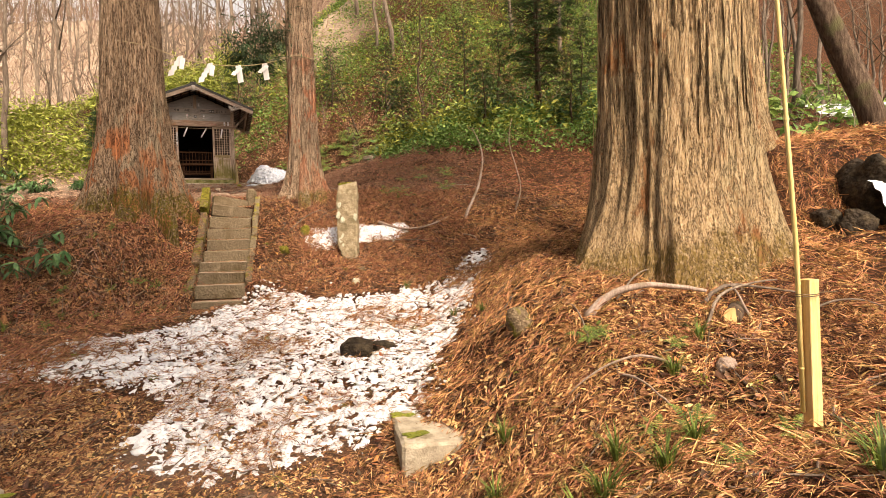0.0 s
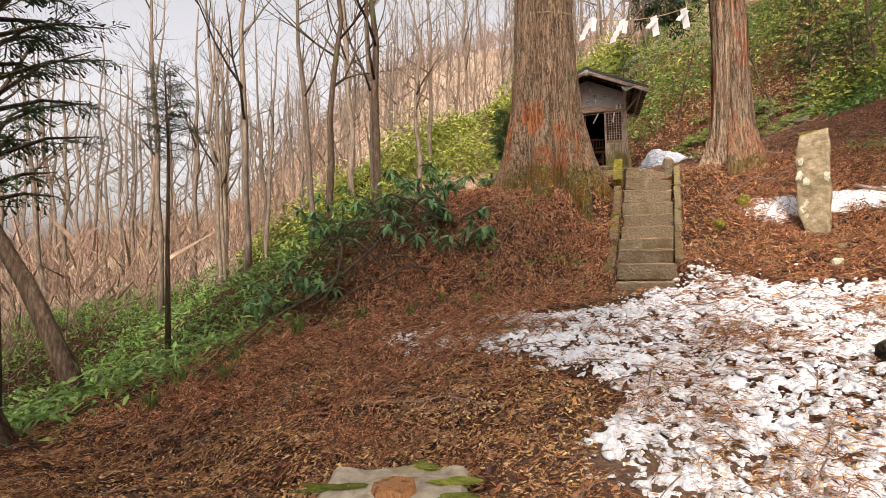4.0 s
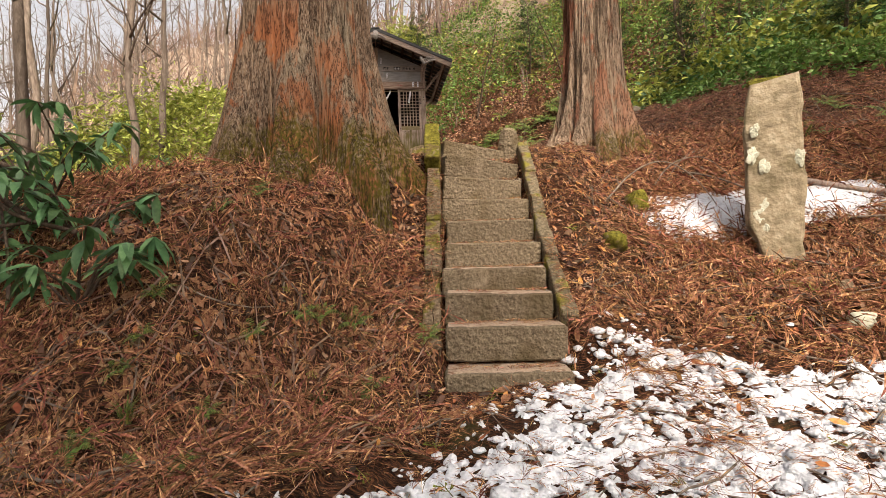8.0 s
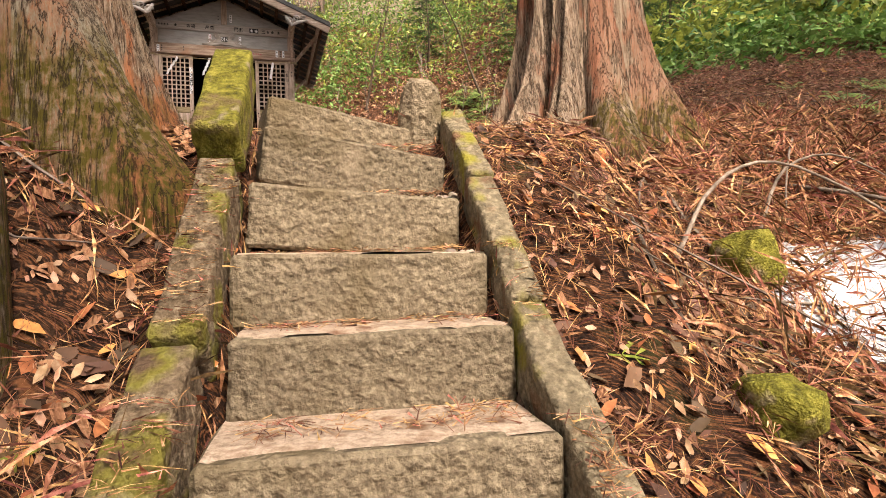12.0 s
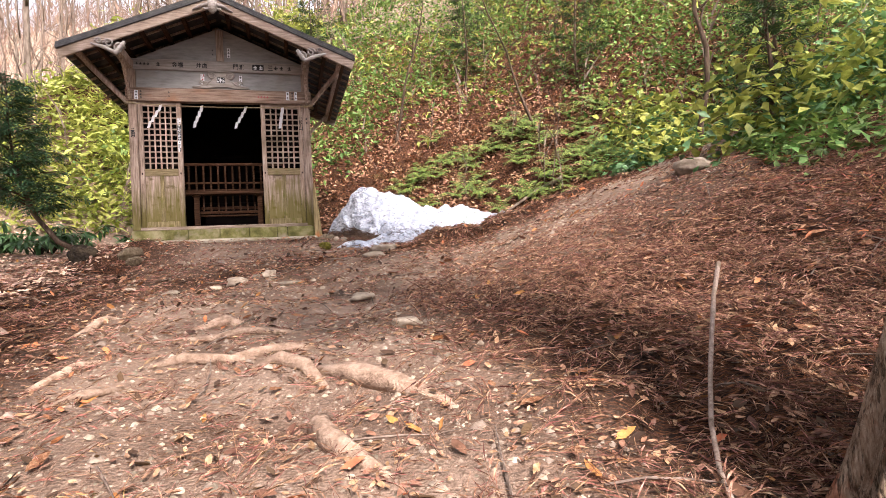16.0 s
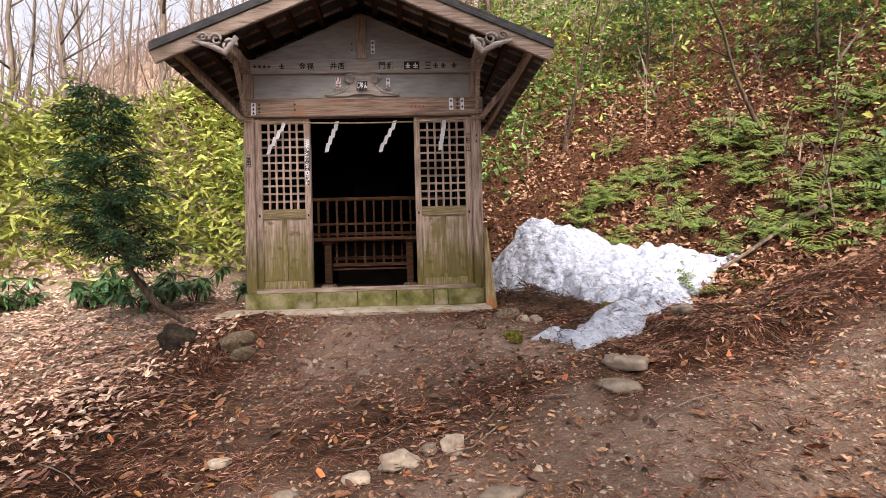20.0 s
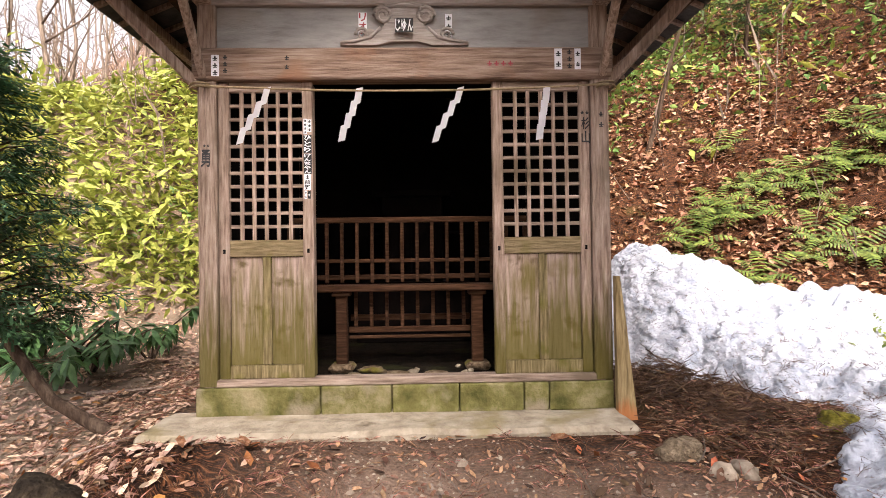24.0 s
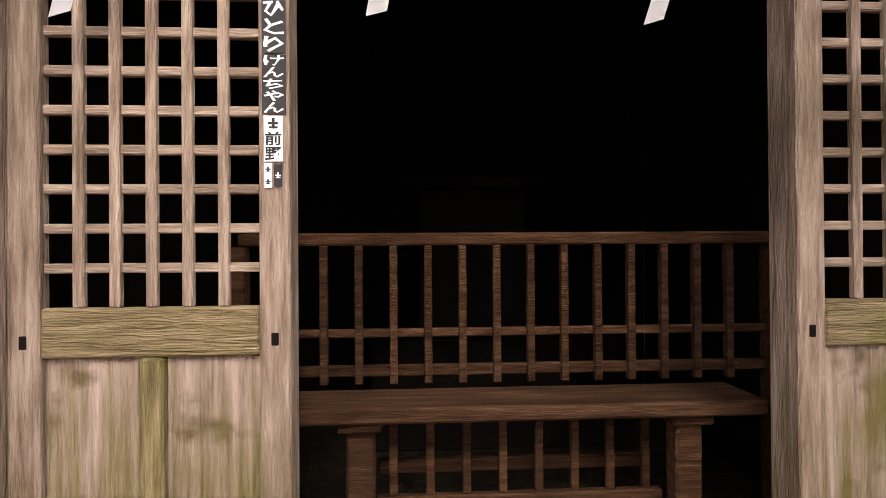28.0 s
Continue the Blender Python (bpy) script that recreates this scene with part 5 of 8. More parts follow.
def grow(rng, p, d, length, r, depth, out, bend=0.25, split=3):
    """Recursive bare limbs; appends tubes to out."""
    pts, rad = [Vector(p)], [r]
    n = 4 if depth else 3
    d = Vector(d).normalized()
    for i in range(n):
        d = (d + Vector(rng.normal(0, bend * 0.5, 3)) + UP * 0.06).normalized()
        pts.append(pts[-1] + d * length / n)
        rad.append(r * (1 - 0.72 * (i + 1) / n))
    out.append(tube(pts, rad, 6 if r > 0.03 else 4 if r > 0.012 else 3))
    if depth:
        for k in range(split):
            i = rng.randint(1, n + 1)
            side = Vector(rng.normal(0, 1, 3))
            side = (side - d * side.dot(d)).normalized()
            grow(rng, pts[i], d * 0.75 + side * 0.7 + UP * 0.15, length * rng.uniform(0.45, 0.7), rad[i] * 0.7, depth - 1, out, bend, split)


def bare_tree(name, m, height, r, seed, material, label, lean=(0, 0), group="bare trees", depth=3, first=0.35, count=9):
    tr = thing(name, m, label, "tree", group)
    rng = np.random.RandomState(seed)
    n = 10
    pts = [Vector((lean[0] * t + 0.25 * noise.noise(Vector((t * 0.4, seed, 0))) * min(t, 2), lean[1] * t + 0.25 * noise.noise(Vector((seed, t * 0.4, 3))) * min(t, 2), t)) for t in np.linspace(-0.4, height, n)]
    rad = [r * (1.25 if i == 0 else 1) * (1 - 0.8 * i / (n - 1)) for i in range(n)]
    v, f = tube(pts, rad, 10, 0.3, seed)
    mesh_ob("trunk", v, f, material, True, tr)
    out = []
    for k in range(count):
        t = first + (1 - first) * (k + rng.uniform(0, 0.8)) / count
        i = min(int(t * (n - 1)), n - 2)
        p = pts[i].lerp(pts[i + 1], t * (n - 1) - i)
        a = rng.uniform(0, 2 * math.pi)
        grow(rng, p, (math.cos(a), math.sin(a), rng.uniform(0.4, 1.3)), height * 0.32 * (1.25 - t), rad[i] * 0.5, depth - 1, out)
    v, f = join_tubes(out)
    tagged(mesh_ob("limb", v, f, material, True, tr), kind="stuff")
    return tr


def spray_tree(name, m, path, r, z0, reach, limbs_n, size, seed, label, group="young conifers", material=None, airy=1.0):
    """A conifer: a bent trunk along path, uneven limbs from the share z0 of it upward, each with flat feathery sprays."""
    tr = thing(name, m, label, "tree", group)
    pts = [Vector(p) for p in path]
    n = len(pts)
    v, f = tube(pts, [r * (1 - 0.8 * i / (n - 1)) for i in range(n)], 8, 0.2, seed)
    mesh_ob("trunk", v, f, DARKBARK, True, tr)
    rng = np.random.RandomState(seed)
    limbs, P, Y, T, S = [], [], [], [], []
    for j in range(limbs_n):
        t = z0 + (0.99 - z0) * (j + rng.uniform(0, 1)) / limbs_n
        i = min(int(t * (n - 1)), n - 2)
        p = pts[i].lerp(pts[i + 1], t * (n - 1) - i)
        a = j * 2.4 + rng.uniform(-0.6, 0.6)
        s = (t - z0) / (1 - z0)
        L = reach * (0.35 + 0.65 * min(1, s * 4)) * (1 - 0.85 * s) * rng.uniform(0.55, 1.25) + 0.1 * size
        lift = rng.uniform(0.0, 0.4) + 0.3 * s
        d = Vector((math.cos(a), math.sin(a), lift))
        q = p + d * L
        mid = p.lerp(q, 0.5) + Vector((0, 0, 0.09 * L))
        limbs.append(tube([p, mid, q], [r * 0.2, r * 0.12, r * 0.03], 4))
        k = max(3, int(L / (0.085 * size) * airy))
        for w in range(k):
            u = 0.18 + 0.82 * (w + rng.uniform(0, 0.7)) / k
            pos = p.lerp(mid, u * 2) if u < 0.5 else mid.lerp(q, u * 2 - 1)
            for sd in (-1, 1):
                P.append(pos + Vector(rng.normal(0, 0.02 * size, 3)))
                Y.append(a + sd * rng.uniform(0.35, 1.0))
                T.append(rng.normal(0.12, 0.22))
                S.append(size * rng.uniform(0.2, 0.34) * (1.1 - 0.4 * u))
    v, f = join_tubes(limbs)
    tagged(mesh_ob("limb", v, f, DARKBARK, False, tr), kind="stuff")
    o = scatter("foliage", SPRAY_V, SPRAY_F, np.array(P), np.array(Y), np.array(T), rng.normal(0, 0.3, len(P)), np.array(S), material or CEDARGREEN, tr)
    tagged(o, "flat green cedar sprays", kind="stuff")
    return tr


# ---- conifer sapling beside the shrine ----
SX, SY = -12.62, 23.85
spray_tree("cedar_sapling", pose(SX, SY, gz(SX, SY), 0, 0, 21), [(0.42, -0.1, -0.12), (0.1, 0, 0.06), (-0.3, 0, 0.3), (-0.62, 0, 0.75), (-0.86, 0.05, 1.4), (-0.98, 0.1, 2.2), (-1.0, 0.1, 3.05)], 0.06,
           0.5, 1.0, 76, 0.95, 31, "young cedar with a bent trunk beside the shrine", "young conifers", SAPLING, 2.0)
for i, (x, y, h, z0) in enumerate([(3.4, 23.0, 9.4, 0.16), (-1.9, 23.4, 2.6, 0.1), (2.0, 23.8, 3.4, 0.08), (5.2, 23.6, 3.6, 0.1), (1.2, 22.2, 2.4, 0.05), (4.4, 21.9, 2.6, 0.05), (-3.2, 32.0, 4.0, 0.15), (-6.6, 34.2, 3.6, 0.15), (0.9, 29.0, 5.0, 0.2), (-11.5, 33, 4.2, 0.2)]):
    spray_tree("young_conifer", pose(x, y, gz(x, y)), [(0, 0, -0.1), (0.1 * math.sin(i * 2), 0, h * 0.3), (0.05, 0.12 * math.cos(i), h * 0.65), (0, 0, h)], 0.13 if h > 9 else 0.05,
               z0, 2.2 if h > 9 else 0.36 * h, 130 if h > 9 else 44, 1.5 if h > 9 else 0.85, 50 + i, "tall dark conifer on the hillside" if h > 9 else "dark young conifer on the hillside")

spray_tree("young_conifer", pose(-12.2, 5.7, gz(-12.2, 5.7)), [(0, 0, -0.2), (0.1, 0, 3.5), (0, 0.1, 8.0), (0, 0, 12.5)], 0.2, 0.3, 2.0, 110, 1.5, 151, "tall dark conifer below the bank")

spray_tree("young_conifer", pose(-13.2, 8.9, gz(-13.2, 8.9)), [(0, 0, -0.2), (0.05, 0, 2.2), (0, 0.08, 4.2), (0.05, 0, 6.0)], 0.06, 0.64, 0.8, 40, 0.9, 153, "thin young cedar with drooping sprays below the bank")

# ---- crowns of the great cedars ----
def crown(tree, z0, z1, reach, seed, n=46, top=0.3):
    rng = np.random.RandomState(seed)
    limbs, cs = [], []
    for k in range(n):
        t = (k + rng.uniform(0, 1)) / n
        z = z0 + (z1 - z0) * t
        a = rng.uniform(0, 2 * math.pi)
        L = reach * (1 - (1 - top) * t) * rng.uniform(0.6, 1.1)
        p, q = Vector((0, 0, z)), Vector((math.cos(a) * L, math.sin(a) * L, z - 0.25 * L))
        limbs.append(tube([p, p.lerp(q, 0.5) + Vector((0, 0, 0.1 * L)), q], [0.07, 0.045, 0.015], 5))
        cs += [p.lerp(q, w) + Vector((0, 0, 0.05)) for w in (0.4, 0.55, 0.7, 0.85, 1.0)]
    v, f = join_tubes(limbs)
    tagged(mesh_ob("limb", v, f, DARKBARK, False, tree), kind="stuff")
    leaf_cloud("crown", cs, (0.3, 0.3, 0.22), len(cs) * 11, 0.62, seed + 1, tree, CEDARGREEN, (SPRAY_V, SPRAY_F), 0.5, "hanging dark green cedar sprays")


# crowns stay above the view; reach and density follow the wanted shade
crown(cedar1, 10.5, 16.5, 2.6, 71, 26)
crown(cedar2, 7.8, 17.0, 3.4, 72, 48)
crown(cedar3, 11.5, 16.0, 2.2, 73, 10)
# added behind the camera's start, never in view, to shade the mound
for i, (x, y) in enumerate([(-3.6, -0.9), (0.5, -1.3)]):
    t5, _ = cedar("cedar_tree", x, y, gz(x, y) - 0.2, [(-1.6, 0.6), (0.0, 0.5), (0.8, 0.42), (2.0, 0.38), (16, 0.2)], "unseen cedar added behind the court to block sun and sky", BARK, 3.3 + i, height=17.0, sides=60)
    crown(t5, 11.0, 19.0, 4.2, 74 + i, 90)
# further added cedars, also out of view, that cut the sky fill
for x, y in [(-19.0, -6.0), (-1.0, -6.5), (-13.0, -6.0), (0.5, -11.0), (-17.0, -2.0), (-10.0, -11.0)]:
    copy_thing(t5, pose(x, y, gz(x, y) - 0.2, 0, 0, x * 61 + y * 17))
crown(cedar4, 10.0, 18.0, 3.0, 78, 24)
# hidden behind the massive cedar, added for the shade they cast
for i, (x, y) in enumerate([(7.4, 16.3), (9.0, 19.6)]):
    t6, _ = cedar("cedar_tree", x, y, gz(x, y) - 0.2, [(-1.6, 0.6), (0.0, 0.5), (0.8, 0.42), (2.0, 0.38), (17, 0.2)], "unseen cedar added on the slope to cast shade", BARK, 5.3 + i, height=18.0, sides=60)
    crown(t6, 10.5, 18.5, 2.6, 84 + i, 18)
leaf_cloud("low_branch", [(-0.4 - 0.16 * k, -0.15, 4.55 - 0.05 * k + 0.3 * math.sin(k)) for k in range(9)], (0.22, 0.3, 0.26), 420, 0.34, 8, cedar2, CEDARGREEN, (SPRAY_V, SPRAY_F), 0.5, "low drooping cedar branch")

# ---- bare trees on the slopes and in the valley ----
NEAR = [(-10.1, 5.2, 9.0, 0.2, (-0.4, -0.28), DARKBARK), (-14.4, 7.8, 12, 0.2, (-0.36, -0.25), DARKBARK), (-15.6, 12.4, 13, 0.11, (0.02, 0), TWIG), (-14.2, 14.2, 12, 0.12, (0.05, 0.02), DARKBARK),
        (-12.2, 13.9, 11, 0.12, (0.04, 0), DARKBARK), (-16.5, 21.5, 10, 0.12, (0.0, 0), TWIG), (-18.6, 25, 11, 0.13, (0.03, 0), TWIG), (-8.6, 31.6, 4, 0.05, (0.3, -0.2), DARKBARK),
        (-4.6, 31.0, 4, 0.05, (-0.35, -0.2), DARKBARK), (8.8, 13.2, 11, 0.3, (-0.32, 0.1), DARKBARK), (-1.4, 27.6, 7, 0.07, (0.05, 0), DARKBARK), (-14.9, 17.0, 12, 0.13, (-0.03, 0), TWIG)]
for i, (x, y, h, r, ln, mt) in enumerate(NEAR):
    bare_tree("bare_tree", pose(x, y, gz(x, y)), h, r, i + 3, mt, "leafless dark-barked tree on the slope" if mt is DARKBARK else "slender leafless grey tree", ln)
protos = []
for i in range(6):
    protos.append(bare_tree("bare_tree", pose(-22 - 3 * i, 16 + 2 * i, gz(-22 - 3 * i, 16 + 2 * i)), 12 + i, 0.11 + 0.02 * (i % 3), 40 + i, TWIG, "slender leafless grey tree in the valley", (0.02 * (i - 3), 0.01), depth=3, count=7))
rng = np.random.RandomState(21)
spots = []
for k in range(310):
    if k >= 214:
        x, y = rng.uniform(-70, -14), rng.uniform(40, 98)
    elif k >= 190:
        x, y = rng.uniform(8, 30), rng.uniform(17, 42)
    elif k >= 150:
        x, y = rng.uniform(-48, -22), rng.uniform(8, 50)
    elif k < 95:
        x, y = rng.uniform(-75, -15), rng.uniform(4, 62)
    elif k < 125:
        x, y = rng.uniform(-34, 8), rng.uniform(38, 62)
    else:
        x, y = rng.uniform(9, 40), rng.uniform(20, 60)
    if x > -21 and y < 38 and k < 95:
        x -= 9
    spots.append((x, y))
for k, (x, y) in enumerate(spots):
    c = copy_thing(protos[k % 6], pose(x, y, gz(x, y) - 0.1, rng.uniform(-4, 4), rng.uniform(-4, 4), rng.uniform(0, 360)))
    tagged(c, "leafless grey tree in the far wood")

# thin brown saplings that fill the wood
rng = np.random.RandomState(33)
n = 17000
px, py = rng.uniform(-85, -9, n), rng.uniform(2, 95, n)
keep = (px < -24) | (py > 38)
px, py = px[keep], py[keep]
n = len(px)
stick = [(-0.0055, 0, 0), (0.0055, 0, 0), (0, 0.007, 0), (0.05, 0, 1), (0.0, 0, 0.3), (0.16, 0.04, 0.62), (0.008, 0.012, 0.33), (0.01, 0, 0.45), (-0.14, -0.06, 0.8), (0.018, 0.012, 0.48), (0.02, 0, 0.6), (0.1, -0.12, 0.92), (0.032, 0.012, 0.63)]
sf = [(0, 1, 3), (1, 2, 3), (2, 0, 3), (4, 5, 6), (7, 8, 9), (10, 11, 12)]
o = scatter("brushwood", stick, sf, np.stack([px, py, ground_z(px, py)], 1), rng.uniform(0, 6.3, n), rng.normal(0, 0.3, n), rng.normal(0, 0.3, n), rng.lognormal(1.0, 0.4, n), BRUSH)
tagged(o, "thin reddish-brown brushwood on the far slopes", "brushwood", kind="stuff")


rng = np.random.RandomState(34)
n = 1300
px, py = rng.uniform(-22, 32, n), rng.uniform(16, 50, n)
keep = (py > 27.5) & (px < 7) & (rng.uniform(0, 1, n) < 0.6) | (px > 8)
px, py = px[keep], py[keep]
n = len(px)
o = scatter("brushwood", stick, sf, np.stack([px, py, ground_z(px, py)], 1), rng.uniform(0, 6.3, n), rng.normal(0, 0.2, n), rng.normal(0, 0.2, n), rng.uniform(1.0, 2.8, n), TWIG)
tagged(o, "thin bare stems among the hillside bushes", "brushwood", kind="stuff")


# ---- bushes of the hillside ----
BROAD_V = [(0, 0, 0), (0.45, -0.26, 0.06), (1, 0, -0.12), (0.45, 0.26, 0.06)]
BROAD_F = [(0, 1, 2), (0, 2, 3)]


def hill_leaves(name, n, seed, region, size, material, label, lift, dens, base=(LEAF_V, LEAF_F)):
    rng = np.random.RandomState(seed)
    x, y = rng.uniform(region[0], region[1], n), rng.uniform(region[2], region[3], n)
    d = np.clip(dens(x, y), 0, 1) * (1.15 + 0.7 * vnoise(x * 0.5, y * 0.5, seed) + 0.5 * vnoise(x * 1.4, y * 1.4, seed + 1))
    ok = d > rng.uniform(0, 1, n)
    x, y = x[ok], y[ok]
    n = len(x)
    z = ground_z(x, y, False) + np.abs(rng.normal(0, 1, n)) * lift * (0.6 + 0.5 * vnoise(x * 0.8, y * 0.8, seed + 2))
    o = scatter(name, base[0], base[1], np.stack([x, y, z], 1), rng.uniform(0, 6.3, n), rng.normal(0.1, 0.5, n), rng.normal(0, 0.6, n), rng.uniform(0.6, 1.5, n) * size, material)
    return tagged(o, label, "bushes", kind="stuff")


def hill_base(x):
    return 27.2 - 0.75 * np.clip(-13.0 - x, 0, 14) + 0.5 * np.clip(x - 3, 0, 40)


def by_path(x, y):
    """Distance past the far side of the path that climbs beyond the shrine."""
    return np.abs(y - 21.2 - 0.72 * (x + 7.5))


BROADLEAF = (BROAD_V, BROAD_F)
hill_leaves("hill_bushes", 150000, 61, (-16, 16, 27, 56), 0.15, BUSHGREEN, "low green bushes covering the hillside", 0.5, lambda x, y: 0.8 * sstep(1.2, 4.6, y - hill_base(x) - 3.2 * sstep(-10, -8, x) * sstep(0, 2, -2.5 - x)), BROADLEAF)
hill_leaves("hill_bushes", 40000, 65, (-16, 12, 27, 50), 0.26, BUSHYELLOW, "yellow-green dwarf bamboo between the bushes", 0.6, lambda x, y: 0.35 * sstep(3.5, 7.0, y - hill_base(x)))
hill_leaves("hill_bushes", 130000, 62, (-27, -13.0, 20, 40), 0.25, BUSHYELLOW, "yellow-green bushes on the slope", 0.95, lambda x, y: 0.85 * sstep(0.6, 2.0, y - hill_base(x)))
hill_leaves("dark_bushes", 24000, 66, (-3.5, 11, 20.6, 29), 0.16, LEAFGREEN, "dark evergreen bushes above the leafy slope", 0.75, lambda x, y: 0.75 * sstep(0.2, 1.4, y - 21.0 - 0.25 * np.clip(2 - x, 0, 5)) * sstep(1.0, 1.7, by_path(x, y)), BROADLEAF)
hill_leaves("hill_bushes", 30000, 69, (-3, 11, 20.4, 30), 0.2, BUSHYELLOW, "fresh yellow-green undergrowth on the sunny slope", 0.6, lambda x, y: 0.7 * sstep(0.2, 1.4, y - 21.0 - 0.25 * np.clip(2 - x, 0, 5)) * sstep(1.0, 1.7, by_path(x, y)), BROADLEAF)
hill_leaves("hill_bushes", 26000, 68, (-2.5, 8, 19.2, 25), 0.14, BUSHGREEN, "fresh green bushes on the shaded slope", 0.45, lambda x, y: 0.6 * sstep(0.0, 1.2, y - 19.6 - 0.5 * np.clip(1 - x, 0, 5)) * sstep(1.2, 1.9, by_path(x, y)), BROADLEAF)
hill_leaves("wood_undergrowth", 40000, 67, (7, 40, 14, 60), 0.34, BUSHGREEN, "green undergrowth in the wood beyond the little fall", 0.5, lambda x, y: 0.5 * sstep(7, 10, x), BROADLEAF)
hill_leaves("valley_bushes", 95000, 63, (-34, -9.6, -2, 26), 0.19, BUSHGREEN, "green undergrowth below the bank", 0.34, lambda x, y: (0.9 - 2 * sstep(13, 14.5, y) * sstep(-21, -18, x)) * sstep(-0.6, 1.2, -10.0 - 0.62 * np.clip(y - 14, 0, 9) - x))
hill_leaves("dry_leaves", 140000, 64, (-13, 6, 25.2, 38), 0.11, DRYLEAF, "fallen dry leaves on the hillside", 0.02, lambda x, y: 0.8 * sstep(-0.9, 0.4, y - hill_base(x)), (BROAD_V, BROAD_F))


# ---- broad-leaved shrubs ----
def shrub(m, seed, label, stems=7, height=0.8, leaf=0.26, n=9, mt=None):
    sb = thing("broadleaf_shrub", m, label, "shrub", "broad-leaved shrubs")
    rng = np.random.RandomState(seed)
    tb, P, Y = [], [], []
    for k in range(stems):
        a = rng.uniform(0, 6.28)
        L = height * rng.uniform(0.6, 1.1)
        q = Vector((math.cos(a) * L * rng.uniform(0.5, 1.2), math.sin(a) * L * rng.uniform(0.5, 1.2), L * rng.uniform(0.5, 1.0)))
        tb.append(tube([(0, 0, -0.05), (q.x * 0.4, q.y * 0.4, q.z * 0.6), q], [0.014, 0.01, 0.006], 5))
        for w in np.linspace(0.55, 1.0, 3):
            for j in range(n // (1 if w == 1 else 2)):
                P.append(Vector((q.x * w, q.y * w, q.z * (0.3 + 0.7 * w))))
                Y.append(rng.uniform(0, 6.28))
    v, f = join_tubes(tb)
    tagged(mesh_ob("stem", v, f, DARKBARK, False, sb), kind="stuff")
    c = len(P)
    leaf_v = [(0, 0, 0), (0.3, -0.13, 0.05), (0.32, 0, 0.02), (0.3, 0.13, 0.05), (0.68, -0.11, -0.02), (0.7, 0, -0.05), (0.68, 0.11, -0.02), (1, 0, -0.2)]
    leaf_f = [(0, 1, 2), (0, 2, 3), (1, 4, 5, 2), (2, 5, 6, 3), (4, 7, 5), (5, 7, 6)]
    o = scatter("foliage", leaf_v, leaf_f, np.array(P), np.array(Y), rng.normal(0.45, 0.35, c), rng.normal(0, 0.25, c), rng.uniform(0.75, 1.2, c) * leaf, mt or LEAFGREEN, sb)
    tagged(o, "long glossy drooping leaves", kind="stuff")
    return sb


for i, (x, y, h) in enumerate([(-8.9, 11.6, 0.9), (-9.5, 11.9, 1.0), (-10.1, 11.3, 0.9), (-9.2, 12.5, 1.1), (-8.5, 12.2, 0.8), (-10.6, 12.4, 1.0), (-10.3, 10.2, 0.6), (-9.9, 13.4, 1.1), (-11.2, 11.6, 0.9), (-10.9, 9.7, 0.7), (-11.8, 10.6, 0.9), (-8.0, 11.7, 0.7), (-12.0, 12.6, 1.0)]):
    shrub(pose(x, y, gz(x, y), 0, 0, i * 50), 80 + i, "dark glossy broad-leaved shrub on the bank", 7, h * 0.9, 0.25, 7)
for i in range(16):
    x, y = -13.0 - 0.42 * i + 0.5 * math.sin(i * 2.1), 26.0 + 0.55 * math.sin(i * 1.3) - 0.16 * i
    shrub(pose(x, y, gz(x, y), 0, 0, i * 50), 100 + i, "glossy drooping shrub at the foot of the slope", 7, 0.6, 0.24, 8)


# ---- ferns ----
def fern_mesh(seed, fronds=7, length=0.5):
    rng = np.random.RandomState(seed)
    vs, fs = [], []
    for k in range(fronds):
        a = 2 * math.pi * k / fronds + rng.uniform(-0.3, 0.3)
        L = length * rng.uniform(0.7, 1.15)
        c, s = math.cos(a), math.sin(a)
        pts = []
        for i in range(13):
            t = i / 12
            r, z = L * t, L * (1.1 * t - 0.95 * t * t) + 0.03
            pts.append((r, z, 0.2 * L * math.sin(math.pi * min(1, t * 0.9 + 0.12)) * (1 - 0.35 * t)))
        for i in range(1, 12):
            r, z, w = pts[i]
            dr = L / 30
            for sd in (-1, 1):
                q = [(r - dr, 0, z), (r + dr, 0, z), (r + dr * 1.6, sd * w, z - 0.25 * w), (r + dr * 0.4, sd * w * 0.92, z - 0.25 * w)]
                b = len(vs)
                vs += [(x * c - y * s, x * s + y * c, zz) for x, y, zz in q]
                fs.append((b, b + 1, b + 2, b + 3))
    return vs, fs


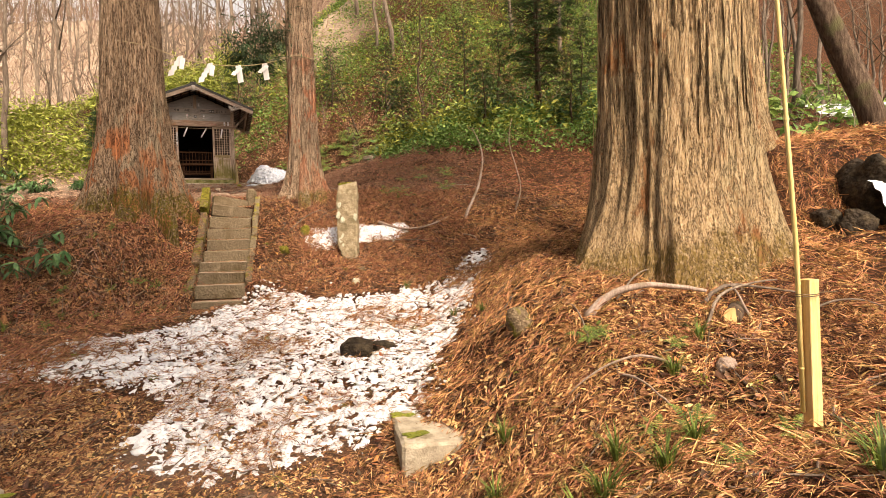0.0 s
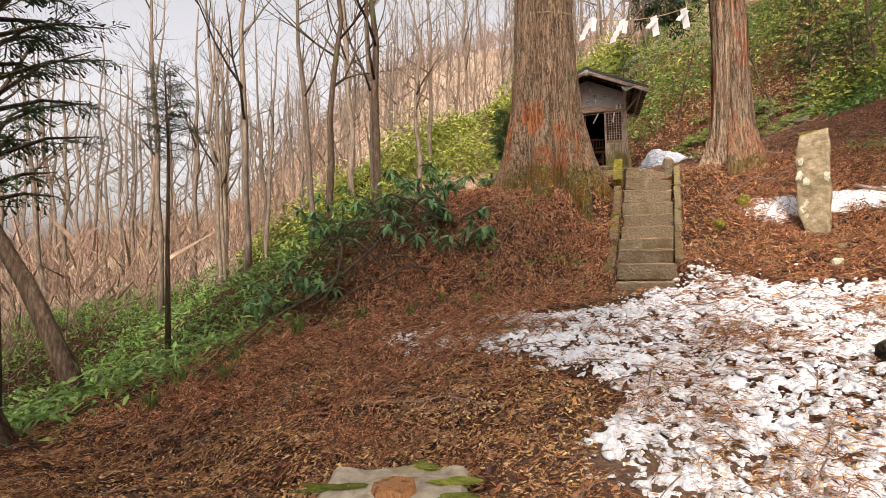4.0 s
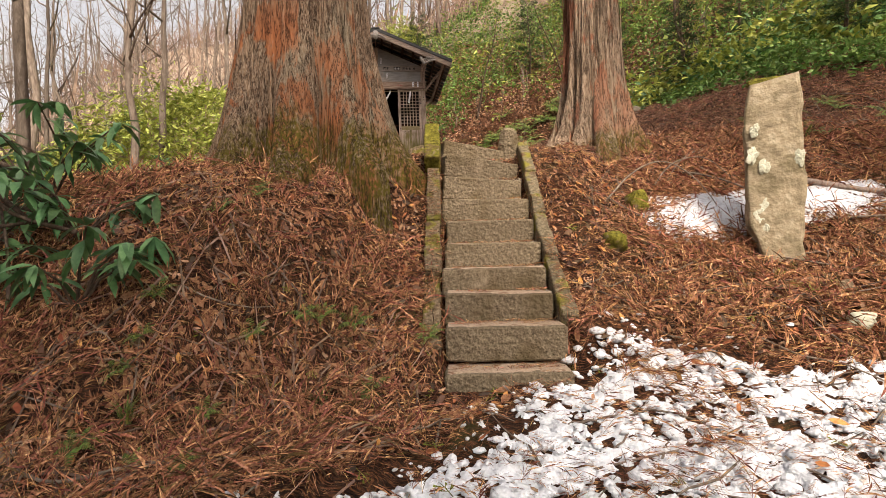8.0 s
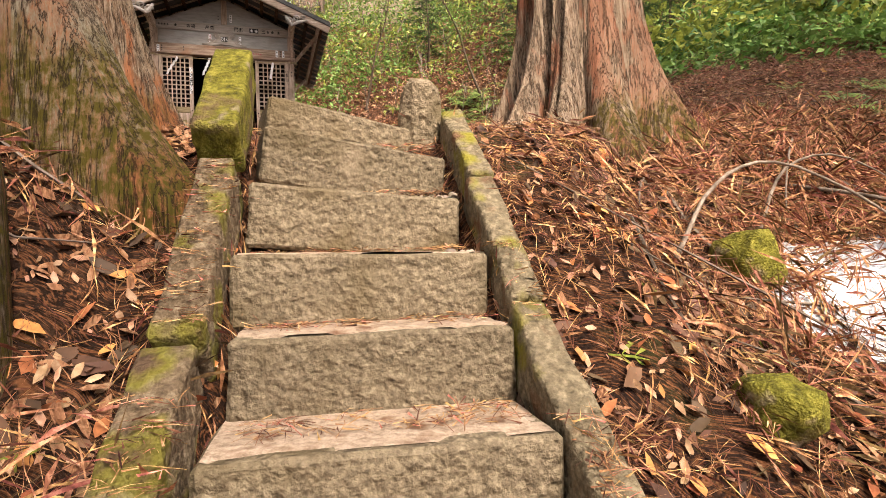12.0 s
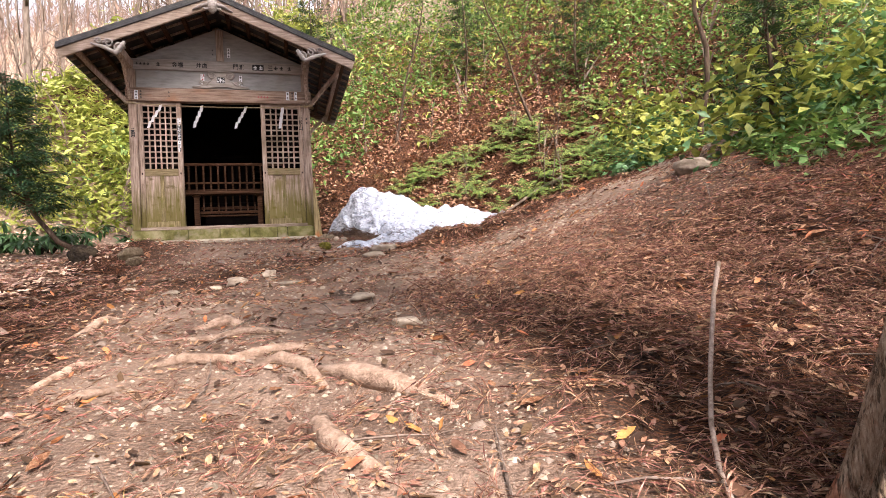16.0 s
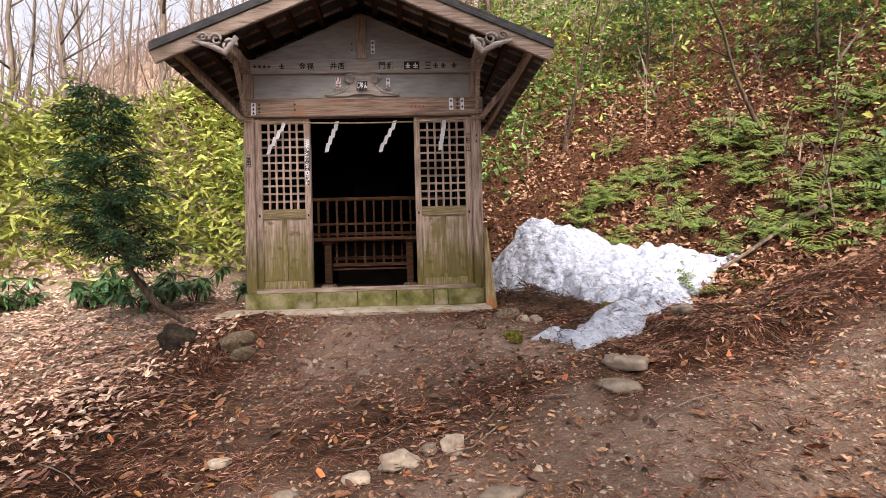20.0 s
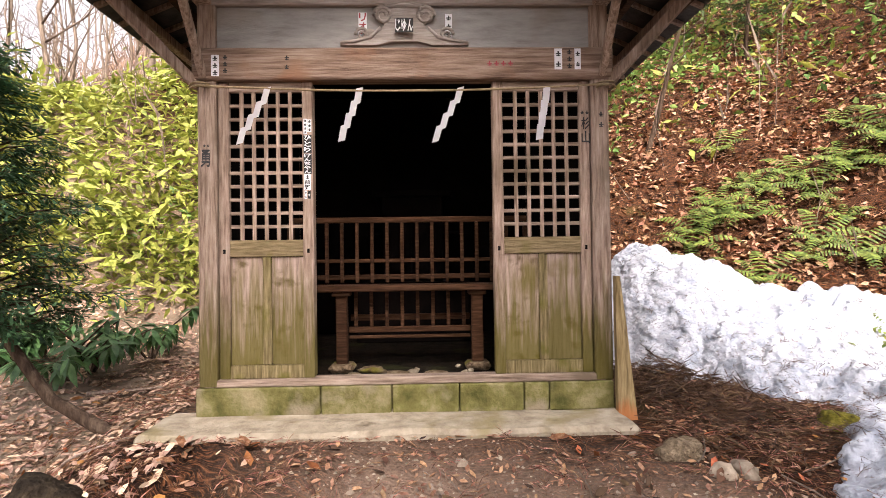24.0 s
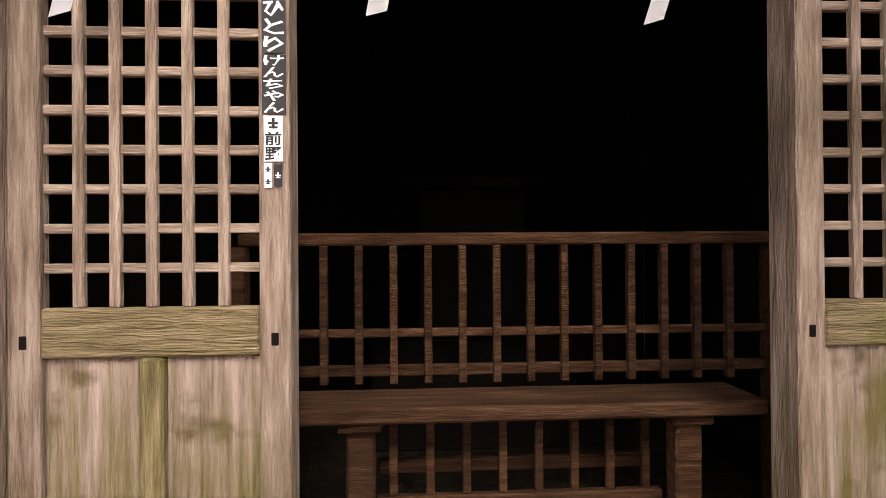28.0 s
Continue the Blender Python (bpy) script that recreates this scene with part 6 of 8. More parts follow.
fern_protos = []
for i in range(3):
    v, f = fern_mesh(200 + i)
    o = mesh_ob("fern", v, f, FERNGREEN)
    tagged(o, "bright green fern on the leafy slope", "fern", "ferns")
    x, y = -7.0 + i * 0.7, 27.2
    o.matrix_world = pose(x, y, gz(x, y), 15, 0, i * 70)
    fern_protos.append(o)
rng = np.random.RandomState(77)
for k in range(128):
    if k >= 95:
        x = rng.uniform(-7.8, -2.0)
        y, s = hill_base(x) + rng.uniform(0.6, 4.6), rng.uniform(0.9, 1.6)
    elif k < 62:
        x = rng.uniform(-8.2, -1.5)
        y = hill_base(x) + rng.uniform(0.3, 3.4)
        s = rng.uniform(0.7, 1.3)
    elif k < 78:
        x, y, s = rng.uniform(-7.6, -5.5), rng.uniform(10.9, 13.2), rng.uniform(0.22, 0.38)
    elif k < 88:
        x, y, s = rng.uniform(-2.2, 0.5), rng.uniform(16.5, 20), rng.uniform(0.4, 0.7)
    else:
        x, y, s = rng.uniform(0.6, 2.6), rng.uniform(4.6, 7.4), rng.uniform(0.3, 0.5)
    u, v = shrine_uv(x, y)
    if u < 7 and v < 4.2 and k >= 95:
        y += 4.4 - v
    elif u < 4.4 and v < 2.2 and (k < 62 or k >= 95):
        y += 2.4 - v
    c = copy_thing(fern_protos[k % 3], pose(x, y, gz(x, y) + 0.02, 36 if 62 <= k < 78 else rng.uniform(18, 40), rng.uniform(-10, 10), 0) @ pose(0, 0, 0, 0, 0, rng.uniform(0, 360)))
    c.scale = (s, s, s)
    if 62 <= k < 95:
        tagged(c, "small green fern growing out of the needles")


# ---- grass tufts ----
def tuft_mesh(seed, n=44, length=0.32):
    rng = np.random.RandomState(seed)
    vs, fs = [], []
    for k in range(n):
        a, L, o = rng.uniform(0, 6.28), length * rng.uniform(0.5, 1.2), rng.uniform(0, 0.06)
        c, s = math.cos(a), math.sin(a)
        b = len(vs)
        lean = rng.uniform(0.3, 1.0)
        for t, w in ((0, 0.006), (0.5, 0.006), (1, 0.001)):
            r, z = o + L * lean * t * t, L * (t - 0.55 * lean * t * t)
            vs += [(r * c - w * s, r * s + w * c, z), (r * c + w * s, r * s - w * c, z)]
        fs += [(b, b + 1, b + 3, b + 2), (b + 2, b + 3, b + 5, b + 4)]
    return vs, fs


v, f = tuft_mesh(3)
tuft = mesh_ob("grass_tuft", v, f, FERNGREEN)
tagged(tuft, "tuft of long green grass blades", "grass", "grass tufts")
tuft.matrix_world = pose(0.75, 5.4, gz(0.75, 5.4))
for x, y, s in [(0.55, 5.0, 1), (0.95, 5.0, 1.0), (1.25, 5.25, 0.9), (0.35, 4.7, 1.1), (-0.1, 5.9, 0.9), (0.05, 6.5, 0.9), (1.75, 4.2, 1.1), (1.95, 4.4, 1.0), (1.5, 6.2, 0.8), (1.9, 6.6, 0.8), (0.1, 9.6, 0.8), (-0.3, 10.6, 0.8), (-8.9, 9.9, 1.1), (-9.3, 8.9, 1.3), (-9.6, 8.0, 1.4),
                (-9.0, 7.4, 1.2), (-9.8, 7.2, 1.4), (-9.4, 6.6, 1.3), (-8.2, 10.4, 0.9), (-9.9, 9.4, 1.2), (-7.2, 11.3, 0.7), (-6.2, 12.0, 0.6), (-1.2, 12.9, 0.8), (-1.6, 16.4, 0.9), (-7.9, 10.9, 0.8), (-8.7, 9.2, 1.0)]:
    c = copy_thing(tuft, pose(x, y, gz(x, y), 0, 0, x * 97))
    c.scale = (s, s, s)


# ---- litter ----
def off_limits(x, y):
    a = (x - STAIR_O[0]) * SD[0] + (y - STAIR_O[1]) * SD[1]
    r = (x - STAIR_O[0]) * SR[0] + (y - STAIR_O[1]) * SR[1]
    u, v = shrine_uv(x, y)
    return ((np.abs(r) < 0.46) & (a > -0.05) & (a < 3.3)) | ((np.abs(u) < 1.75) & (v > -0.45) & (v < 2.9))


def litter(name, n, seed, base, size, material, label, region, path_share, lift=0.012, flat=0.25, big=1.0):
    rng = np.random.RandomState(seed)
    x, y = rng.uniform(region[0], region[1], n), rng.uniform(region[2], region[3], n)
    keepp = 1 - trodden(x, y) * (1 - path_share)
    snowy = court_snow(x, y) > 0.05
    ok = (~off_limits(x, y)) & (rng.uniform(0, 1, n) < keepp) & ((~snowy) | (rng.uniform(0, 1, n) < (0.12 + 0.5 * (vnoise(x * 1.1, y * 1.1, 30) > 0.3)) * (1.0 if len(base[0]) > 12 else 0.15)))
    edge = np.minimum(np.minimum(x - region[0], region[1] - x), np.minimum(y - region[2], region[3] - y)) + 0.6 * vnoise(x * 0.8, y * 0.8, seed + 9)
    ok &= (0.7 + 0.45 * vnoise(x * 1.3, y * 1.3, seed) + 0.6 * vnoise(x * 4.3, y * 4.3, seed + 1)) * sstep(-0.2, 1.2, edge) > rng.uniform(0, 1, n) * 1.1
    x, y = x[ok], y[ok]
    n = len(x)
    e = 0.05
    sx = (ground_z(x + e, y, False) - ground_z(x - e, y, False)) / (2 * e)
    sy = (ground_z(x, y + e, False) - ground_z(x, y - e, False)) / (2 * e)
    yaw = rng.uniform(0, 6.3, n)
    c, s = np.cos(yaw), np.sin(yaw)
    tilt = -np.arctan(sx * c + sy * s) + rng.normal(0, flat, n)
    roll = np.arctan(-sx * s + sy * c) + rng.normal(0, flat, n)
    z = ground_z(x, y) + lift * rng.uniform(0.3, 2.2, n) + 0.04 * (court_snow(x, y) > 0.05)
    o = scatter(name, base[0], base[1], np.stack([x, y, z], 1), yaw, tilt, roll, rng.uniform(0.55, 1.5, n) * size, material)
    return tagged(o, label, "litter", kind="stuff")


SPRIG_V = [(-0.5, -0.012, 0), (-0.5, 0.012, 0), (0.1, 0.016, 0.06), (0.1, -0.016, 0.06), (0.55, 0.0, 0.0), (-0.25, 0, 0.02), (0.2, 0.26, 0.03), (0.16, 0.29, 0.0), (-0.05, 0, 0.04), (0.4, -0.24, 0.02), (0.36, -0.27, 0.0), (0.08, 0, 0.05), (0.45, 0.16, 0.05), (0.42, 0.19, 0.03)]
SPRIG_F = [(0, 1, 2, 3), (3, 2, 4), (5, 6, 7), (8, 10, 9), (11, 12, 13)]
def frond():
    """A dead cedar branchlet: nearly parallel hair-thin strands on a bent stem."""
    rng = np.random.RandomState(2)
    vs, fs = [(-0.5, -0.006, 0), (-0.5, 0.006, 0), (0.0, 0.03, 0.07), (0.0, 0.018, 0.07), (0.6, -0.02, 0.0)], [(0, 1, 2, 3), (3, 2, 4)]
    for k in range(7):
        x = -0.4 + 0.12 * k
        s = 1 if k % 2 else -1
        z = 0.05 * (1 - abs(x) * 1.5)
        L, w = rng.uniform(0.3, 0.6), rng.uniform(0.1, 0.34) * s
        b = len(vs)
        vs += [(x, 0.01, z), (x + L, w, z + rng.uniform(-0.06, 0.07)), (x + 0.5 * L, 0.42 * w + 0.014, z + 0.03)]
        fs.append((b, b + 1, b + 2))
    return vs, fs


FROND = frond()
def snow_needles(n, seed):
    """Needles and chips lying on the thawing snow of the court, in loose drifts."""
    rng = np.random.RandomState(seed)
    x, y = rng.uniform(-7.2, 0.2, n), rng.uniform(6.2, 13.0, n)
    ok = (court_snow(x, y) > -0.1) & (0.55 + 0.6 * vnoise(x * 1.1, y * 1.1, 30) + 0.5 * vnoise(x * 3, y * 3, 31) > rng.uniform(0, 1.3, n))
    x, y = x[ok], y[ok]
    n = len(x)
    o = scatter("snow_needles", *FROND, np.stack([x, y, ground_z(x, y) + rng.uniform(0.03, 0.08, n)], 1), rng.uniform(0, 6.3, n), rng.normal(0, 0.25, n), rng.normal(0, 0.25, n), rng.uniform(0.035, 0.11, n), NEEDLE)
    tagged(o, "brown needles and chips strewn over the thawing snow", "litter", kind="stuff")


snow_needles(34000, 51)
CURL_V = [(-0.5, 0.03, 0.05), (-0.22, -0.2, 0.12), (-0.15, 0.02, 0.0), (-0.25, 0.16, 0.1), (0.24, -0.16, 0.13), (0.18, 0.2, 0.06), (0.52, -0.05, 0.1)]
CURL_F = [(0, 1, 2), (0, 2, 3), (1, 4, 2), (3, 2, 5), (2, 4, 6, 5)]
litter("needle_litter", 110000, 1, FROND, 0.15, NEEDLE, "dead reddish-brown cedar sprigs on the ground", (-12.0, 4.2, 2.6, 17.2), 0.5, 0.02, 0.38)
litter("needle_litter", 15000, 49, FROND, 0.28, NEEDLE, "long tangled dead cedar sprigs on the bank", (-9.9, -5.2, 6.2, 14.6), 0.4, 0.03, 0.5)
litter("needle_litter", 13000, 50, FROND, 0.26, NEEDLE, "long tangled dead cedar sprigs beside the stairs", (-4.6, 0.5, 12.4, 17.5), 0.3, 0.03, 0.5)
litter("needle_litter", 60000, 2, FROND, 0.13, RUST, "dead reddish-brown cedar sprigs on the terrace", (-14, 2.2, 14.8, 28), 0.5)
litter("needle_litter", 30000, 52, FROND, 0.14, RUST, "rust-coloured cedar sprigs beside the terrace path", (-6.9, 0.8, 15.6, 22.5), 0.3, 0.03, 0.4)
litter("leaf_litter", 20000, 3, (CURL_V, CURL_F), 0.045, DRYLEAF, "pale curled dry leaves among the needles", (-9.8, 3.5, 3.0, 17.2), 1.0)
litter("leaf_litter", 34000, 4, (CURL_V, CURL_F), 0.05, DRYLEAF, "pale curled dry leaves on the terrace", (-16, 1.5, 15.5, 28), 0.7)
litter("rotting_leaves", 16000, 23, (CURL_V, CURL_F), 0.09, DARKLEAF, "dark rotting leaves on the bank", (-9.8, 3.5, 3.5, 17), 0.4, flat=0.5)
litter("rotting_leaves", 9000, 24, (CURL_V, CURL_F), 0.07, DARKLEAF, "dark rotting leaves on the terrace", (-13, 1.5, 15.5, 27), 0.6, flat=0.4)
litter("bark_flakes", 3500, 6, (CURL_V, CURL_F), 0.12, BARKRED, "orange-brown flakes of fallen bark", (-9.5, 3.0, 4, 17), 0.4)
litter("bark_flakes", 1200, 7, (CURL_V, CURL_F), 0.11, BARKRED, "orange-brown flakes of fallen bark on the terrace", (-13, 0, 15.5, 26), 0.4)
litter("bark_flakes", 9000, 53, (CURL_V, CURL_F), 0.07, BARKRED, "small red-brown flakes of bark beside the stairs", (-4.8, 0.5, 12.0, 17.8), 0.3, flat=0.5)
litter("bark_flakes", 9000, 54, (CURL_V, CURL_F), 0.07, BARKRED, "small red-brown flakes of bark under the old cedar", (-9.4, -5.0, 10.5, 16.2), 0.3, flat=0.5)
litter("rotting_leaves", 9000, 55, (CURL_V, CURL_F), 0.06, DARKLEAF, "dark leaf scraps beside the stairs", (-4.8, 0.5, 12.0, 17.8), 0.3, flat=0.5)
litter("leaf_litter", 7000, 56, (CURL_V, CURL_F), 0.045, DRYLEAF, "pale leaf scraps beside the stairs", (-8.5, 0.5, 11.0, 17.0), 0.3, flat=0.5)
litter("wood_chips", 5000, 5, (CURL_V, CURL_F), 0.06, CUTWOOD, "pale wood chips in the sun", (-1.5, 2.6, 3.8, 8.0), 1.0)
litter("leaf_litter", 46000, 41, (CURL_V, CURL_F), 0.066, PINKLEAF, "pale brown leaves covering the ground beside the shrine", (-18.5, -10.9, 19.5, 27.6), 1.0)
litter("leaf_litter", 52000, 42, (CURL_V, CURL_F), 0.044, CHIP, "golden chips of leaf on the court", (-8.6, -1.2, 3.6, 10.4), 1.0)
litter("orange_leaves", 9000, 43, (CURL_V, CURL_F), 0.075, ORANGELEAF, "large curled orange-brown leaves and bark scales", (-9.8, 3.2, 4, 17), 0.3, flat=0.45)
litter("orange_leaves", 2200, 44, (CURL_V, CURL_F), 0.08, ORANGELEAF, "large curled orange-brown leaves on the terrace", (-14, 1.5, 15.5, 27), 0.5, flat=0.4)
litter("leaf_litter", 15000, 45, (CURL_V, CURL_F), 0.03, DRYLEAF, "small bits of dry leaf trodden into the path", (-11, 0.5, 15.5, 25), 1.0, flat=0.15)
litter("needle_litter", 34000, 46, FROND, 0.24, STRAW, "long straw-coloured cedar sprigs, lightened for the sunny bank", (-1.4, 8.0, 3.6, 16), 0.5, flat=0.35)
litter("needle_litter", 18000, 48, FROND, 0.2, NEEDLE, "rust-coloured cedar sprigs on the shaded slope", (-3, 8.0, 15.5, 24), 0.5, flat=0.3)
litter("green_sprigs", 1500, 47, (SPRAY_V, SPRAY_F), 0.12, MOSSBIT, "small green sprigs and moss among the needles", (-8.6, 3.0, 4, 15), 0.2)
PEB_V = [(-0.5, 0, 0), (0, -0.42, 0), (0.5, 0.05, 0), (0.02, 0.4, 0), (-0.2, -0.1, 0.3), (0.2, 0.06, 0.34)]
PEB_F = [(0, 1, 4), (1, 5, 4), (1, 2, 5), (2, 3, 5), (3, 4, 5), (3, 0, 4)]


def pebbles(n, seed, region, size, label):
    rng = np.random.RandomState(seed)
    x, y = rng.uniform(region[0], region[1], n), rng.uniform(region[2], region[3], n)
    ok = (trodden(x, y) > rng.uniform(0, 1, n)) & ~off_limits(x, y)
    x, y = x[ok], y[ok]
    n = len(x)
    o = scatter("pebbles", PEB_V, PEB_F, np.stack([x, y, ground_z(x, y) - 0.004], 1), rng.uniform(0, 6.3, n), rng.normal(0, 0.15, n), rng.normal(0, 0.15, n), rng.lognormal(0, 0.5, n) * size, PEBBLE)
    tagged(o, label, "pebbles", kind="stuff")


pebbles(60000, 9, (-11, 1, 15.5, 25), 0.02, "grey gravel trodden into the path")
pebbles(2500, 10, (-6, 0, 3.5, 9), 0.028, "small stones on the court path")

# twigs
def twigs(n, seed, region, length, r, material, label):
    rng = np.random.RandomState(seed)
    out = []
    while len(out) < n:
        x, y = rng.uniform(region[0], region[1]), rng.uniform(region[2], region[3])
        if off_limits(x, y):
            continue
        a, L, bend = rng.uniform(0, 6.28), length * rng.lognormal(0, 0.45), rng.normal(0, 0.35)
        pts = []
        for i in range(5):
            pts.append(Vector((x, y, gz(x, y) + 0.015 + 0.03 * rng.uniform(0, 1))))
            x, y = x + math.cos(a) * L / 4, y + math.sin(a) * L / 4
            a += bend * 0.5
        if any(off_limits(p.x, p.y) for p in pts):
            continue
        out.append(tube(pts, [r, r * 0.95, r * 0.8, r * 0.6, r * 0.3], 4))
    v, f = join_tubes(out)
    o = mesh_ob("fallen_twigs", v, f, material)
    tagged(o, label, "twigs", kind="stuff")


twigs(620, 14, (-9.5, 3.0, 4, 16.5), 0.5, 0.008, TWIG, "thin fallen twigs lying in the needles")
twigs(520, 17, (-9.6, -5.4, 7.5, 13.0), 0.45, 0.009, BRUSH, "reddish-brown dead twigs tangled on the mound")
twigs(160, 15, (-12, 1, 15.5, 27), 0.5, 0.006, TWIG, "thin fallen twigs on the terrace")
twigs(140, 16, (-3.2, 0.5, 13, 19), 1.0, 0.008, TWIG, "long fallen twigs on the right slope")


# ---- rope and paper streamers ----
def shide(name, m, parent=None, s=1.0, folds=4, swing=0.25, wide=1.0, label="white zigzag paper streamer hanging from the rope"):
    """A folded zigzag paper streamer."""
    bm = bmesh.new()
    x, z = 0.0, 0.0
    w, h = 0.05 * s * wide, 0.1 * s
    for k in range(folds):
        y = 0.004 * (k % 2)
        a = [bm.verts.new(p) for p in ((x, y, z), (x + w, y, z + 0.012 * s), (x + w - 0.02 * s + swing * 0.05, y + 0.012, z - h), (x - 0.02 * s + swing * 0.05, y + 0.012, z - h - 0.012 * s))]
        bm.faces.new(a)
        x += -0.032 * s + swing * 0.06 * s
        z -= h * 0.86
    bmesh.ops.solidify(bm, geom=bm.faces[:], thickness=0.0015)
    if parent:
        o = part(name, bm, PAPER, parent, label)
        o.matrix_local = m
        return o
    return mesh_obj_from(name, bm, PAPER, tuple(m.translation), math.degrees(m.to_euler().z), False)


SHR = pose(SHRINE_O[0], SHRINE_O[1], SHRINE_Z, 0, 0, SHRINE_YAW)
rope = thing("straw_rope", SHR @ pose(0, -0.1, 2.47), "thin straw rope tied across the shrine front with paper streamers", "rope")
pts = [(x, 0, -0.045 * (1 - (x / 1.45) ** 2)) for x in np.linspace(-1.45, 1.45, 15)]
v, f = tube(pts, [0.008] * 15, 6, 0.3)
mesh_ob("cord", v, f, ROPE, True, rope)
for x, sw in ((-0.98, -0.5), (-0.34, -0.1), (0.37, -0.4), (0.98, 0.35)):
    shide("streamer", pose(x, -0.006, -0.03, 0, 9 * sw, 0), rope, 1.0, 4, sw)
for s in (-1, 1):
    k = [(s * 1.45 + 0.075 * math.cos(a), 0.1 + 0.085 * math.sin(a), -0.02 + 0.004 * a) for a in np.linspace(0, 12.4, 30)]
    v, f = tube(k, [0.008] * 30, 5)
    mesh_ob("knot", v, f, ROPE, True, rope)

# rope between the two cedars
big = thing("sacred_rope", pose(0, 0, 0), "straw rope strung between two cedars with white paper streamers", "rope")
A, B = Vector((C1[0] + 0.5, C1[1] - 0.35, 6.05)), Vector((C2[0] - 0.3, C2[1] - 0.25, 6.35))
pts = [A.lerp(B, t) - Vector((0, 0, 0.35 * 4 * t * (1 - t))) for t in np.linspace(0, 1, 14)]
v, f = tube(pts, [0.012] * 14, 5)
mesh_ob("cord", v, f, ROPE, True, big)
for t in (0.2, 0.4, 0.6, 0.8):
    p = A.lerp(B, t) - Vector((0, 0, 0.35 * 4 * t * (1 - t)))
    shide("streamer", pose(p.x, p.y, p.z, 0, -8, 10), big, 1.15, 4, -0.6 if t < 0.5 else 0.5, 2.4)
    shide("streamer", pose(p.x + 0.1, p.y - 0.03, p.z - 0.03, 0, 14, 40), big, 0.95, 3, 0.6 if t < 0.5 else -0.4, 2.2)
for (cx, cy), r, z in ((C1, 0.6, 6.05), (C2, 0.37, 6.35)):
    k = [(cx + r * math.cos(a), cy + r * math.sin(a), z + 0.03 * math.sin(a * 2)) for a in np.linspace(0, 2 * math.pi, 28)]
    v, f = tube(k, [0.014] * 28, 5)
    mesh_ob("loop", v, f, ROPE, True, big)


# ---- carvings and paper slips of the shrine ----
def shrine_detail(name, bm, material, label, category, y=0.0):
    o = mesh_obj_from(name, bm, material, (0, 0, 0), 0, False)
    o.matrix_world = SHR @ pose(0, y, 0)
    return tagged(o, label, category)


def scroll(cx, cz, r, turns, s, n=26, w=0.02):
    pts = [(cx + s * r * (1 - 0.75 * t) * math.cos(turns * 2 * math.pi * t), 0, cz + r * (1 - 0.75 * t) * math.sin(turns * 2 * math.pi * t)) for t in np.linspace(0, 1, n)]
    return tube(pts, [w * (1 - 0.5 * t) for t in np.linspace(0, 1, n)], 6)


def carve(name, tubes, material, label, y):
    """A carving of several scrolls, each a part."""
    c = thing(name, SHR @ pose(0, y, 0), label, "carving", "shrine carvings")
    for v, f in tubes:
        mesh_ob("scroll", v, f, material, True, c)
    return c


bm = bmesh.new()
half = [(0.05, 3.05), (0.16, 3.045), (0.22, 3.005), (0.2, 2.96), (0.14, 2.925), (0.17, 2.875), (0.25, 2.89), (0.3, 2.87), (0.28, 2.845), (0.33, 2.82), (0.44, 2.805), (0.46, 2.778), (0.2, 2.772), (0.1, 2.8)]
face = bm.faces.new([bm.verts.new((x, 0.0, z)) for x, z in half] + [bm.verts.new((-x, 0.0, z)) for x, z in half[::-1]])
ext = bmesh.ops.extrude_face_region(bm, geom=[face])["geom"]
bmesh.ops.translate(bm, verts=[v for v in ext if isinstance(v, bmesh.types.BMVert)], vec=(0, -0.035, 0))
bmesh.ops.recalc_face_normals(bm, faces=bm.faces)
shrine_detail("frog_leg_board", bm, PALEBEAM, "flat cut-out frog-leg board above the lintel", "carving", -0.001)
frog = []
for s in (-1, 1):
    frog.append(scroll(s * 0.15, 2.985, 0.068, 1.5, s, w=0.016))
    frog.append(scroll(s * 0.3, 2.85, 0.05, 1.4, s, w=0.013))
    frog.append(tube([(s * 0.46, 0, 2.79), (s * 0.36, 0, 2.8), (s * 0.24, 0, 2.83), (s * 0.17, 0, 2.9)], [0.008, 0.013, 0.014, 0.01], 6))
frog.append(tube([(-0.13, 0, 3.045), (0, 0, 3.06), (0.13, 0, 3.045)], [0.012, 0.018, 0.012], 7))
carve("frog_leg_carving", frog, PALEBEAM, "carved scrolls on the frog-leg board", -0.036)
for s in (-1, 1):
    out = [scroll(s * 1.36, 3.1, 0.08, 1.5, -s, w=0.022), scroll(s * 1.5, 3.17, 0.07, 1.4, s, w=0.02), scroll(s * 1.64, 3.2, 0.05, 1.3, s, w=0.016),
           tube([(s * 1.28, 0, 3.2), (s * 1.4, 0, 3.02), (s * 1.55, 0, 3.1), (s * 1.75, 0, 3.16)], [0.03, 0.045, 0.035, 0.012], 7)]
    carve("scroll_carving", out, PALEBEAM, "carved wave scroll under the barge board", -0.86)
out = [tube([(0, 0, 3.96), (0, 0, 3.78), (0, 0, 3.72)], [0.07, 0.075, 0.02], 8), scroll(-0.1, 3.82, 0.055, 1.3, -1), scroll(0.1, 3.82, 0.055, 1.3, 1),
       tube([(-0.3, 0, 3.76), (-0.16, 0, 3.84), (0, 0, 3.88), (0.16, 0, 3.84), (0.3, 0, 3.76)], [0.012, 0.03, 0.035, 0.03, 0.012], 7)]
carve("gable_pendant", out, PALEBEAM, "carved pendant at the gable peak", -0.86)


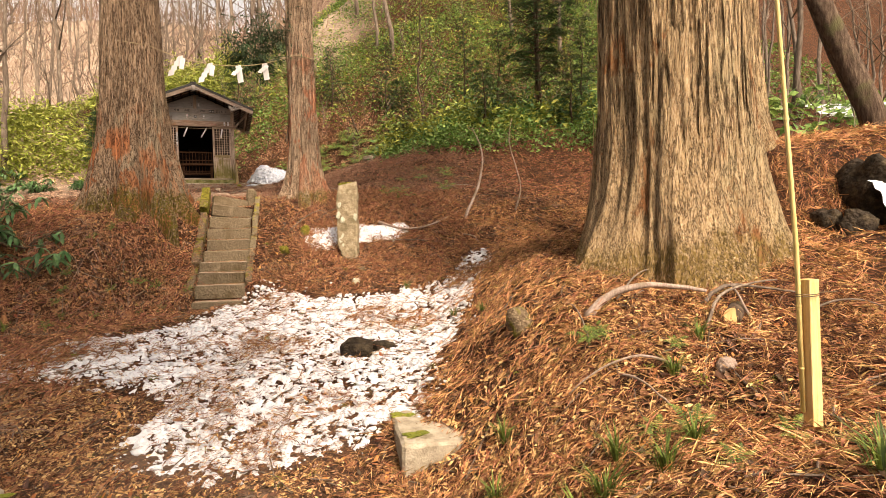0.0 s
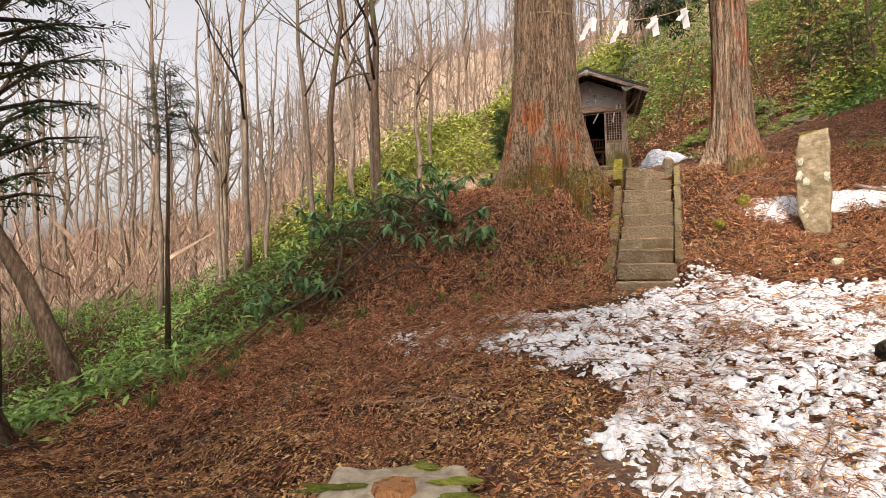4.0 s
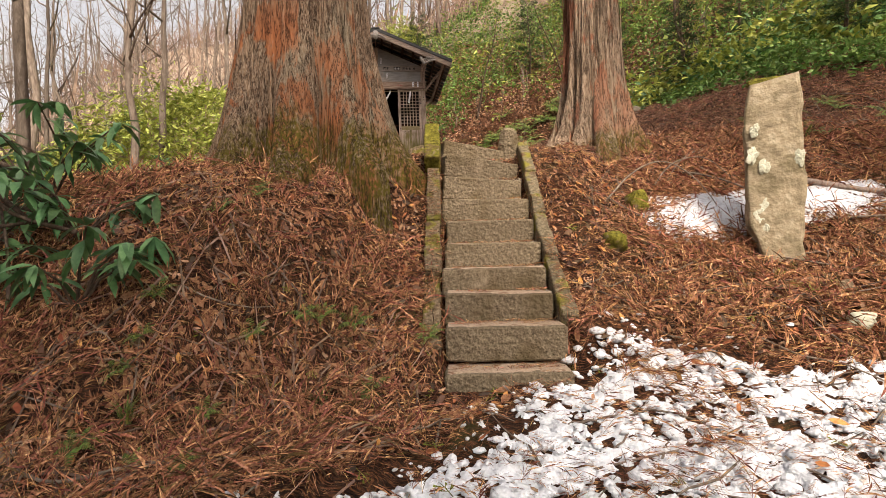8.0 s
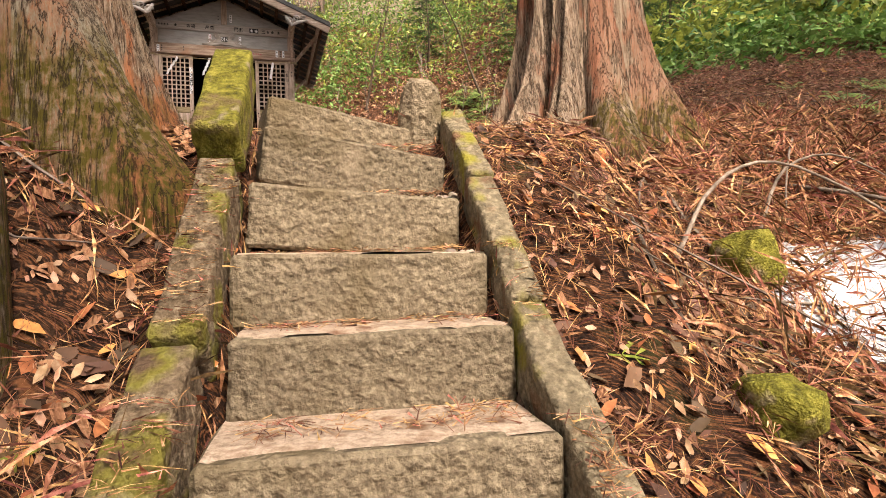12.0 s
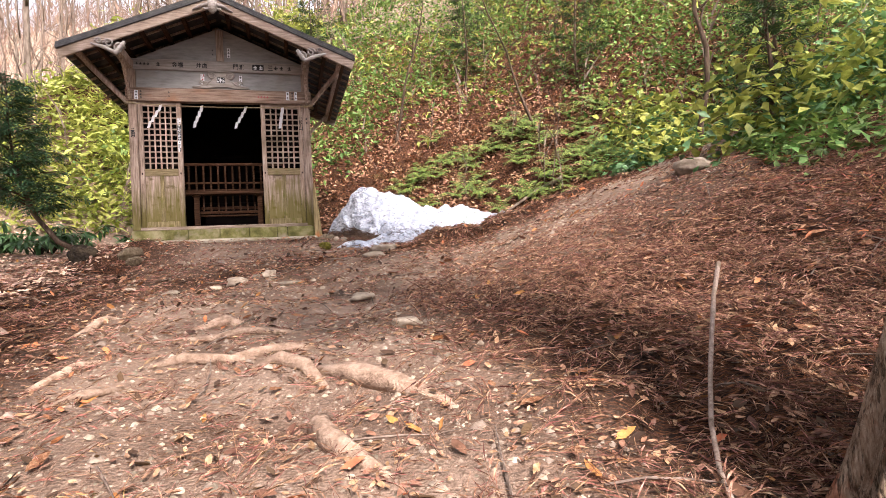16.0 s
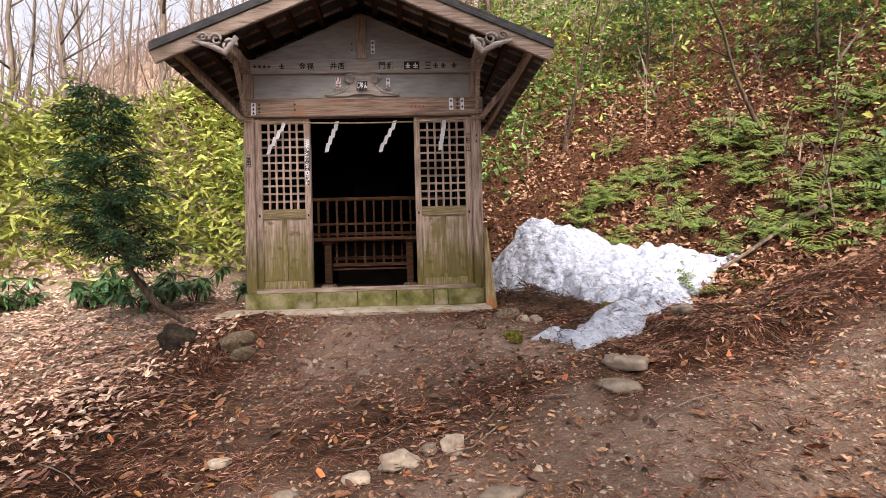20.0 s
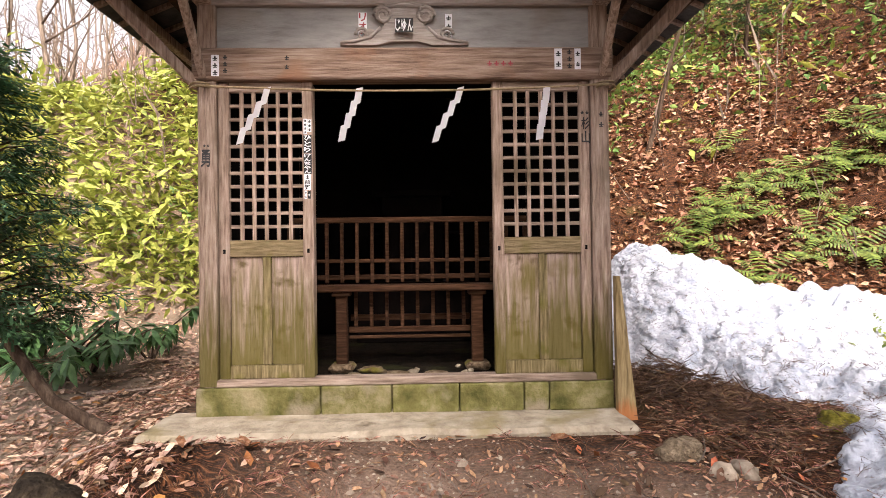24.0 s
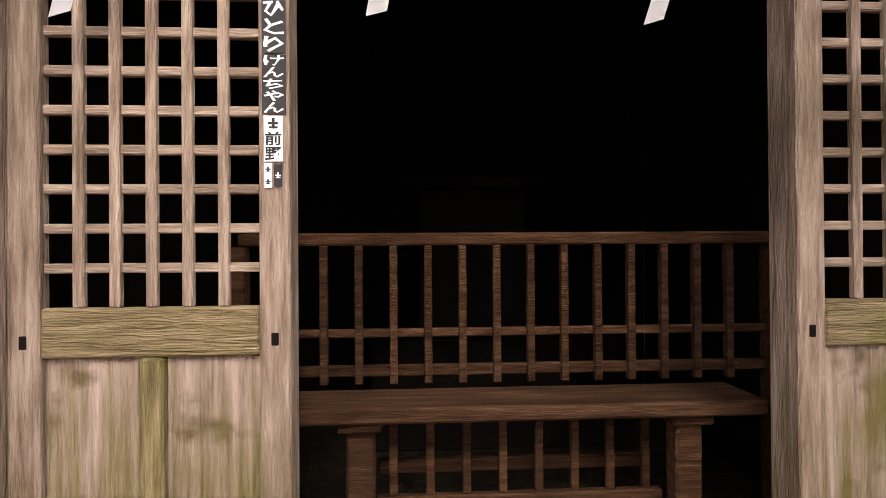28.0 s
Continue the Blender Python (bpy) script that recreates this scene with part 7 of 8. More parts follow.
def glyph_bm(text, size):
    cu = bpy.data.curves.new("writing", "FONT")
    cu.body, cu.size, cu.align_x, cu.align_y = text, size, "CENTER", "CENTER"
    cu.extrude = 0.0004
    cu.offset = size * 0.018
    cu.resolution_u = 1
    tmp = bpy.data.objects.new("writing", cu)
    me = bpy.data.meshes.new_from_object(tmp)
    bm = bmesh.new()
    bm.from_mesh(me)
    bpy.data.objects.remove(tmp)
    bpy.data.meshes.remove(me)
    bpy.data.curves.remove(cu)
    return bm


def slip(u, z, w, h, y, chars, dark=False, horizontal=False, ink=None, bare=False):
    """A pasted paper slip with its characters top to bottom; with no readable ones, plain bars."""
    m = SHR @ pose(u, y, z)
    s = thing("paper_slip", m, "small pasted paper slip with black brush writing", "paper slip", "paper slips")
    if not bare:
        part("paper", boxes((-w / 2, w / 2, -0.0016, 0.0, -h / 2, h / 2), bevel=0), INK if dark else PAPER, s)
    n = len(chars)
    for i, ch in enumerate(chars):
        cx, cz = ((-w / 2 + w * (i + 0.5) / n), 0) if horizontal else (0, h / 2 - h * (i + 0.5) / n)
        size = min(w / n if horizontal else w, h if horizontal else h / n) * 0.95
        if ch == "|":
            bm = boxes((cx - size * 0.35, cx + size * 0.35, -0.003, -0.0018, cz - size * 0.08, cz + size * 0.08), (cx - size * 0.1, cx + size * 0.1, -0.0031, -0.0019, cz - size * 0.36, cz + size * 0.36), (cx - size * 0.28, cx + size * 0.3, -0.0032, -0.002, cz - size * 0.34, cz - size * 0.22), bevel=0)
        else:
            bm = glyph_bm(ch, size)
            lo, hi = [min(q.co[a] for q in bm.verts) for a in (0, 1)], [max(q.co[a] for q in bm.verts) for a in (0, 1)]
            cw, chh = (w / n, h) if horizontal else (w, h / n)
            fx, fy = 0.86 * cw / max(hi[0] - lo[0], 0.4 * size), 0.9 * chh / max(hi[1] - lo[1], 0.4 * size)
            for q in bm.verts:
                q.co.x, q.co.y = (q.co.x - (lo[0] + hi[0]) / 2) * fx, (q.co.y - (lo[1] + hi[1]) / 2) * fy
            bmesh.ops.rotate(bm, verts=bm.verts, cent=(0, 0, 0), matrix=Matrix.Rotation(radians(90), 3, "X"))
            bmesh.ops.translate(bm, verts=bm.verts, vec=(cx, -0.0026, cz))
        part("character", bm, ink or (PAPER if dark else INK), s)
    return s


LEAF_Y = -0.0035
slip(-0.718, 2.2, 0.026, 0.11, LEAF_Y, "||||")
slip(-0.688, 2.205, 0.028, 0.09, LEAF_Y, "|||")
slip(-0.703, 2.074, 0.058, 0.13, LEAF_Y, "ひとり", True)
slip(-0.703, 1.933, 0.058, 0.144, LEAF_Y, "けんちゃん", True)
slip(-0.705, 1.8, 0.046, 0.112, LEAF_Y, "|前野")
slip(-0.718, 1.71, 0.018, 0.06, LEAF_Y, "||")
slip(-0.694, 1.71, 0.02, 0.055, LEAF_Y, "|", True)
slip(-1.41, 1.97, 0.075, 0.14, -0.0375, "勇", bare=True)
slip(-1.405, 2.06, 0.05, 0.025, -0.0375, "||", horizontal=True, bare=True)
slip(1.305, 2.16, 0.07, 0.2, LEAF_Y, "杉山", bare=True)
slip(1.3, 2.29, 0.07, 0.05, LEAF_Y, "||", horizontal=True, bare=True)
slip(1.41, 2.23, 0.05, 0.15, -0.0375, "||", bare=True)
slip(-1.33, 2.62, 0.055, 0.15, -0.0635, "|||")
slip(-1.26, 2.63, 0.045, 0.14, -0.0635, "|||", bare=True)
slip(-0.83, 2.64, 0.045, 0.13, -0.0635, "||", bare=True)
slip(1.1, 2.66, 0.055, 0.15, -0.0635, "||")
slip(1.18, 2.66, 0.05, 0.15, -0.0635, "|||", bare=True)
slip(1.24, 2.66, 0.045, 0.15, -0.0635, "||")
slip(0.68, 2.63, 0.2, 0.05, -0.0635, "||||", horizontal=True, ink=REDINK, bare=True)
slip(-0.3, 2.92, 0.06, 0.2, -0.004, "リオン", ink=REDINK)
slip(0.32, 2.92, 0.05, 0.18, -0.004, "|||")
slip(0.0, 2.9, 0.13, 0.1, -0.075, "じゅん", True, True)
for u, n, txt, dk in ((-1.22, 4, "||||", False), (-0.98, 1, "|", False), (-0.68, 2, "金福", False), (-0.3, 2, "井店", False), (0.3, 2, "門瀧", False), (0.62, 2, "||", True), (0.92, 3, "三||", False), (1.15, 1, "|", False)):
    slip(u, 3.15, 0.095 * n * (0.6 if n == 4 else 1), 0.1, -0.049, txt, dk, True, bare=not dk)
slip(-0.12, 3.4, 0.04, 0.15, -0.004, "||", bare=True)
slip(0.14, 3.4, 0.05, 0.17, -0.004, "|||")


# ---- rocks and stones ----
def rock(x, y, size, seed, material, label, sink=0.3, rz=0.0):
    return tagged(mesh_obj_from("rock", rock_bm(size, seed, 0.28, 3), material, (x, y, gz(x, y) + size[2] * (0.4 - sink)), rz), label, "rock", "loose rocks")


def on_path(u, v):
    p = SHR @ Vector((u, v, 0))
    return p.x, p.y


for i, (u, v, sz, mt) in enumerate([(-1.9, -1.0, (0.42, 0.3, 0.3), DARKROCK), (-1.25, -1.15, (0.36, 0.26, 0.24), STONE), (-1.15, -1.3, (0.24, 0.2, 0.16), STONE), (1.55, -1.45, (0.34, 0.22, 0.14), MOSS), (2.3, -2.5, (0.38, 0.3, 0.12), PEBBLE), (1.62, -0.75, (0.3, 0.24, 0.2), STONE),
                                    (1.75, -1.0, (0.16, 0.14, 0.1), PEBBLE), (1.9, -0.95, (0.2, 0.15, 0.12), PEBBLE), (0.5, -3.6, (0.22, 0.16, 0.1), PEBBLE), (0.2, -3.7, (0.18, 0.13, 0.08), PEBBLE), (-0.7, -3.4, (0.16, 0.12, 0.08), PEBBLE), (-0.2, -3.9, (0.2, 0.14, 0.09), PEBBLE), (3.4, -1.3, (0.25, 0.2, 0.12), PEBBLE), (3.0, -0.2, (0.3, 0.25, 0.2), MOSS)]):
    x, y = on_path(u, v)
    rock(x, y, sz, 30 + i, mt, {MOSS: "mossy stone half sunk in the path", PEBBLE: "smooth pale stone on the path", DARKROCK: "dark weathered boulder before the shrine"}.get(mt, "grey weathered stone before the shrine"), 0.3, i * 40)
for i, (u, v, sz, mt) in enumerate([(-0.3, 0.4, (0.26, 0.16, 0.06), BURIED), (0.02, 0.28, (0.1, 0.07, 0.05), PEBBLE), (0.05, 0.36, (0.05, 0.045, 0.04), PEBBLE), (-0.08, 0.22, (0.22, 0.14, 0.05), BURIED), (0.2, 0.2, (0.2, 0.14, 0.05), BURIED), (0.42, 0.24, (0.07, 0.05, 0.04), PEBBLE), (0.47, 0.3, (0.06, 0.05, 0.04), PEBBLE), (-0.42, 0.22, (0.12, 0.09, 0.04), STONE), (0.38, 0.5, (0.05, 0.04, 0.03), PEBBLE)]):
    p = SHR @ Vector((u, v, 0.375))
    tagged(mesh_obj_from("rock", rock_bm(sz, 150 + i, 0.28, 2), mt, tuple(p), i * 50), "bit of rubble on the dark earth floor", "rock", "rubble in the shrine")
for i, (x, y, sz, mt, lb) in enumerate([(-1.75, 9.55, (0.5, 0.4, 0.4), DARKROCK, "dark hollowed stone standing in the snow"), (-1.38, 9.66, (0.34, 0.3, 0.22), DARKROCK, "dark stone beside the hollow in the snow"), (0.45, 8.15, (0.34, 0.32, 0.4), BURIED, "dark mossy boulder on the bank among needles"), (-3.75, 15.0, (0.3, 0.25, 0.3), MOSS, "mossy stone beside the stairs"),
                                        (-4.05, 14.2, (0.28, 0.22, 0.25), MOSS, "mossy stone beside the stairs"), (-2.3, 13.3, (0.2, 0.16, 0.14), LICHEN, "pale round stone below the monument"), (-6.45, 15.65, (0.36, 0.3, 0.3), BURIED, "dark boulder at the cedar roots"), (1.95, 6.2, (0.26, 0.16, 0.12), PANEL, "pale broken bark slab in the needles"),
                                        (-5.9, 7.3, (0.1, 0.09, 0.09), STONE, "small grey stone on the court"), (-2.9, 5.0, (0.07, 0.06, 0.06), PEBBLE, "small stone on the court")]):
    rock(x, y, sz, 60 + i, mt, lb, 0.25, i * 33)
for i, (x, y, sz) in enumerate([(-3.1, 22.9, (0.55, 0.4, 0.26)), (-8.65, 21.3, (0.26, 0.18, 0.14)), (-8.36, 21.48, (0.2, 0.15, 0.13)), (-8.5, 21.42, (0.12, 0.1, 0.08)), (-7.35, 22.5, (0.34, 0.26, 0.1)), (-7.95, 21.05, (0.26, 0.2, 0.08)), (-6.97, 20.3, (0.36, 0.24, 0.09)), (-6.4, 19.3, (0.26, 0.18, 0.08))]):
    rock(x, y, sz, 120 + i, PEBBLE, "grey weathered stone beside the climbing path" if i == 0 else "pale stone half sunk in the trodden path", 0.28, i * 47)
for i, (u, v, L) in enumerate([(-1.5, -4.6, 0.5), (-0.6, -4.9, 0.6), (-1.2, -5.4, 0.45), (0.6, -5.9, 1.2), (-0.4, -6.3, 0.7), (-0.5, -1.55, 0.35), (0.9, -6.5, 0.9)]):
    x, y = on_path(u, v)
    a = i * 1.1
    p = [(x + math.cos(a) * L * (t - 0.5) + 0.06 * math.sin(t * 5 + i), y + math.sin(a) * L * (t - 0.5), gz(x + math.cos(a) * L * (t - 0.5), y + math.sin(a) * L * (t - 0.5)) - 0.035 + 0.06 * math.sin(math.pi * t)) for t in np.linspace(0, 1, 8)]
    v2, f2 = tube(p, [0.015, 0.03, 0.036, 0.036, 0.032, 0.03, 0.022, 0.01], 8, 0.35, i)
    tagged(mesh_ob("exposed_root", v2, f2, ROOTWOOD, True), "worn tree root crossing the path", "root", "exposed roots")


for i, (pts, r) in enumerate([([(-7.97, 18.55), (-7.75, 18.62), (-7.5, 18.6), (-7.25, 18.66)], 0.045), ([(-7.25, 18.5), (-7.05, 18.56), (-6.85, 18.4), (-6.66, 18.22)], 0.06), ([(-6.8, 18.44), (-6.55, 18.36), (-6.25, 18.12), (-5.92, 17.86)], 0.075),
                             ([(-6.58, 17.92), (-6.56, 17.72), (-6.4, 17.48), (-6.12, 17.26)], 0.07), ([(-8.1, 19.35), (-7.9, 19.5), (-7.65, 19.5)], 0.05), ([(-7.9, 18.35), (-8.0, 18.1), (-8.2, 17.8)], 0.03)]):
    n = len(pts)
    p = [(x, y, gz(x, y) - 0.02 + 0.05 * math.sin(math.pi * k / (n - 1))) for k, (x, y) in enumerate(pts)]
    v2, f2 = tube(p, [r * (1 - abs(2 * k / (n - 1) - 0.9) * 0.55) for k in range(n)], 9, 0.4, i + 3)
    tagged(mesh_ob("exposed_root", v2, f2, ROOTWOOD, True), "thick worn tree root crossing the path", "root", "exposed roots")


# ---- fallen branches ----
def branch(pts, r, material, label):
    k = [Vector((x, y, gz(x, y) + dz)) for x, y, dz in pts]
    k = [k[0] * 2 - k[1]] + k + [k[-1] * 2 - k[-2]]
    p = []
    for a, b, c, d in zip(k, k[1:], k[2:], k[3:]):
        for t in (0, 0.25, 0.5, 0.75):
            p.append(0.5 * (2 * b + (c - a) * t + (2 * a - 5 * b + 4 * c - d) * t * t + (3 * b - a - 3 * c + d) * t ** 3) + Vector((noise.noise(b * 3 + UP * t * 5), noise.noise(c * 3 + UP * t * 4), 0)) * r * 0.8)
    n = len(p)
    v, f = tube(p, [r * (1 - 0.6 * i / (n - 1)) for i in range(n)], 7, 0.25, r * 90)
    return tagged(mesh_ob("fallen_branch", v, f, material, True), label, "branch", "fallen branches")


branch([(1.05, 7.35, 0.02), (1.3, 7.42, 0.14), (1.65, 7.38, 0.22), (2.05, 7.35, 0.2), (2.4, 7.3, 0.1)], 0.05, PANEL, "pale bent branch lying against the cedar")
branch([(2.2, 7.2, 0.0), (2.5, 7.3, 0.14), (2.9, 7.25, 0.12), (3.3, 7.0, 0.05)], 0.025, TWIG, "grey fallen branch beside the cedar")
branch([(2.0, 6.7, 0.0), (2.3, 7.0, 0.16), (2.8, 7.3, 0.16), (3.2, 7.4, 0.1)], 0.02, TWIG, "grey fallen branch beside the cedar")
branch([(-2.0, 15.3, 0.1), (-1.4, 15.0, 0.1), (-0.7, 15.1, 0.08), (0.2, 15.8, 0.06)], 0.035, PANEL, "long pale branch lying across the slope")
branch([(0.1, 15.2, 0.04), (0.5, 15.9, 0.5), (0.7, 16.6, 1.1), (0.4, 17.4, 1.9)], 0.04, PANEL, "pale dead branch leaning on the slope")
branch([(1.4, 15.5, 0.04), (1.6, 15.9, 0.6), (1.4, 16.4, 1.5), (1.6, 16.8, 2.2)], 0.025, PANEL, "pale dead branch leaning on the slope")
branch([(-8.7, 9.9, 0.02), (-8.0, 9.9, 0.06), (-7.4, 9.6, 0.05), (-7.0, 9.2, 0.02)], 0.02, TWIG, "curved grey branch on the bank")
branch([(-6.6, 11.2, 0.02), (-6.9, 10.9, 0.05), (-7.3, 10.8, 0.05), (-7.9, 10.95, 0.02)], 0.018, TWIG, "curved grey branch on the bank")
branch([(-7.95, 11.0, 0.03), (-8.03, 11.1, 0.05), (-8.12, 11.2, 0.03)], 0.045, ORANGEWOOD, "broken orange piece of rotten wood")
branch([(-10.6, 11.2, 0.5), (-9.9, 10.4, 0.55), (-9.4, 9.6, 0.5), (-9.3, 8.8, 0.4)], 0.03, DARKBARK, "dark drooping branch above the bank")
branch([(-9.6, 11.2, 0.35), (-9.8, 10.0, 0.45), (-9.9, 8.8, 0.3), (-9.6, 7.6, 0.1), (-9.2, 6.6, 0.1)], 0.03, DARKBARK, "dark drooping branch above the bank")
branch([(-13.6, 24.6, 0.03), (-13.2, 24.7, 0.05), (-12.7, 24.9, 0.03)], 0.02, PANEL, "pale branch on the leafy ground")
branch([(-12.35, 23.4, 0.03), (-12.05, 23.3, 0.08), (-11.85, 23.65, 0.04)], 0.012, PANEL, "pale bent stick beside the sapling")
branch([(-4.2, 28.6, 0.1), (-4.8, 28.4, 0.12), (-5.5, 28.1, 0.1), (-6.0, 28.0, 0.05)], 0.05, TWIG, "fallen grey branch on the hillside")
branch([(-4.1, 14.9, 0.02), (-3.75, 15.3, 0.22), (-3.4, 15.4, 0.3), (-3.1, 15.1, 0.2), (-2.9, 14.7, 0.02)], 0.012, TWIG, "arched bare vine on the slope")
branch([(-3.6, 15.2, 0.02), (-3.3, 15.5, 0.25), (-2.9, 15.6, 0.22), (-2.6, 15.2, 0.02)], 0.01, TWIG, "arched bare vine on the slope")
branch([(-4.45, 15.9, 0.02), (-4.2, 16.3, 0.1), (-4.1, 16.9, 0.04), (-4.0, 17.4, 0.05)], 0.012, PANEL, "thin pale stick on the terrace")

branch([(-4.3, 18.9, 0.3), (-4.6, 18.2, 0.2), (-4.95, 17.2, 0.05), (-4.9, 16.7, 0.03), (-4.7, 16.2, 0.02)], 0.014, PANEL, "long thin pale vine lying by the path")

rng = np.random.RandomState(141)
for k in range(16):
    x, y = rng.uniform(-9.6, -8.2), rng.uniform(10.6, 12.2)
    a, L = rng.uniform(2.7, 4.3), rng.uniform(1.4, 2.8)
    pts = [(x + math.cos(a) * L * t, y + math.sin(a) * L * t + 0.25 * math.sin(3 * t + k), 0.03 + (0.35 + 0.5 * rng.uniform()) * math.sin(math.pi * min(1, t * 0.9 + 0.1)) ** 0.8) for t in np.linspace(0, 1, 5)]
    branch(pts, rng.uniform(0.012, 0.026), DARKBARK, "dark sprawling bare branch on the bank")
for k in range(14):
    x, y = (rng.uniform(-3.6, 0.6), rng.uniform(14.6, 17.5)) if k < 8 else (rng.uniform(0.2, 3.0), rng.uniform(6.0, 7.6))
    a, L = rng.uniform(0, 6.28), rng.uniform(0.7, 1.6)
    branch([(x + math.cos(a) * L * t, y + math.sin(a) * L * t, 0.02 + 0.14 * math.sin(math.pi * t)) for t in np.linspace(0, 1, 4)], rng.uniform(0.008, 0.016), PANEL if k % 2 else TWIG, "pale fallen branch tangled in the needles")

# sawn log
lg = thing("sawn_log", pose(2.3, 6.75, gz(2.3, 6.75) + 0.02, 0, 0, -20), "short sawn log end with a fresh orange cut", "log")
v, f = tube([(0, 0, 0.05), (0.1, 0.5, 0.06)], [0.085, 0.085], 16, 0.15)
mesh_ob("log", v, f, DARKBARK, True, lg)
bm = bmesh.new()
bmesh.ops.create_circle(bm, cap_ends=True, segments=20, radius=0.082)
bmesh.ops.rotate(bm, verts=bm.verts, cent=(0, 0, 0), matrix=Matrix.Rotation(radians(90), 3, "X"))
bmesh.ops.translate(bm, verts=bm.verts, vec=(0, -0.006, 0.05))
part("cut_face", bm, CUTWOOD, lg, "fresh orange cut face")

# stake with a bamboo pole tied to it
sk = thing("stake_with_pole", pose(2.02, 5.17, gz(2.02, 5.17), 0, 0, 15), "new square wooden stake with a long bamboo pole tied on", "stake")
part("stake", boxes((-0.042, 0.042, -0.042, 0.042, -0.3, 1.0), bevel=0.004), CUTWOOD, sk)
v, f = tube([(-0.06, 0.02, 0.1), (-0.075, 0.02, 1.2), (-0.155, 0.02, 2.6), (-0.29, 0.02, 5.0)], [0.016, 0.0155, 0.014, 0.012], 10)
pole = mesh_ob("bamboo_pole", v, f, BAMBOO, True, sk)
for k in range(9):
    z = 0.4 + 0.42 * k
    bm = bmesh.new()
    bmesh.ops.create_cone(bm, cap_ends=True, segments=10, radius1=0.0185, radius2=0.0185, depth=0.012)
    bmesh.ops.translate(bm, verts=bm.verts, vec=(np.interp(z, [0.1, 1.2, 2.6, 5.0], [-0.06, -0.075, -0.155, -0.29]), 0.02, z))
    part("node_ring", bm, BAMBOO, pole)
k = [(-0.018 + 0.075 * math.cos(a), 0.062 * math.sin(a), 0.88 + 0.002 * a) for a in np.linspace(0, 12.5, 30)] + [(0.2, -0.04, 0.91)]
v, f = tube(k, [0.003] * 31, 5)
mesh_ob("wire", v, f, STONE, True, sk)

# little stream fall among wet rocks
for i, (x, y, sz) in enumerate([(4.98, 8.8, (0.45, 0.4, 0.5)), (5.85, 8.8, (0.5, 0.5, 0.8)), (5.4, 9.15, (0.9, 0.5, 1.3)), (6.2, 9.1, (0.7, 0.6, 1.1)), (4.75, 9.0, (0.35, 0.35, 0.4)), (5.5, 8.45, (0.5, 0.4, 0.3))]):
    rock(x, y, sz, 90 + i, DARKROCK, "wet black rock beside the little waterfall", 0.3, i * 50)
vs, fs = [], []
for i, t in enumerate(np.linspace(0, 1, 14)):
    x, y = 5.28 + 0.2 * t, 8.8 - 0.4 * t
    z = gz(5.3, 8.4) + 0.75 - 1.1 * t ** 1.6
    for s in (-1, -0.3, 0.3, 1):
        vs.append((x + s * (0.1 + 0.06 * t), y + 0.03 * math.sin(i * 2 + s * 4), z + 0.02 * math.cos(s * 5 + i)))
for i in range(13):
    for k in range(3):
        a = i * 4 + k
        fs.append((a, a + 1, a + 5, a + 4))
tagged(mesh_ob("waterfall", vs, fs, WATER, True), "thin white fall of running water over rocks", "waterfall", kind="structure")
snow_sheet("snow_patch", 11.0, 22.0, 20.0, 30.0, 0.16, ellipse(16.0, 25.0, 4.0, 2.6, 20), 0.12, SNOW, "distant snow field in the wood", 0.1, 17)
snow_sheet("snow_patch", -44.0, -30.0, 30.0, 44.0, 0.2, ellipse(-36, 36, 4.5, 2.2, -30), 0.15, SNOW, "distant snow patch on the far slope", 0.1, 19)

# leaves and needles on the steps
rng = np.random.RandomState(88)
P = []
for a, z in zip(STEP_A, STEP_Z):
    for k in range(170):
        r, d = rng.uniform(-0.4, 0.4), rng.uniform(0.12, 0.34)
        if rng.uniform() < abs(r) * 1.4 + 0.25:
            P.append((STAIR_O[0] + SD[0] * (a + d) + SR[0] * r, STAIR_O[1] + SD[1] * (a + d) + SR[1] * r, z + 0.012 + 0.01 * rng.uniform()))
for k in range(520):
    a, left = rng.uniform(0.35, 2.4), rng.uniform() < 0.7
    r = -0.58 + rng.normal(0, 0.045) if left else 0.55 + rng.normal(0, 0.03)
    z = np.interp(a, [0.3, 1.02, 1.05, 1.72, 1.74, 2.42], [0.45, 0.93, 1.03, 1.53, 1.55, 2.19]) if left else np.interp(a, STEP_A, STEP_Z) - 0.005
    if vnoise(a * 3.0, 0.3 + 2 * left, 6) > -0.25:
        P.append((STAIR_O[0] + SD[0] * a + SR[0] * r, STAIR_O[1] + SD[1] * a + SR[1] * r, z + 0.012 + 0.01 * rng.uniform()))
P = np.array(P)
n = len(P)
tagged(scatter("step_litter", SPRIG_V, SPRIG_F, P, rng.uniform(0, 6.3, n), rng.normal(0, 0.15, n), rng.normal(0, 0.15, n), rng.uniform(0.06, 0.14, n), NEEDLE), "dead needles gathered on the step treads", "litter", kind="stuff")
P = []
for a, z in zip(STEP_A[2:8], STEP_Z[2:8]):
    for k in range(30):
        r, d = 0.45 - abs(rng.normal(0, 0.08)), rng.uniform(0.12, 0.34)
        P.append((STAIR_O[0] + SD[0] * (a + d) + SR[0] * r, STAIR_O[1] + SD[1] * (a + d) + SR[1] * r, z - 0.018 + 0.012 * rng.uniform()))
P = np.array(P)
n = len(P)
tagged(scatter("step_grit", PEB_V, PEB_F, P, rng.uniform(0, 6.3, n), rng.normal(0, 0.2, n), rng.normal(0, 0.2, n), rng.lognormal(-3.6, 0.45, n), PEBBLE), "stone chips and grit in the corners of the steps", "pebbles", kind="stuff")
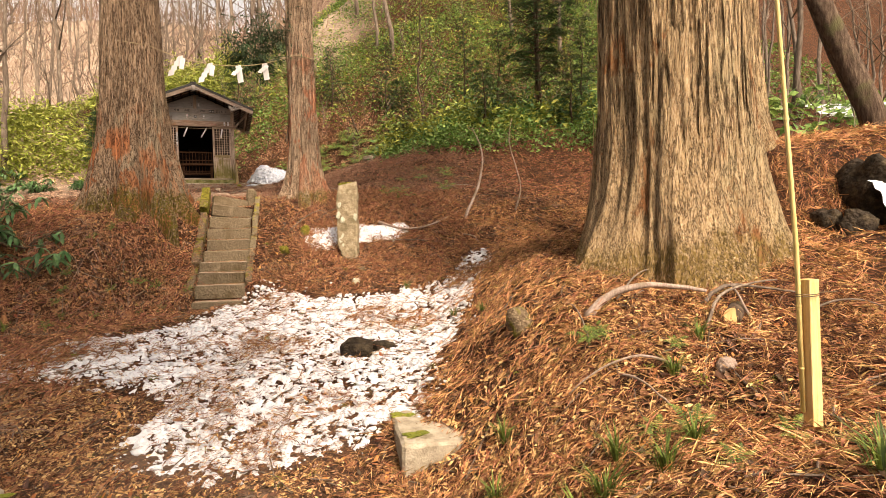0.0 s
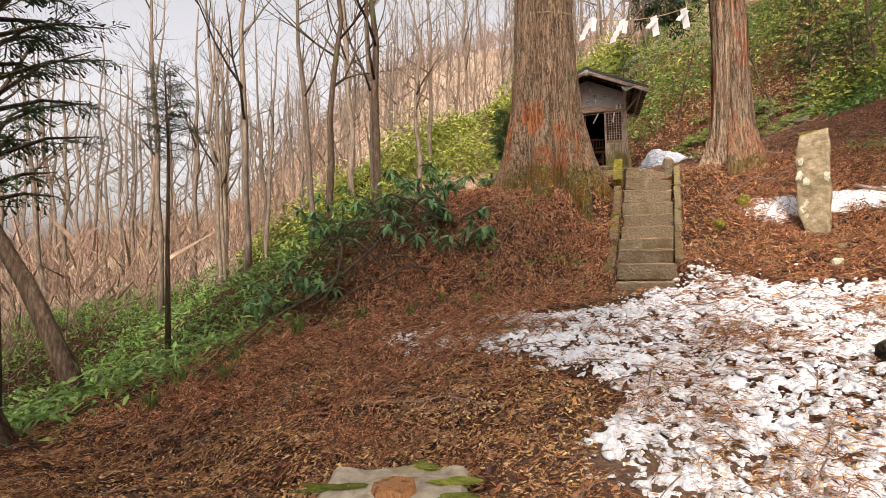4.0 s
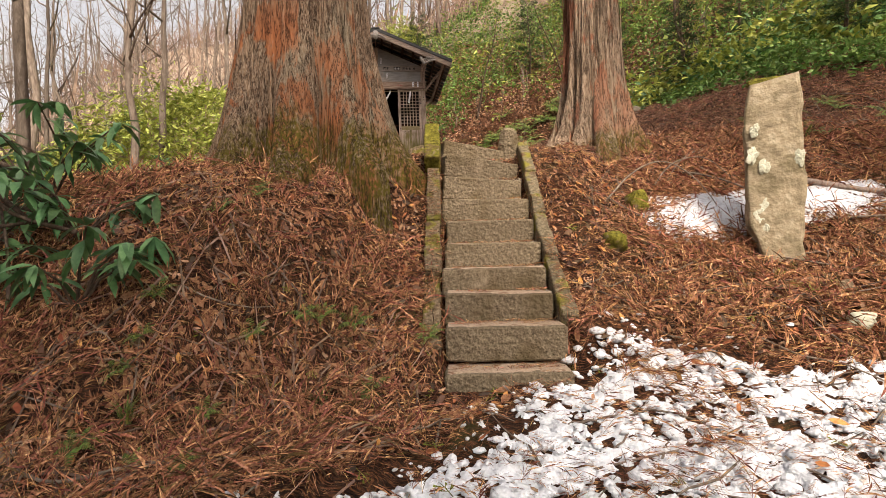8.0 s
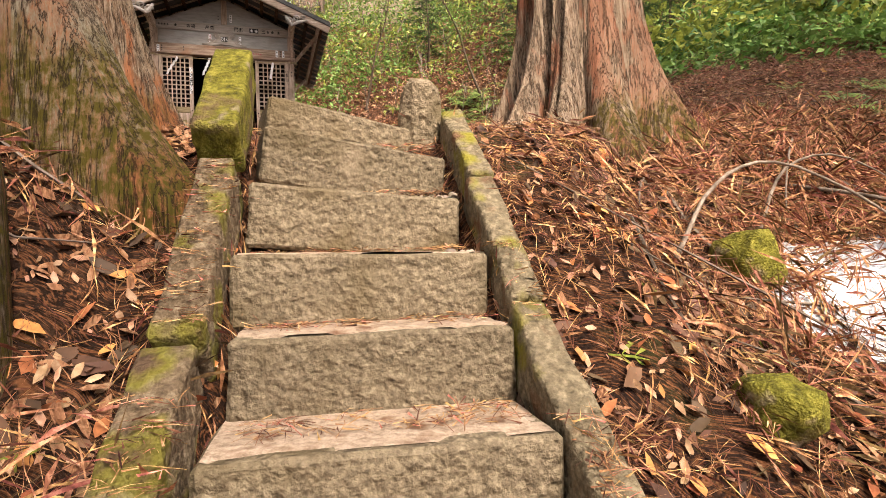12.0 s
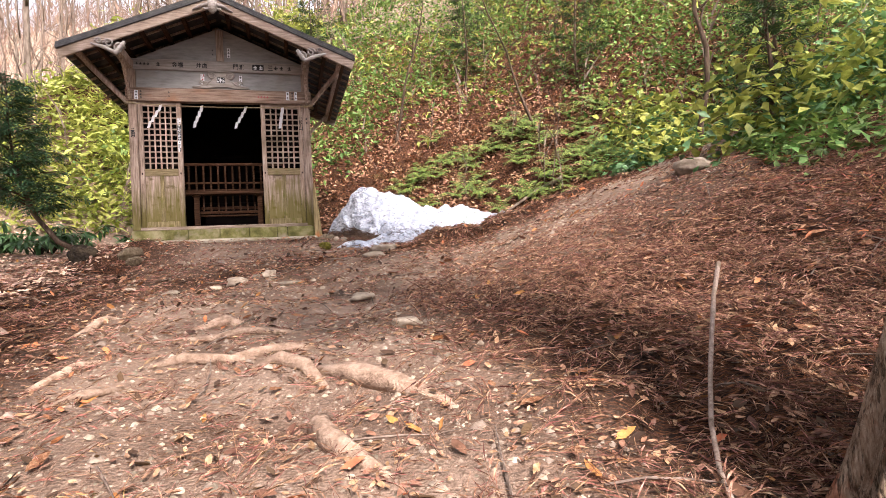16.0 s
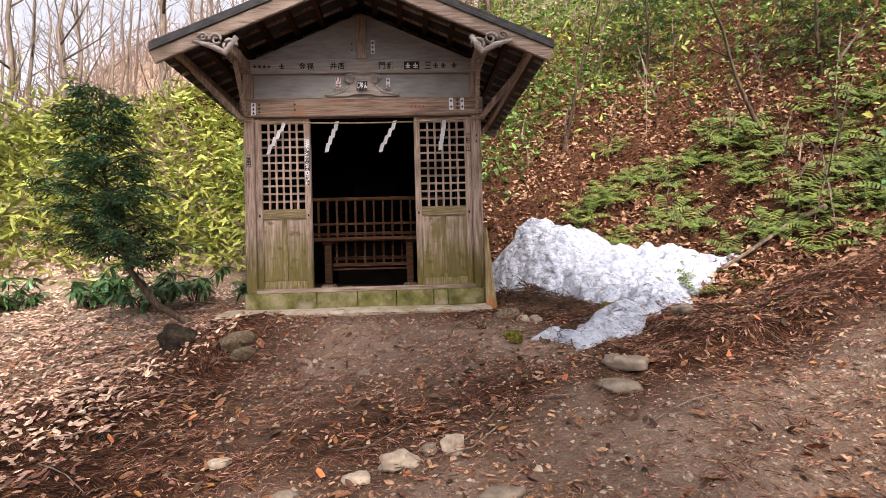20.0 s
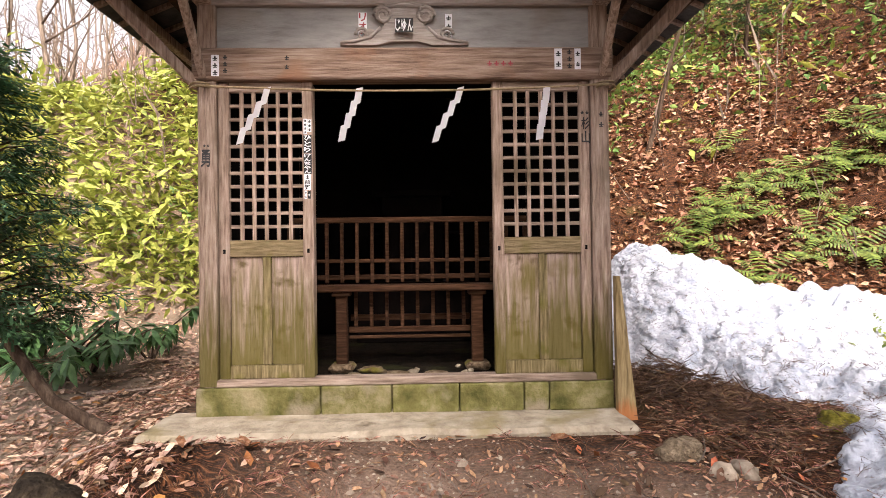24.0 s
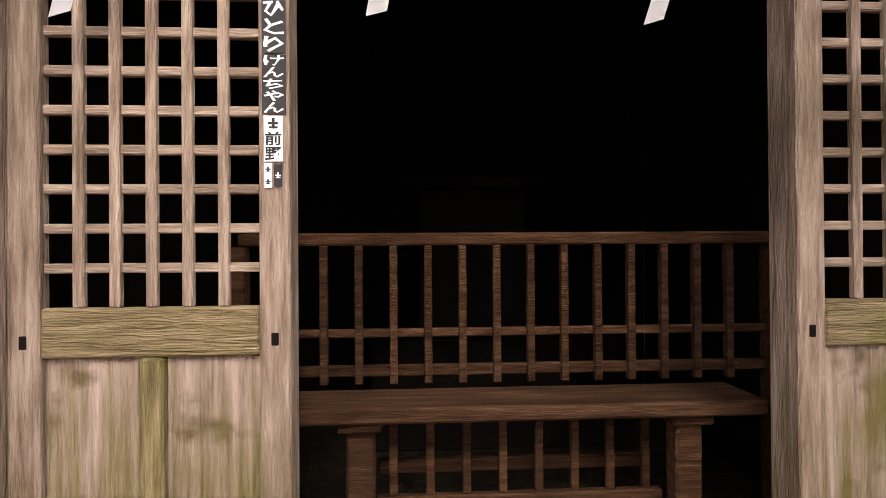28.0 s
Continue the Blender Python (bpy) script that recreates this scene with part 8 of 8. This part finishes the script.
big_leaf = [(-4.4, 14.15, 0.1), (-4.72, 13.3, 0.08)]
for x, y, s in big_leaf:
    v, f = [(p[0] * 1.6 * s, p[1] * s, p[2] * s) for p in CURL_V], CURL_F
    o = mesh_ob("dry_leaf", v, f, ORANGEWOOD)
    o.matrix_world = pose(x, y, 1.6 if s > 0.09 else 1.05, 0, 0, 20)
    tagged(o, "curled orange bark flake on the stairs", "dry leaf")


# needles and bits of bark lying on the snow heap
rng = np.random.RandomState(97)
gx, gy, pz, on = PILE
iy, ix = np.nonzero(on)
k = rng.randint(0, len(iy), 4200)
clump = vnoise(gx[iy[k], ix[k]] * 1.8, gy[iy[k], ix[k]] * 1.8, 4) > rng.uniform(-0.6, 0.9, 4200)
k = k[clump]
n = len(k)
P = np.stack([gx[iy[k], ix[k]], gy[iy[k], ix[k]], pz[iy[k], ix[k]] + 0.008], 1)
tagged(scatter("snow_debris", SPRIG_V, SPRIG_F, P, rng.uniform(0, 6.3, n), rng.normal(-0.3, 0.3, n), rng.normal(0.3, 0.3, n), rng.uniform(0.04, 0.14, n), DARKLEAF), "dark needles and bark bits on the snow heap", "litter", kind="stuff")

# dead sprigs and bark that slid off the heap
rng = np.random.RandomState(98)
u, v = rng.normal(2.25, 0.42, 1500), rng.normal(0.55, 0.6, 1500)
ok = (u > 1.62) & (v > -0.9) & (v < 1.7)
u, v = u[ok], v[ok]
n = len(u)
c, s = math.cos(radians(SHRINE_YAW)), math.sin(radians(SHRINE_YAW))
x, y = SHRINE_O[0] + u * c - v * s, SHRINE_O[1] + u * s + v * c
z = ground_z(x, y) + rng.uniform(0.01, 1.0, n) * 0.24 * np.exp(-((u - 2.15) / 0.5) ** 2 - ((v - 0.8) / 0.7) ** 2) + 0.015
tagged(scatter("sprig_heap", *FROND, np.stack([x, y, z], 1), rng.uniform(0, 6.3, n), rng.normal(0, 0.4, n), rng.normal(0, 0.4, n), rng.uniform(0.1, 0.26, n), DARKLEAF), "dark heap of dead sprigs before the snow", "litter", kind="stuff")
